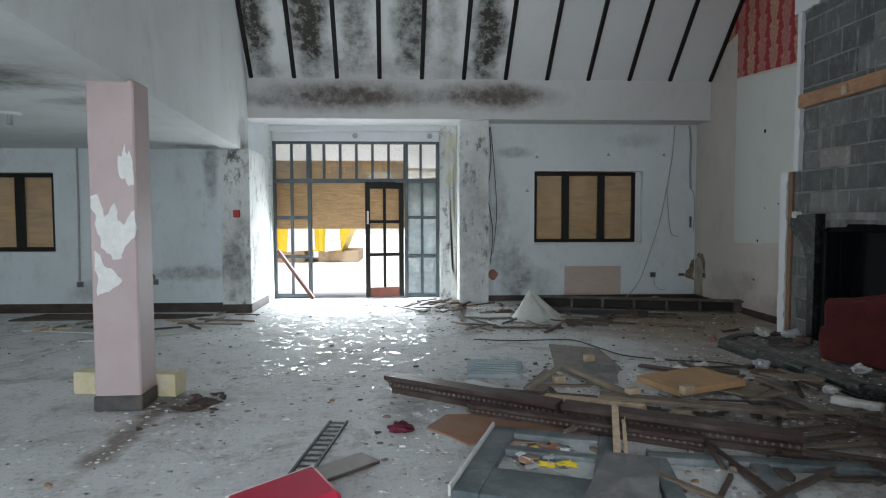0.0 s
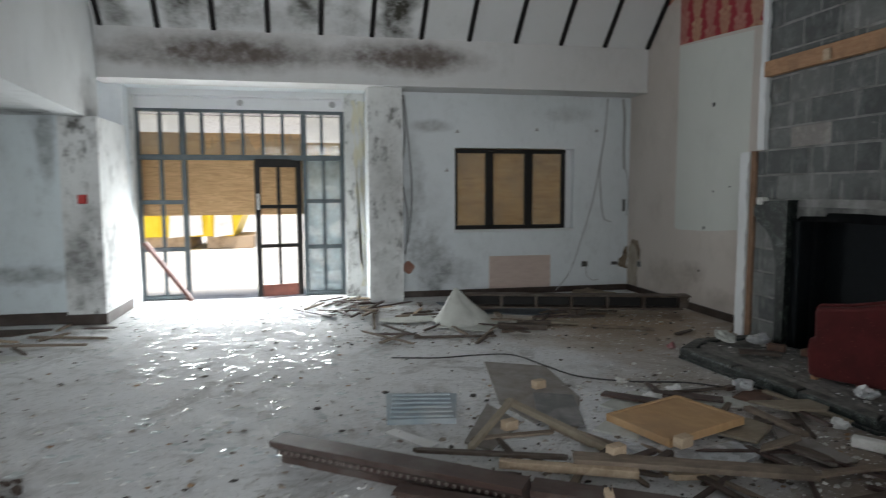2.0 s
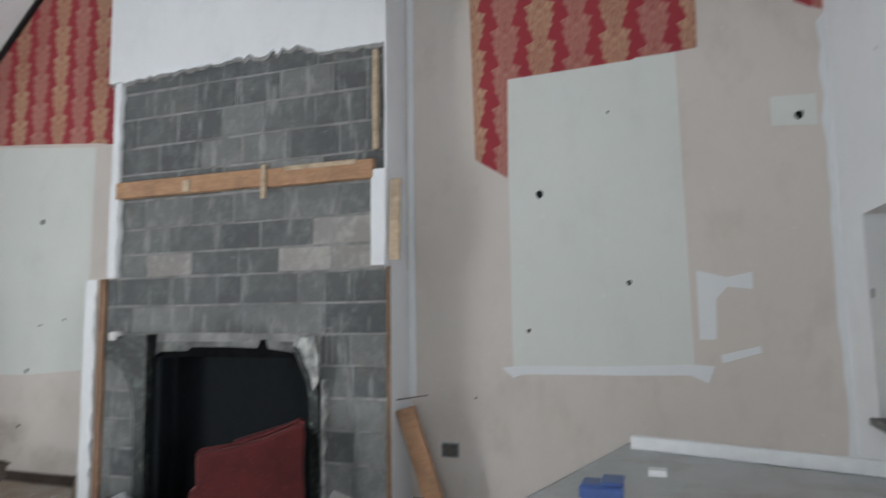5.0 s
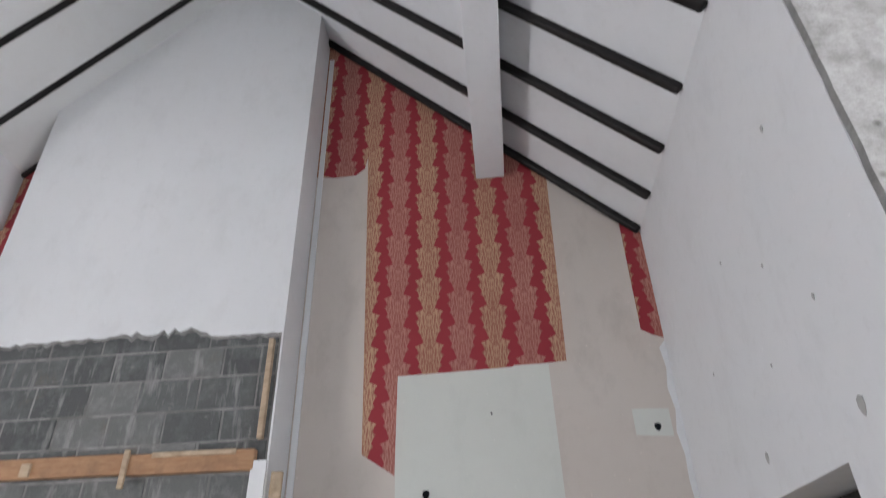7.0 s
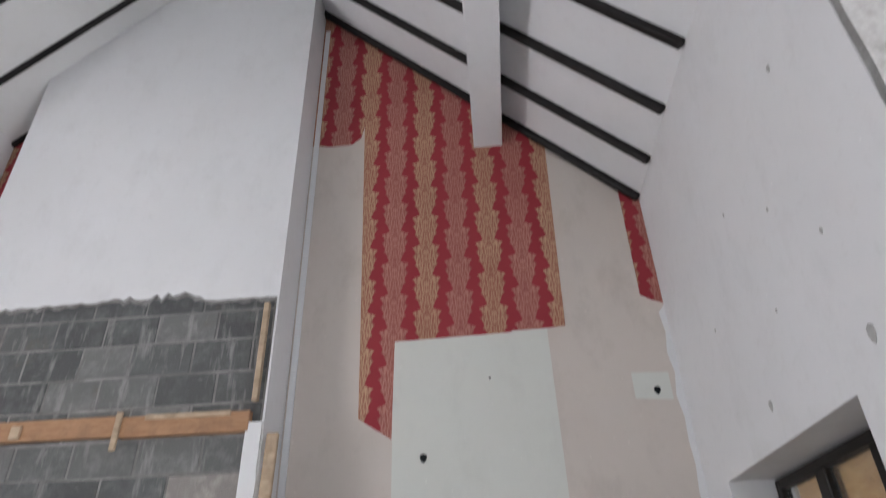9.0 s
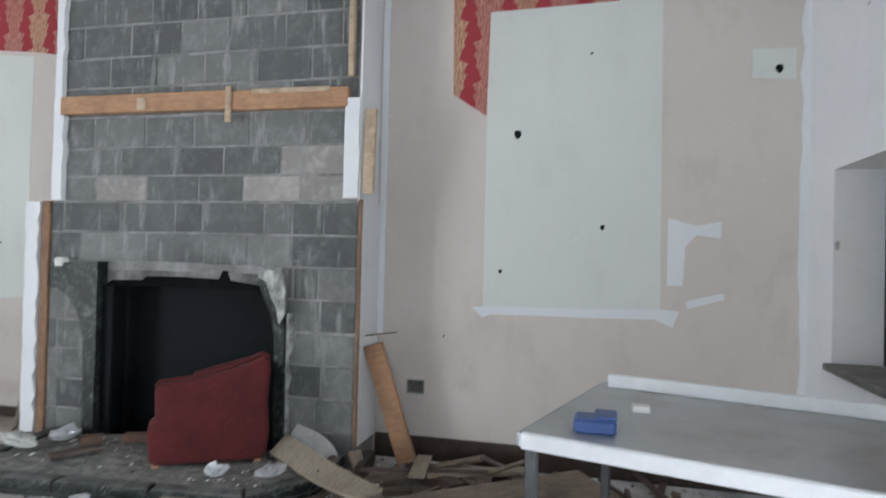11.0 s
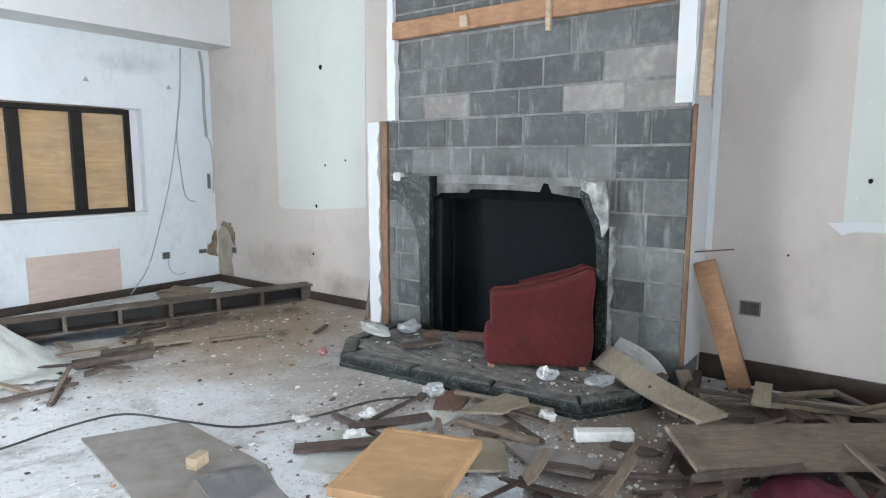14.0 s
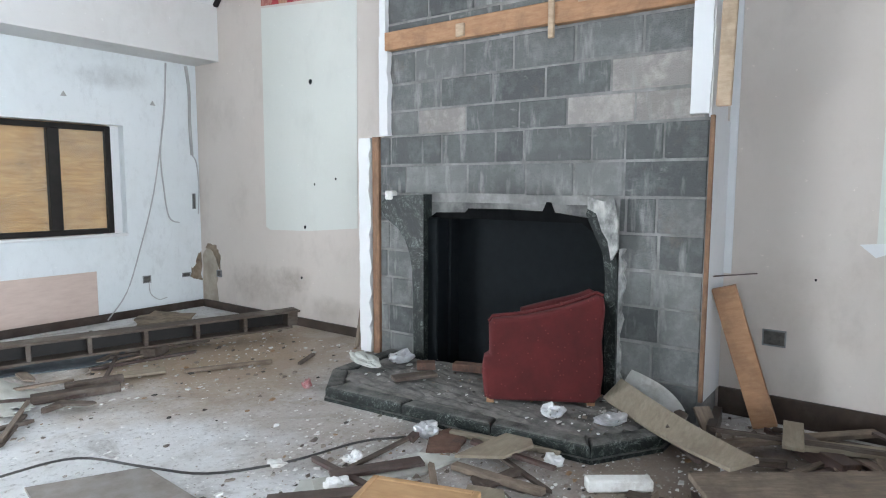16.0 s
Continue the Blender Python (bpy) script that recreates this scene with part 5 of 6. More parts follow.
torn("torn_plaster", [(CHX - 0.03, 2.28), (CHX + 0.02, 2.28), (CHX + 0.03, 1.9), (CHX + 0.02, 1.5), (CHX + 0.05, 1.1), (CHX + 0.05, 0.6), (CHX + 0.16, 0.52), (CHX + 0.14, 0.40), (CHX + 0.02, 0.38), (CHX, 0.6), (CHX - 0.01, 1.1), (CHX - 0.03, 1.5), (CHX - 0.01, 1.9)], "y", 9.294, 9.31, 8, "long ragged chase torn down the low room wall")
for x, z, w, h in ((1.30, 0.42, 0.09, 0.09), (1.22, 1.35, 0.03, 0.09)):
    bm = bmesh.new()
    prism(bm, [(x + w * math.cos(q) * (0.7 + 0.4 * rnd.random()), z + h * math.sin(q) * (0.7 + 0.4 * rnd.random())) for q in [2 * math.pi * k / 14 for k in range(14)]], "y", FRONT - 0.006, FRONT + 0.01)
    solid("exposed_brick", bm, M["brick_red"], "patch of exposed red brick in the plaster", "brick", kind="structure")
for x, y, z in ((2.0, FRONT, 2.28), (3.15, FRONT, 2.32), (4.05, FRONT, 2.32), (1.85, FRONT, 1.75)):
    bm = bmesh.new()
    prism(bm, [(x + 0.035 * math.cos(q), z + 0.035 * math.sin(q)) for q in (1.57, 3.66, 5.76)], "y", y - 0.004, y + 0.01)
    solid("wall_fixing", bm, M["cable_grey"], "small triangular plastic fixing on the painted wall", "fixing", "wall fixings")
for x in (-0.9, 0.32):
    bm = bmesh.new()
    bmesh.ops.create_cone(bm, cap_ends=True, segments=16, radius1=0.045, radius2=0.035, depth=0.05, matrix=pose(x, 10.615, 2.66, 90))
    solid("alarm_sounder", bm, M["cable_grey"], "small round fitting above the glazed screen", "fitting", "fittings above the screen")

# rose with bare lampholder in the low room
lamp = thing("ceiling_rose", "bare lampholder on the low ceiling", "light fitting")
bm = bmesh.new()
bmesh.ops.create_cone(bm, cap_ends=True, segments=20, radius1=0.09, radius2=0.10, depth=0.02, matrix=pose(-3.6, 6.2, 2.29))
part("rose", bm, M["white"], lamp)
bm = bmesh.new()
bmesh.ops.create_cone(bm, cap_ends=True, segments=12, radius1=0.025, radius2=0.02, depth=0.09, matrix=pose(-3.6, 6.2, 2.235))
part("lampholder", bm, M["cable_grey"], lamp, "grey lampholder")

# ---- outside ----
SK = thing("yellow_skip", "bright yellow skip with white sacks in the yard", "skip", (0, 0, 0))
bm = bmesh.new()
prism(bm, [(-6.6, 1.5), (-1.6, 1.5), (-2.1, 0.3), (-6.1, 0.3)], "y", 19.0, 21.0)
part("body", bm, M["yellow"], SK)
for x in (-5.4, -4.0, -2.7):
    part("rib", boxed(x - 0.06, x + 0.06, 18.94, 19.0, 0.32, 1.48, 0.01), M["yellow"], SK)
for x0, x1 in ((-3.6, -2.9), (-2.5, -2.15)):
    bm = bmesh.new()
    prism(bm, [(x0, 1.52), (x1, 1.52), (x1 + 0.05, 0.35), (x0 - 0.08, 0.28)], "y", 18.86, 18.93)
    part("sack", bm, M["plastic_white"], SK, "white sack over the side")
for k in range(3):
    part("skid", boxed(-6.0 + 1.6 * k, -4.8 + 1.6 * k, 19.1, 20.8, -0.04, 0.3, 0.02), M["raw_wood"], SK, "timber bearer")
HB = thing("neighbour_building", "pale rendered building across the yard", "building")
part("wall", boxed(-30, 30, 46, 54, -0.04, 6.5), M["chalk"], HB)
bm = bmesh.new()
prism(bm, [(45.5, 6.5), (54.5, 6.5), (50, 9.5)], "x", -30.5, 30.5)
part("roof", bm, M["slate"], HB, "grey slate roof")

# ---- the red armchair ----
def armchair():
    ch = thing("armchair", "worn dark red velour tub armchair on the hearth", "armchair", (3.84, 5.31, 0.125))
    ch.rotation_euler = (0, 0, radians(31))
    # local: x towards the room is negative, y along the chimney; side panel faces the room
    side = [(-0.36, 0.02), (-0.38, 0.20), (-0.365, 0.29), (-0.33, 0.31), (-0.335, 0.50), (-0.31, 0.535), (-0.1, 0.56), (0.12, 0.61), (0.28, 0.665), (0.36, 0.70), (0.405, 0.68), (0.415, 0.60), (0.40, 0.40), (0.415, 0.20), (0.40, 0.05), (0.36, 0.0), (-0.32, 0.0)]
    mirrored = [(-y, z) for y, z in side]
    for name, x0, x1, label, shape in (("arm_panel", -0.12, 0.0, "flat upholstered side", mirrored), ("arm_panel", 0.24, 0.33, "flat upholstered side", [(-0.36, 0.0), (0.12, 0.0), (0.12, 0.54), (-0.1, 0.60), (-0.28, 0.645), (-0.36, 0.68), (-0.405, 0.66), (-0.40, 0.05)])):
        bm = bmesh.new()
        prism(bm, shape, "x", x0, x1)
        bmesh.ops.bevel(bm, geom=[e for e in bm.edges if abs(e.verts[0].co.x - e.verts[1].co.x) < 1e-5], offset=0.03, segments=3, affect="EDGES", profile=0.5)
        part(name, bm, M["velvet"], ch, label)
    bm = boxed(-0.02, 0.26, -0.395, -0.27, 0.06, 0.62, 0.04)
    part("backrest", bm, M["velvet"], ch)
    bm = boxed(-0.02, 0.26, -0.28, 0.30, 0.06, 0.36, 0.04)
    part("seat", bm, M["velvet"], ch)
    bm = bmesh.new()
    tube(bm, [(-0.062 + 0.0, -y, z + 0.012) for y, z in side[4:11]], 0.012)
    part("piping", bm, M["velvet"], ch)
    for x, y in ((-0.08, -0.34), (-0.08, 0.32), (0.28, -0.34), (0.28, 0.08)):
        part("foot", boxed(x - 0.025, x + 0.025, y - 0.025, y + 0.025, -0.018, 0.03, 0.004), M["pine"], ch, "small wooden foot")
    ch.location.z = 0.108
    ch.scale = (0.94, 0.94, 0.965)
    return ch


armchair()

# ---- steel table ----
TB = thing("steel_table", "dull stainless steel catering table with an upstand", "table", (2.275, 2.56, 0))
TB.rotation_euler = (0, 0, radians(-16))
part("top", boxed(-0.005, 1.10, -0.66, 0.55, 0.845, 0.86, 0.003), M["steel"], TB)
part("front_edge", boxed(-0.03, -0.005, -0.66, 0.55, 0.80, 0.86, 0.006), M["steel_lit_edge"], TB, "folded edge with a painted highlight")
part("end_edge", boxed(-0.03, 1.10, 0.55, 0.565, 0.81, 0.86, 0.004), M["steel"], TB, "folded edge")
part("upstand", boxed(0.95, 0.972, -0.66, 0.50, 0.86, 0.925, 0.005), M["steel_lit_edge"], TB, "upstand with a painted highlight")
for x, y in ((0.025, 0.525), (1.05, 0.525), (0.05, -0.58), (1.02, -0.58)):
    part("leg", boxed(x - 0.02, x + 0.02, y - 0.02, y + 0.02, 0.0, 0.845, 0.004), M["dark_steel"], TB, "dark square steel leg")
part("lower_rail", boxed(0.01, 0.04, -0.56, 0.505, 0.20, 0.235, 0.004), M["dark_steel"], TB, "dark lower rail")
bx = thing("blue_box", "small blue plastic box lying on the steel table", "box", (2.50, 2.84, 0.86))
part("body", boxed(-0.06, 0.06, -0.075, 0.075, 0, 0.055, 0.012), M["blue_plastic"], bx)
part("lid", boxed(-0.063, 0.063, -0.078, 0.0, 0.055, 0.068, 0.005), M["blue_plastic"], bx, "blue lid")
solid("paper_slip", boxed(2.84, 2.90, 2.62, 2.69, 0.86, 0.885, 0.002), M["plastic_white"], "white carton slip on the steel table", "paper")


# ---- boards, planks and mouldings ----
def slab(name, a, b, width, thick, mat, label, category, group="", roll=0.0, seed=1, bevel=0.003, ragged=0.0):
    """A board whose centre line runs from a to b. roll tips it about that line."""
    a, b = Vector(a), Vector(b)
    d = b - a
    n = d.length
    bm = bmesh.new()
    r = random.Random(seed)
    if ragged:
        k = 7
        left = [(-n / 2 - ragged * r.random(), -width / 2 + width * q / k) for q in range(k + 1)]
        right = [(n / 2 + ragged * r.random(), width / 2 - width * q / k) for q in range(k + 1)]
        prism(bm, left + right, "z", -thick / 2, thick / 2)
    else:
        box(bm, -n / 2, n / 2, -width / 2, width / 2, -thick / 2, thick / 2, bevel)
    ob = solid(name, bm, mat, label, category, group)
    x = d.normalized()
    y = Vector((0, 0, 1)).cross(x).normalized()
    z = x.cross(y)
    rot = Matrix((x, y, z)).transposed().to_4x4()
    ob.matrix_world = Matrix.Translation((a + b) / 2) @ rot @ pose(0, 0, 0, roll)
    return ob


def flat(name, outline, z0, z1, mat, label, category, group=""):
    cx, cy = sum(p[0] for p in outline) / len(outline), sum(p[1] for p in outline) / len(outline)
    bm = bmesh.new()
    prism(bm, [(p[0] - cx, p[1] - cy) for p in outline], "z", 0, z1 - z0)
    ob = solid(name, bm, mat, label, category, group)
    ob.location = (cx, cy, z0)
    return ob


def moulding(a, b, seed, height, label):
    """A long carved cornice with a row of dentils."""
    a, b = Vector(a), Vector(b)
    d = b - a
    n = d.length
    mo = thing("cornice_moulding", label, "moulding", group="fallen cornice mouldings")
    s = height
    prof = [(0, 0), (0.20 * s, 0), (0.22 * s, 0.25 * s), (0.42 * s, 0.40 * s), (0.45 * s, 0.55 * s), (0.80 * s, 0.80 * s), (0.85 * s, 1.0 * s), (0, 1.0 * s), (-0.06 * s, 0.5 * s)]
    bm = bmesh.new()
    prism(bm, [(-p, q) for p, q in prof], "x", 0, n)
    part("body", bm, M["dark_wood"], mo)
    count = int(n / 0.040)
    me = mesh_of("dentil", boxed(0, 0.017, -0.014, 0.03, 0, 0.020, 0.004), M["dark_wood_dust"])
    for k in range(count):
        ob = new("dentil", me)
        ob.parent = mo
        ob.location = (0.01 + k * n / count, -0.44 * s, 0.46 * s)
    bm = boxed(0, n, -0.30 * s, -0.24 * s, 0.30 * s, 0.36 * s, 0.003)
    part("bead", bm, M["dark_wood"], mo)
    mo.matrix_world = Matrix.Translation(a) @ pose(0, 0, 0, 0, -math.degrees(math.asin(d.z / n)), math.degrees(math.atan2(d.y, d.x)))
    return mo


moulding((-0.11, 5.10, 0.0), (1.02, 4.32, 0.0), 1, 0.16, "dark carved timber cornice lying on the floor")
moulding((1.04, 4.312, 0.0), (2.22, 3.66, 0.0), 2, 0.16, "dark carved timber cornice lying on the floor")
moulding((0.44, 4.50, 0.0), (1.72, 3.78, 0.0), 3, 0.10, "smaller dark carved timber cornice lying on the floor")

flat("hardboard_sheet", [(0.12, 4.25), (0.26, 4.50), (0.55, 4.50), (1.2, 4.15), (1.05, 3.98), (0.75, 3.95), (0.55, 3.97), (0.36, 3.94), (0.27, 4.08)], 0.0, 0.012, M["terracotta"], "orange-brown hardboard sheet on the floor", "board")
slab("split_stick", (1.29, 4.08, 0.17), (1.16, 3.64, 0.06), 0.04, 0.018, M["raw_wood"], "freshly split pale stick leaning on the cornice", "stick", ragged=0.05, seed=3)
slab("split_stick", (1.30, 3.95, 0.13), (1.21, 3.64, 0.055), 0.022, 0.014, M["raw_wood"], "freshly split pale stick leaning on the cornice", "stick", ragged=0.05, seed=4)

# fallen glazed door leaf
LEAF = thing("fallen_door", "fallen blue-grey glazed door leaf with broken panes", "door", (0.56, 4.12, 0.0))
LEAF.rotation_euler = (0, 0, radians(-20))
for x0, x1, y0, y1 in ((-0.02, 0.12, -0.95, 0.02), (0.12, 0.62, -0.09, 0.02), (0.12, 0.62, -0.36, -0.28), (0.12, 0.62, -0.95, -0.62), (0.62, 0.72, -0.95, 0.02)):
    part("rail", boxed(x0, x1, y0, y1, 0.012, 0.052, 0.006), M["leaf_frame"], LEAF)
part("edge_strip", boxed(-0.035, -0.02, -0.95, 0.02, 0.02, 0.075, 0.003), M["plastic_white"], LEAF, "white edge strip")
rnd = random.Random(52)
for y0, y1 in ((-0.28, -0.09), (-0.62, -0.36)):
    bm = bmesh.new()
    prism(bm, [(0.62, y0), (0.62, y1)] + [(0.40 + 0.12 * rnd.random(), y1 + (y0 - y1) * k / 7) for k in range(8)], "z", 0.026, 0.030)
    part("pane", bm, M["shard_pane"], LEAF, "broken remains of a dusty pane")
    for k in range(7):
        x, y, r = rnd.uniform(0.16, 0.42), rnd.uniform(y0 + 0.04, y1 - 0.04), rnd.uniform(0.015, 0.045)
        bm = bmesh.new()
        prism(bm, [(x + r * math.cos(q) * rnd.uniform(0.5, 1.3), y + r * math.sin(q) * rnd.uniform(0.5, 1.3)) for q in (0.2, 1.5, 2.9, 4.4)], "z", 0.004, 0.007)
        part("shard", bm, M["shard_pane"], LEAF, "loose splinter of glass")
LEAF2 = thing("fallen_door", "fallen dark blue glazed door leaf beneath rubble", "door", (1.35, 3.72, 0.0))
LEAF2.rotation_euler = (0, 0, radians(-12))
for x0, x1, y0, y1 in ((0, 1.25, -0.10, 0.0), (0, 1.25, -0.85, -0.70), (0, 0.10, -0.70, -0.10), (0.52, 0.62, -0.70, -0.10), (1.15, 1.25, -0.70, -0.10)):
    part("rail", boxed(x0, x1, y0, y1, 0.0, 0.04, 0.006), M["leaf_frame"], LEAF2)
flat("grey_sheet", [(1.10, 3.66), (1.36, 3.54), (1.14, 3.0), (0.80, 3.05)], 0.054, 0.066, M["slate"], "dusty grey panel lying on the fallen door", "panel")
rnd = random.Random(40)
for k in range(14):
    x, y = 0.58 + 0.3 * rnd.random(), 3.5 + 0.28 * rnd.random()
    slab("packet_scrap", (x, y, 0.034 + 0.02 * rnd.random()), (x + 0.06 * rnd.random(), y + 0.05 * (rnd.random() - 0.5), 0.045), 0.03, 0.006, M[("yellow", "terracotta", "plastic_white", "foil")[k % 4]], "crumpled bright packet scrap on the broken pane", "litter", "packet scraps", 30 * rnd.random(), k, ragged=0.02)

for k in range(22):
    x, y = 0.70 + 0.20 * rnd.random(), 3.80 + 0.11 * rnd.random() - 0.05 * rnd.random()
    slab("leaf_scrap", (x, y, 0.012 + 0.02 * rnd.random()), (x + 0.05 * rnd.random() + 0.01, y + 0.05 * (rnd.random() - 0.5), 0.02), 0.022, 0.004, M[("terracotta", "brick_dark", "terracotta", "raw_wood")[k % 4]], "dry brown scrap lying in the fallen door opening", "litter", "dry brown scraps", 40 * rnd.random(), k + 90, ragged=0.015)

# ladder-like grille, plank, cushion, cloth
GR = thing("metal_grille", "black ladder-shaped metal grille on the floor", "grille", (-0.56, 3.55, 0.0))
GR.rotation_euler = (0, 0, radians(-7))
for x in (-0.055, 0.055):
    part("rail", boxed(x - 0.008, x + 0.008, 0, 0.86, 0.0, 0.016, 0.002), M["iron_dull"], GR)
for k in range(11):
    part("rung", boxed(-0.05, 0.05, 0.03 + 0.079 * k, 0.046 + 0.079 * k, 0.004, 0.014, 0.002), M["iron_dull"], GR)
slab("dark_plank", (-0.62, 3.36, 0.02), (-0.20, 3.74, 0.02), 0.17, 0.02, M["dark_wood"], "dark stained plank lying on the floor", "plank")
CU = thing("seat_pad", "crimson vinyl seat pad with white piping on the floor", "cushion", (-0.55, 3.12, 0.0))
CU.rotation_euler = (0, radians(-8), radians(28))
part("pad", boxed(-0.22, 0.22, -0.20, 0.16, 0.0, 0.12, 0.025), M["red"], CU)
part("piping", boxed(-0.215, 0.215, 0.158, 0.166, 0.10, 0.112, 0.003), M["plastic_white"], CU, "white stitched piping")


def crumple(name, at, r, h, mat, label, category, seed, flatness=0.5, squash=(1, 1)):
    bm = bmesh.new()
    bmesh.ops.create_icosphere(bm, subdivisions=3, radius=1.0)
    rr = random.Random(seed)
    off = Vector((rr.random() * 50, rr.random() * 50, rr.random() * 50))
    for v in bm.verts:
        k = 0.9 + 0.45 * noise.noise(v.co * 1.3 + off) + 0.22 * noise.noise(v.co * 3.5 + off)
        v.co = Vector((v.co.x * r * k * squash[0], v.co.y * r * k * squash[1], max(0.0, (v.co.z * 0.5 + 0.42) * h * k)))
    ob = solid(name, bm, mat, label, category)
    ob.location = at
    ob.rotation_euler = (0, 0, rr.random() * 6)
    return ob


crumple("cloth_scrap", (-0.03, 4.22, 0), 0.09, 0.05, M["maroon"], "crumpled maroon cloth on the concrete", "cloth", 1)
crumple("foil_scrap", (0.08, 4.53, 0), 0.055, 0.03, M["foil"], "crumpled silver wrapper on the concrete", "litter", 2)
crumple("red_cloth", (3.02, 3.48, 0), 0.30, 0.09, M["maroon"], "maroon cloth heap among the rubble", "cloth", 3)
crumple("bag_scrap", (3.12, 5.64, 0.0), 0.075, 0.10, M["foil"], "crumpled clear plastic bottle by the hearth", "bottle", 5)
crumple("white_rag", (3.22, 4.88, 0.0), 0.06, 0.07, M["plastic_white"], "balled white paper on the floor", "litter", 6)
crumple("foil_scrap", (3.62, 5.10, 0.09), 0.07, 0.085, M["foil"], "crumpled foil on the hearth", "litter", 7)
crumple("foil_scrap", (3.72, 4.78, 0.09), 0.09, 0.065, M["foil"], "crumpled foil on the hearth", "litter", 8, squash=(0.6, 1.3))
crumple("foil_scrap", (3.95, 6.55, 0.09), 0.10, 0.10, M["foil"], "crumpled foil on the hearth", "litter", 9)
crumple("grey_rag", (3.75, 6.75, 0.09), 0.15, 0.08, M["cloth"], "grey dusty rag on the hearth", "cloth", 10, squash=(1.4, 0.5))
crumple("red_can", (3.28, 6.86, 0.0), 0.04, 0.07, M["can_red"], "crushed red drinks can by the hearth", "can", 11)
crumple("white_scrap", (2.62, 5.74, 0.0), 0.055, 0.05, M["plastic_white"], "white plastic scrap on the floor", "litter", 12)
crumple("white_scrap", (2.38, 5.60, 0.0), 0.07, 0.05, M["plastic_white"], "white plastic scrap on the floor", "litter", 13)
crumple("gravel_heap", (2.35, 6.02, 0.0), 0.05, 0.03, M["chalk"], "small heap of pale plaster", "rubble", 14)
rnd = random.Random(44)
for k in range(14):
    crumple("damp_flake", (-1.62 + 0.30 * rnd.random(), 4.70 + 0.42 * rnd.random(), 0.0), rnd.uniform(0.025, 0.075), rnd.uniform(0.012, 0.035), M["brown_dark"], "dark damp flake of debris at the foot of the column", "debris", 60 + k, squash=(1.4, 0.6))
slab("pale_bottle", (2.93, 3.55, 0.06), (2.98, 3.42, 0.06), 0.07, 0.07, M["pale_blue"], "pale blue plastic bottle among the rubble", "bottle", bevel=0.02)

# white light block and plastic pieces
slab("white_block", (3.07, 4.64, 0.032), (3.26, 4.39, 0.032), 0.075, 0.06, M["chalk"], "long white block on the floor by the hearth", "block", bevel=0.008)

# cabinet door and other boards in the middle of the floor
DP = thing("cabinet_door", "orange plywood cabinet door lying in the rubble", "cabinet door", (2.22, 5.09, 0.03))
DP.rotation_euler = (radians(3), radians(-2.0), radians(-75))
part("panel", boxed(-0.26, 0.26, -0.30, 0.30, 0.012, 0.05, 0.004), M["ply"], DP)
for x0, x1, y0, y1 in ((-0.265, -0.235, -0.305, 0.305), (0.235, 0.265, -0.305, 0.305), (-0.235, 0.235, -0.305, -0.275), (-0.235, 0.235, 0.275, 0.305)):
    part("edging", boxed(x0, x1, y0, y1, 0.005, 0.0535, 0.003), M["ply"], DP)
flat("board_piece", [(2.36, 4.93), (2.72, 5.08), (2.78, 4.92), (2.52, 4.72)], 0.02, 0.035, M["tan_wood"], "dusty tan board beneath the cabinet door", "board")
flat("floor_sheet", [(1.46, 6.76), (1.92, 6.52), (1.88, 5.72), (1.64, 5.22), (1.40, 5.34), (1.29, 5.72)], 0.0, 0.014, M["brown_card"], "dusty brown underlay sheet on the floor", "sheet")
flat("floor_sheet", [(1.58, 5.86), (1.84, 5.75), (1.68, 5.18), (1.42, 5.30)], 0.014, 0.024, M["slate"], "dark grey tile sheet on the underlay", "sheet")
BS = flat("blue_sheet", [(0.54, 6.02), (1.03, 5.92), (0.92, 5.44), (0.49, 5.50)], 0.0, 0.035, M["blue_sheet"], "grey-blue corrugated plastic sheet on the floor", "sheet")
for k in range(6):
    part("ridge", boxed(-0.20, 0.20, -0.225 + 0.085 * k, -0.195 + 0.085 * k, 0.033, 0.045, 0.004, pose(0, 0, 0, 0, 0, -9)), M["blue_sheet"], BS)
# glass panel in plain white, the bright reflection put into its colour
flat("plastic_strip", [(0.46, 5.36), (0.53, 5.41), (0.75, 5.13), (0.68, 5.07)], 0.0, 0.012, M["plastic_white"], "long glass strip on the floor with its pale reflection painted in", "plastic strip")
flat("brown_board", [(1.20, 5.72), (1.32, 5.35), (1.02, 4.98), (0.90, 5.12)], 0.0, 0.016, M["brown_card"], "brown hardboard scrap on the floor", "board")
slab("timber_stick", (1.29, 5.54, 0.09), (1.64, 4.74, 0.05), 0.05, 0.035, M["tan_wood"], "long timber batten across the rubble", "batten")
slab("timber_stick", (1.31, 5.52, 0.10), (0.90, 4.98, 0.03), 0.04, 0.03, M["tan_wood"], "short timber batten across the rubble", "batten")
slab("timber_stick", (0.98, 4.68, 0.07), (1.62, 4.42, 0.07), 0.05, 0.04, M["raw_wood"], "pale timber batten across the rubble", "batten")
slab("grey_plank", (1.35, 4.60, 0.10), (2.45, 4.22, 0.08), 0.11, 0.03, M["grey_wood"], "long grey-brown plank lying on the rubble", "plank")
for x, y, z in ((1.21, 5.24, 0.04), (1.66, 5.96, 0.045), (1.99, 4.62, 0.12), (1.58, 4.58, 0.12)):
    slab("wood_block", (x - 0.04, y, z), (x + 0.05, y + 0.03, z), 0.06, 0.06, M["raw_wood"], "small sawn timber block on the boards", "wood block", "sawn wood blocks")
slab("grey_plank", (2.05, 5.72, 0.03), (2.55, 5.22, 0.05), 0.09, 0.02, M["dark_wood"], "dark narrow board behind the cabinet door", "plank")
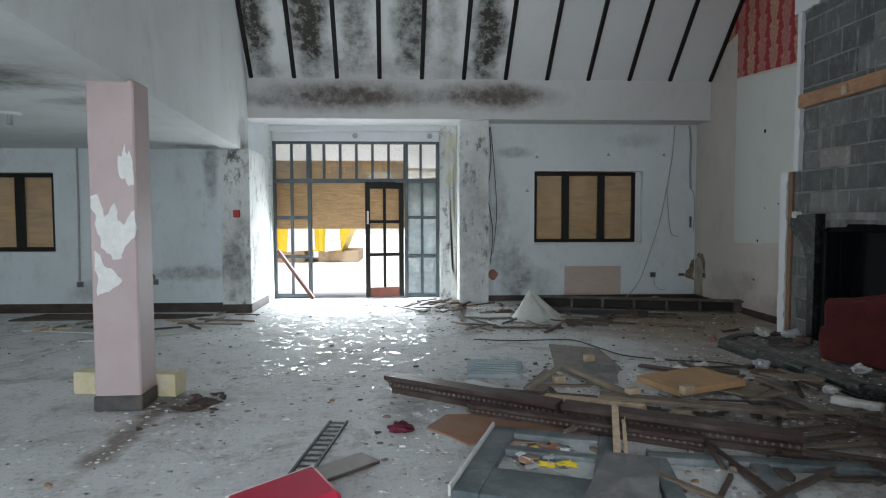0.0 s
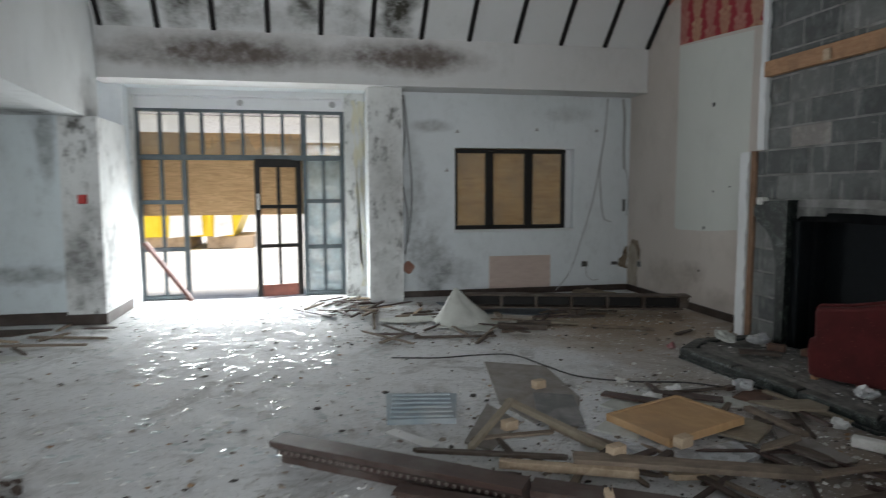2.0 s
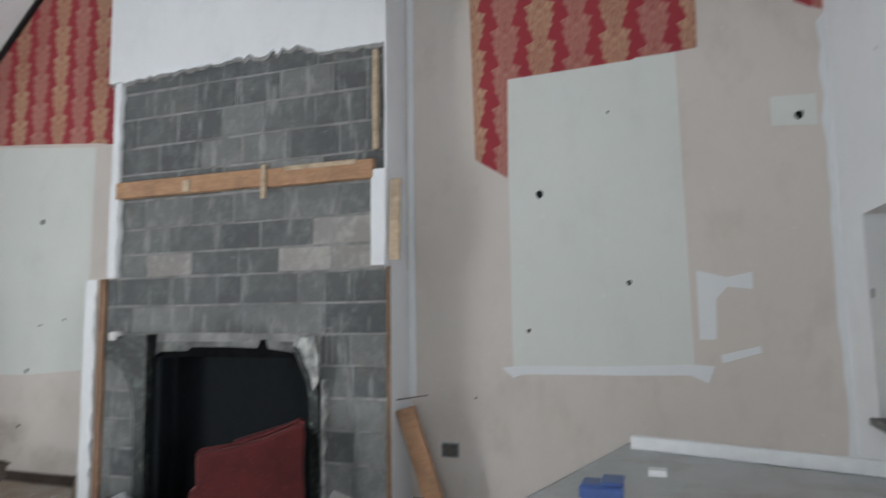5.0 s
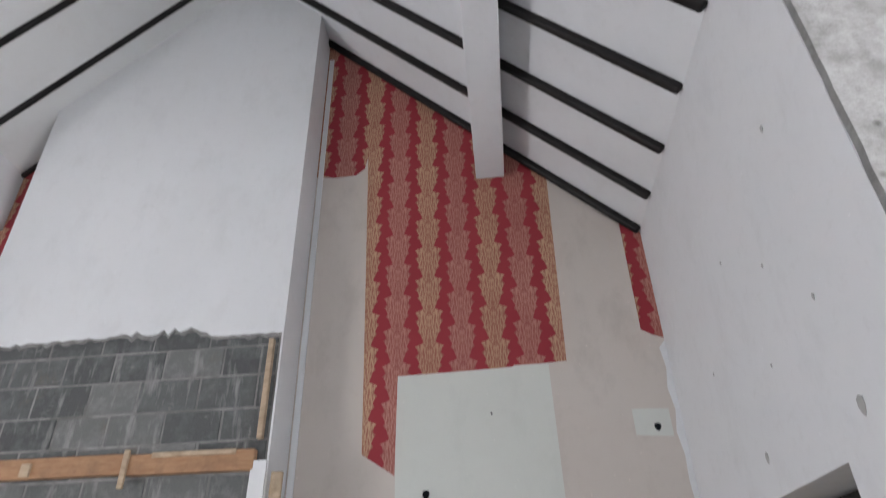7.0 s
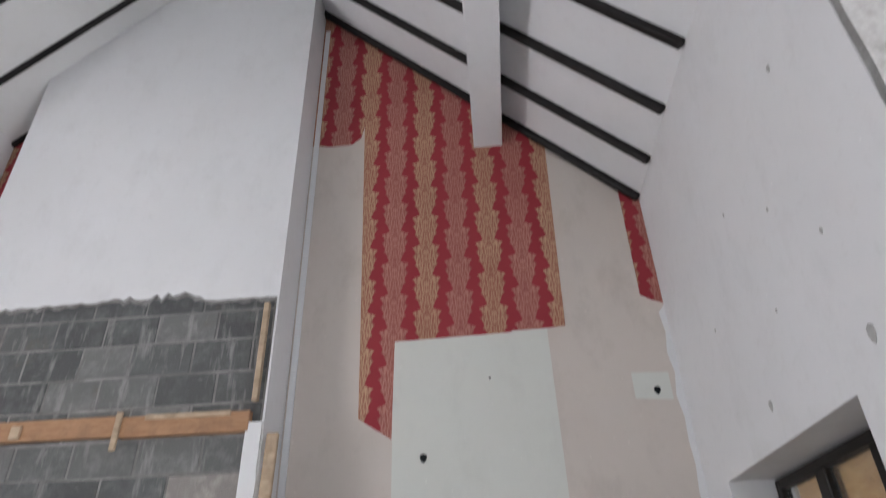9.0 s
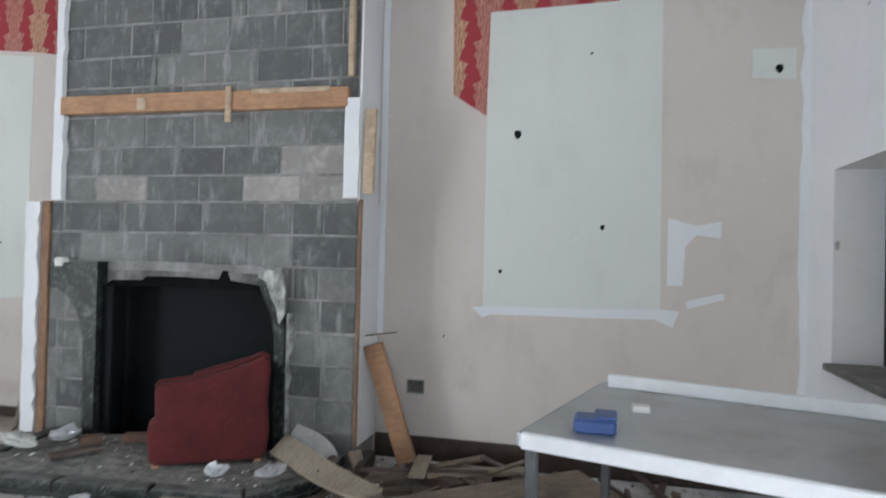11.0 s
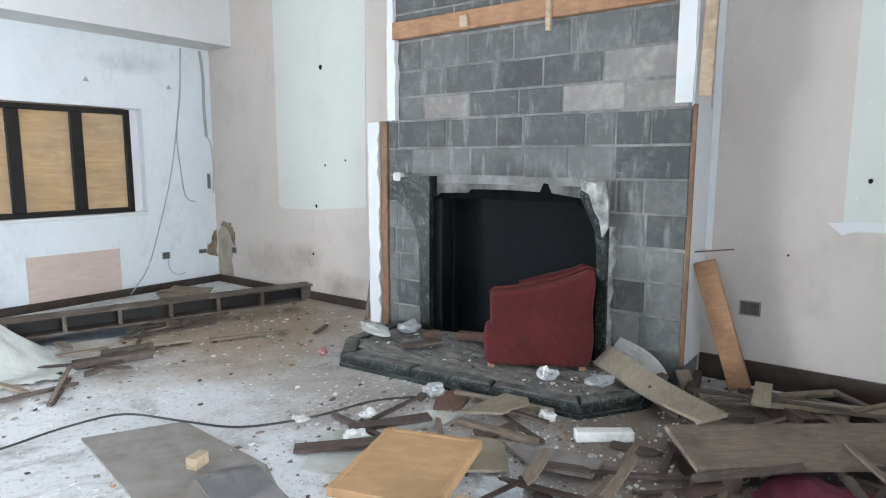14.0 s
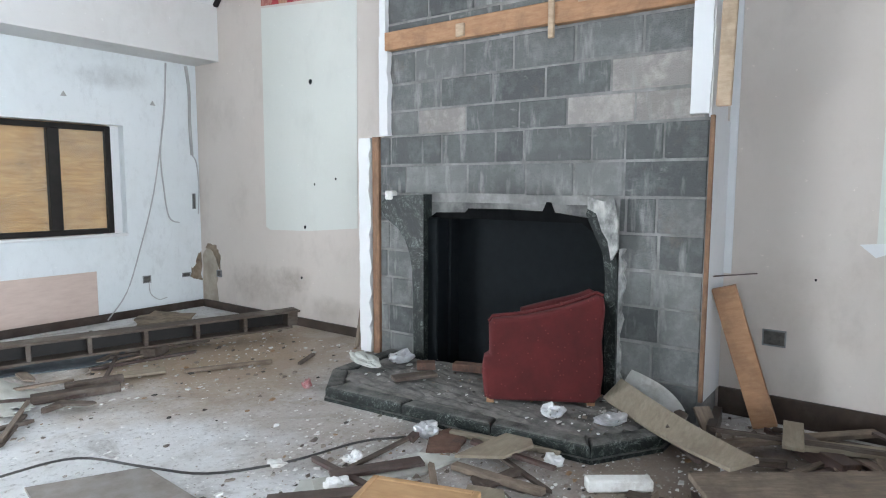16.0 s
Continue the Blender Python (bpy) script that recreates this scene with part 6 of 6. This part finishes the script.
flat("plaster_board", [(1.95, 5.55), (2.3, 5.78), (2.52, 5.62), (2.45, 5.42), (2.1, 5.28)], 0.0, 0.012, M["cloth"], "broken plasterboard sheet under the cabinet door", "plasterboard")
flat("plaster_board", [(1.72, 5.15), (2.0, 5.4), (2.12, 5.2), (1.9, 4.95)], 0.0, 0.012, M["cloth"], "broken plasterboard piece on the floor", "plasterboard")
flat("clear_film", [(1.75, 4.95), (2.15, 4.72), (2.42, 4.80), (2.5, 4.62), (2.1, 4.45), (1.8, 4.7)], 0.004, 0.02, M["foil_flat"], "wrinkled clear plastic film on the rubble", "plastic film")

flat("board_piece", [(2.89, 5.28), (3.30, 5.22), (3.36, 5.10), (3.25, 5.02), (3.03, 5.07)], 0.05, 0.066, M["tan_wood"], "dusty tan board lying on sticks before the hearth", "board")
flat("plaster_board", [(2.33, 5.73), (2.90, 5.52), (2.98, 5.31), (2.73, 5.35), (2.26, 5.63)], 0.0, 0.014, M["cloth"], "long broken plasterboard strip on the floor", "plasterboard")
slab("grey_plank", (2.40, 5.68, 0.028), (2.80, 5.42, 0.028), 0.09, 0.02, M["dark_wood"], "dark narrow board on the plasterboard", "plank")
slab("timber_stick", (3.12, 5.33, 0.045), (3.09, 4.81, 0.05), 0.035, 0.02, M["dark_wood"], "thin dark batten before the hearth", "batten")
slab("timber_stick", (2.87, 5.27, 0.02), (2.87, 4.76, 0.03), 0.055, 0.03, M["grey_wood"], "thin grey batten before the hearth", "batten")
slab("timber_stick", (3.21, 5.54, 0.02), (3.34, 4.90, 0.02), 0.04, 0.03, M["tan_wood"], "tan batten lying along the hearth", "batten")
flat("broken_tile", [(2.93, 5.50), (3.12, 5.62), (3.28, 5.58), (3.20, 5.42), (3.04, 5.37)], 0.0, 0.018, M["brick_dark"], "red-brown broken board on the floor by the hearth", "board")
flat("board_piece", [(2.77, 4.91), (2.86, 4.63), (2.88, 4.40), (2.70, 4.38), (2.62, 4.66)], 0.02, 0.034, M["brown_card"], "brown hardboard piece in the rubble", "board")
slab("timber_bearer", (1.95, 8.04, 0.03), (2.45, 7.86, 0.03), 0.09, 0.055, M["stud"], "dark broken timber on the floor", "timber")
slab("timber_bearer", (2.20, 8.14, 0.03), (2.55, 8.02, 0.035), 0.07, 0.05, M["stud"], "dark broken timber on the floor", "timber")
slab("timber_stick", (2.55, 8.12, 0.03), (2.85, 7.98, 0.03), 0.12, 0.02, M["tan_wood"], "dusty tan board scrap on the floor", "board")
slab("wood_block", (2.93, 8.76, 0.05), (3.05, 8.70, 0.05), 0.10, 0.095, M["stud"], "dark timber block beneath the stud frame", "wood block")
slab("timber_stick", (3.62, 7.34, 0.015), (3.88, 7.47, 0.015), 0.035, 0.02, M["stud"], "short dark stick on the sandy floor", "stick")
slab("timber_stick", (2.94, 7.87, 0.02), (3.52, 7.56, 0.02), 0.045, 0.025, M["grey_wood"], "grey batten on the sandy floor", "batten")
crumple("plaster_mound", (3.75, 9.55, 0.0), 0.42, 0.10, M["torn_plaster"], "low mound of sandy plaster in the corner", "plaster", 31, squash=(1.3, 0.7))
slab("timber_stick", (3.55, 6.28, 0.112), (3.82, 6.12, 0.112), 0.10, 0.025, M["stud"], "short brown board on the hearth", "board")
slab("brick", (4.02, 6.10, 0.126), (4.10, 5.85, 0.126), 0.08, 0.055, M["brick_dark"], "sooty brick lying in the fireplace", "brick", "loose fireplace bricks")
slab("brick", (3.86, 6.32, 0.126), (3.95, 6.22, 0.126), 0.08, 0.055, M["brick_dark"], "sooty brick lying in the fireplace", "brick", "loose fireplace bricks")

# boards at the gable side
slab("wide_plank", (3.08, 4.095, 0.115), (4.06, 2.80, 0.13), 0.42, 0.03, M["grey_wood"], "wide weathered grey-brown board resting on rubble", "plank", roll=3)
slab("pallet_rail", (4.02, 3.86, 0.10), (4.24, 3.22, 0.11), 0.10, 0.03, M["tan_wood"], "tan pallet rail lying on the rubble", "batten")
slab("pallet_board", (4.24, 3.93, 0.135), (3.86, 3.88, 0.13), 0.10, 0.02, M["tan_wood"], "short tan pallet board across a rail", "board")
slab("grey_plank", (3.92, 4.22, 0.05), (4.46, 3.55, 0.10), 0.07, 0.025, M["grey_wood"], "narrow grey batten along the skirting", "batten")
slab("timber_stick", (3.18, 4.16, 0.03), (2.88, 4.12, 0.02), 0.03, 0.02, M["stud"], "thin dark stick under the wide board", "stick")
for k, (x, y) in enumerate(((3.12, 3.95), (3.75, 3.15), (4.05, 3.75), (4.15, 3.3))):
    slab("timber_bearer", (x - 0.14, y - 0.12, 0.05), (x + 0.14, y + 0.14, 0.05), 0.10, 0.095, M["dark_wood"], "short dark timber under the planks", "timber", "short bearers")
slab("leaning_plank", (4.38, 4.09, 0.03), (4.32, 4.345, 0.85), 0.135, 0.045, M["pine"], "orange pine plank leaning beside the chimney", "plank", roll=82)
slab("metal_rod", (4.30, 4.40, 0.91), (4.28, 4.16, 0.95), 0.008, 0.008, M["dark_wood"], "thin rusty strip on the leaning plank", "strip", bevel=0.001)
# warped board against the hearth
WB = thing("warped_board", "warped tan skirting board propped on the hearth", "board")
bm = bmesh.new()
p0, p1 = Vector((4.05, 4.90, 0.185)), Vector((3.42, 4.02, 0.165))
rows = []
for k in range(13):
    t = k / 12
    c = p0.lerp(p1, t) + Vector((0, 0, -0.025 * math.sin(t * math.pi)))
    tip = radians(34 * (1 - t) + 6)
    side = Vector((0.82, -0.57, 0)).normalized()
    w = side * (0.085 * math.cos(tip)) + Vector((0, 0, 0.085 * math.sin(tip)))
    nrm = side * (-0.010 * math.sin(tip)) + Vector((0, 0, 0.010 * math.cos(tip)))
    rows.append([bm.verts.new(c + q) for q in (-w - nrm, w - nrm, w + nrm, -w + nrm)])
for u, v in zip(rows, rows[1:]):
    for q in range(4):
        bm.faces.new((u[q], u[(q + 1) % 4], v[(q + 1) % 4], v[q]))
bm.faces.new(rows[0])
bm.faces.new(rows[-1])
bmesh.ops.recalc_face_normals(bm, faces=bm.faces[:])
part("plank", bm, M["tan_wood"], WB)
CARD = thing("curled_card", "curled pale card sheet standing behind a warped board", "card")
bm = bmesh.new()
rows = []
for k in range(15):
    t = k / 14
    low = Vector((4.10, 4.86, 0.19)).lerp(Vector((3.88, 4.52, 0.15)), t) + Vector((0.05, -0.02, 0)) * math.sin(t * 3.0)
    rise = Vector((0.02 + 0.06 * t, -0.02 - 0.03 * t, 0.10 * (1 - t) ** 0.7 + 0.01))
    rows.append([bm.verts.new(low + rise * q + Vector((0.03, -0.02, 0)) * q * q) for q in (0.0, 0.35, 0.7, 1.0)])
for u, v in zip(rows, rows[1:]):
    for q in range(3):
        bm.faces.new((u[q], u[q + 1], v[q + 1], v[q]))
bmesh.ops.solidify(bm, geom=bm.faces[:], thickness=0.006)
part("sheet", bm, M["chalk"], CARD, "curled pale sheet")
slab("dark_board", (4.50, 7.45, 0.55), (4.25, 7.32, 0.02), 0.10, 0.02, M["grey_wood"], "dark board leaning in the corner by the chimney", "board", roll=60)
slab("skirting_offcut", (4.40, 4.36, 0.03), (3.98, 4.30, 0.05), 0.05, 0.12, M["skirting"], "loose dark skirting offcut beside the chimney", "skirting board")
slab("grey_plank", (4.05, 4.30, 0.02), (4.15, 4.40, 0.15), 0.10, 0.02, M["grey_wood"], "grey board scrap beside the chimney", "board")

# timber stud frame fallen along the front corner
FR = thing("stud_frame", "long dark timber stud frame lying along the front wall", "timber frame", (1.82, 9.02, 0.06))
L = math.hypot(4.12 - 1.82, 8.20 - 9.02) + 0.10
FR.rotation_euler = (0, radians(-0.7), math.atan2(8.20 - 9.02, 4.12 - 1.82))
# near-black board: the shade between the studs is put into its colour
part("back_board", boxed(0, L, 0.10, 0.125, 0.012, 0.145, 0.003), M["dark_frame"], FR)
part("rail", boxed(0, L + 0.08, -0.06, 0.12, 0.145, 0.165, 0.004), M["stud"], FR)
part("rail", boxed(0, L, -0.06, 0.10, 0.0, 0.02, 0.004), M["stud"], FR)
for k in range(7):
    x = 0.02 + k * (L - 0.06) / 6
    part("stud", boxed(x, x + 0.035, -0.05, 0.10, 0.02, 0.145, 0.004), M["stud"], FR)
part("end_block", boxed(L - 0.04, L + 0.06, -0.05, 0.09, 0.02, 0.175, 0.012), M["stud"], FR, "splintered end block")
for k, h in ((0.02, 0.06), (0.55, 0.075)):
    x, y = 1.82 + k * (4.12 - 1.82), 9.02 + k * (8.20 - 9.02)
    slab("timber_bearer", (x - 0.09, y - 0.05, h / 2), (x + 0.09, y + 0.05, h / 2), 0.14, h - 0.002, M["stud"], "short dark timber under the stud frame", "timber", "bearers of the stud frame")
# sheet and clutter by the front wall
CL = thing("dust_sheet", "dusty white plastic sheet draped over rubble", "sheet")
bm = bmesh.new()
g = 22
grid = []
for i in range(g + 1):
    row = []
    for j in range(g + 1):
        u, v = i / g, j / g
        x, y = 1.30 + 0.75 * u, 7.95 + 0.85 * v - 0.15 * u
        d = math.hypot((x - 1.58) / (0.26 if x < 1.58 else 0.46), (y - 8.45) / (0.42 if y > 8.45 else 0.36))
        fold = 0.05 * math.sin(4 * math.atan2(y - 8.45, x - 1.58) + 1.0) * min(1.0, 2 * d)
        z = 0.40 * max(0.0, 1 - d) ** 1.25 * (1 + fold) + fold * 0.5 * max(0.0, 1 - d) + 0.012 * noise.noise(Vector((x * 6, y * 6, 0))) + 0.02
        row.append(bm.verts.new((x + 0.05 * noise.noise(Vector((x * 3, y * 4, 5))), y + 0.06 * noise.noise(Vector((x * 4, y * 3, 9))), max(0.006, z))))
    grid.append(row)
for i in range(g):
    for j in range(g):
        if math.hypot(i / g - 0.5, j / g - 0.5) < 0.5 + 0.12 * noise.noise(Vector((i * 0.4, j * 0.4, 3))):
            bm.faces.new((grid[i][j], grid[i + 1][j], grid[i + 1][j + 1], grid[i][j + 1]))
bmesh.ops.delete(bm, geom=[v for v in bm.verts if not v.link_faces], context="VERTS")
bmesh.ops.solidify(bm, geom=bm.faces[:], thickness=0.004)
part("sheet", bm, M["cloth"], CL)
flat("paper_sheet", [(0.78, 8.72), (1.34, 8.72), (1.42, 8.50), (1.05, 8.40), (0.72, 8.55)], 0.02, 0.03, M["cloth"], "dirty white paper sheet on the rubble", "paper")
flat("dark_carpet", [(1.6, 9.7), (3.1, 9.2), (3.3, 8.75), (2.6, 8.6), (1.7, 9.0)], 0.0, 0.01, M["slate_blue"], "dark blue-grey carpet remnant on the floor", "carpet")
flat("white_sheet_piece", [(-3.6, 7.2), (-2.75, 7.5), (-2.4, 7.75), (-2.9, 7.9), (-3.4, 7.6)], 0.0, 0.012, M["cloth"], "pale plasterboard piece in the low room", "plasterboard")
flat("white_sheet_piece", [(-4.6, 7.9), (-3.7, 7.7), (-3.2, 8.1), (-4.2, 8.3)], 0.0, 0.012, M["cloth"], "pale plasterboard piece in the low room", "plasterboard")
flat("dark_carpet", [(-5.2, 8.6), (-3.0, 8.7), (-2.7, 8.95), (-5.0, 9.1)], 0.0, 0.02, M["brown_dark"], "dark debris strip along the low room wall", "debris")
slab("foam_block", (-2.55, 5.24, 0.09), (-1.74, 5.12, 0.09), 0.16, 0.17, M["foam"], "yellowed foam block behind the column", "foam")
slab("leaning_strut", (-2.14, 10.50, 0.80), (-1.56, 10.38, 0.03), 0.07, 0.05, M["door_dark"], "dark red-brown strut propped against the screen", "strut")

# scattered offcuts
rnd = random.Random(77)
wood_meshes = []
for k, (n, w, t) in enumerate(((0.50, 0.045, 0.014), (0.34, 0.035, 0.018), (0.70, 0.028, 0.015), (0.24, 0.075, 0.012), (0.8, 0.038, 0.02), (0.16, 0.045, 0.03))):
    for mat in ("grey_wood", "stud", "dark_wood", "stud", "dark_wood", "grey_wood") + (("raw_wood",) if k in (1, 5) else ()):
        r = random.Random(k * 9 + len(mat))
        bm = bmesh.new()
        prism(bm, [(-n / 2 - 0.03 * r.random(), -w / 2), (-n / 2 - 0.05 * r.random(), 0), (-n / 2, w / 2), (n / 2 - 0.02, w / 2), (n / 2 + 0.05 * r.random(), 0.2 * w), (n / 2 - 0.03 * r.random(), -w / 2)], "z", 0, t)
        wood_meshes.append((mesh_of("offcut", bm, M[mat]), {"grey_wood": "weathered grey wood offcut on the floor", "stud": "dark brown wood offcut on the floor", "dark_wood": "dark stained wood offcut on the floor", "raw_wood": "pale splintered wood offcut on the floor"}[mat]))
ZONES = [(0.3, 2.2, 7.6, 9.4, 30, 0.05), (2.2, 3.4, 8.2, 9.0, 5, 0.02), (2.4, 4.4, 2.2, 4.6, 74, 0.14), (0.9, 3.2, 4.3, 5.4, 30, 0.05), (2.4, 3.3, 4.6, 5.7, 7, 0.02), (-4.5, -2.2, 7.8, 9.0, 18, 0.03), (0.0, 0.9, 8.8, 10.2, 22, 0.06), (1.2, 2.6, 3.0, 4.0, 18, 0.05)]
for x0, x1, y0, y1, count, lift in ZONES:
    for k in range(count):
        me, label = wood_meshes[rnd.randrange(len(wood_meshes))]
        ob = tagged(new("wood_offcut", me), label, "offcut", "scattered wood offcuts")
        x, y = x0 + (x1 - x0) * rnd.random(), y0 + (y1 - y0) * rnd.random()
        spin = rnd.random() * 360
        if math.hypot(x - 3.15, y - 4.5) < 0.36 or math.hypot(x - 2.22, y - 5.09) < 0.48 or (x < 3.3 and math.hypot(x - 2.9, y - 4.75) < 0.22):
            x, y = x + 0.9, y - 0.95
        if 3.2 < x < 4.2 and 4.02 < y < 5.05:
            x, y = x - 0.5, y - 1.0
        if x > 4.3:
            x -= 0.5
        base = 0.092 if (3.35 < x < 4.2 and 4.55 < y < 6.9) else 0.0
        tilt = rnd.uniform(-1, 1) * 6 * (lift > 0.05)
        ob.matrix_world = pose(min(x, 4.35), y, base + 0.004 + lift * rnd.random() * rnd.random() + abs(tilt) * 0.004, 0, tilt, spin) @ pose(0, 0, 0, rnd.uniform(-8, 8) * (lift > 0.05))

# ---- fine rubble ----
def scatter(name, zones, mat, label, seed, lo, hi, thin=0.5):
    """Many small irregular chips in one mesh."""
    r = random.Random(seed)
    verts, faces = [], []
    for x0, x1, y0, y1, count in zones:
        for _ in range(count):
            x, y = r.uniform(x0, x1), r.uniform(y0, y1)
            if 4.2 < x and 4.4 < y < 7.2:
                continue
            z = 0.092 if (3.5 < x < 4.2 and 4.7 < y < 6.6) else 0.0
            s = lo + (hi - lo) * r.random() ** 3
            a = r.random() * 6.3
            n = r.choice((3, 4, 5))
            h = s * thin * (0.4 + r.random())
            i = len(verts)
            lean = r.uniform(-0.5, 0.5)
            for lvl in (0, 1):
                for k in range(n):
                    q = a + 6.283 * k / n
                    rad = s * r.uniform(0.6, 1.2) * (0.85 if lvl else 1)
                    verts.append((x + rad * math.cos(q) * 1.4, y + rad * math.sin(q), z + (h * (1 + lean * math.cos(q)) if lvl else 0.0)))
            faces.append(tuple(i + n + k for k in range(n)))
            for k in range(n):
                m2 = (k + 1) % n
                faces.append((i + k, i + m2, i + n + m2, i + n + k))
    me = bpy.data.meshes.new(name)
    me.from_pydata(verts, [], faces)
    me.materials.append(mat)
    return tagged(new(name, me), label, "rubble", kind="stuff")


scatter("rubble_chips", [(-2.2, 4.4, 3.0, 10.0, 1900), (-2.6, 0.6, 1.6, 6.2, 300), (-0.2, 1.8, 3.0, 4.8, 300), (-6, -2, 5, 9.2, 500), (2.2, 4.5, 1.7, 5.0, 1500), (0.8, 3.4, 4.2, 6.2, 1300), (0.2, 4.3, 7.4, 9.6, 1100), (3.4, 4.15, 4.7, 6.8, 140), (-1.9, -1.3, 4.4, 5.0, 80)], M["rubble"], "mixed rubble chips over the floor", 5, 0.003, 0.021)
scatter("plaster_dust_chips", [(-2.2, 4.3, 3.0, 9.8, 2600), (-2.4, 1.0, 2.0, 6.0, 900), (1.0, 3.4, 4.8, 6.3, 900), (2.2, 4.4, 3.0, 5.0, 700)], M["peel"], "white plaster flakes over the floor", 6, 0.003, 0.014, 0.3)
scatter("glass_shards", [(-2.1, 0.7, 7.0, 10.4, 900), (-1.6, 0.5, 5.0, 7.2, 420), (-1.5, 0.3, 8.8, 10.4, 500)], M["shard"], "broken glass shards over the floor by the door", 7, 0.006, 0.04, 0.12)
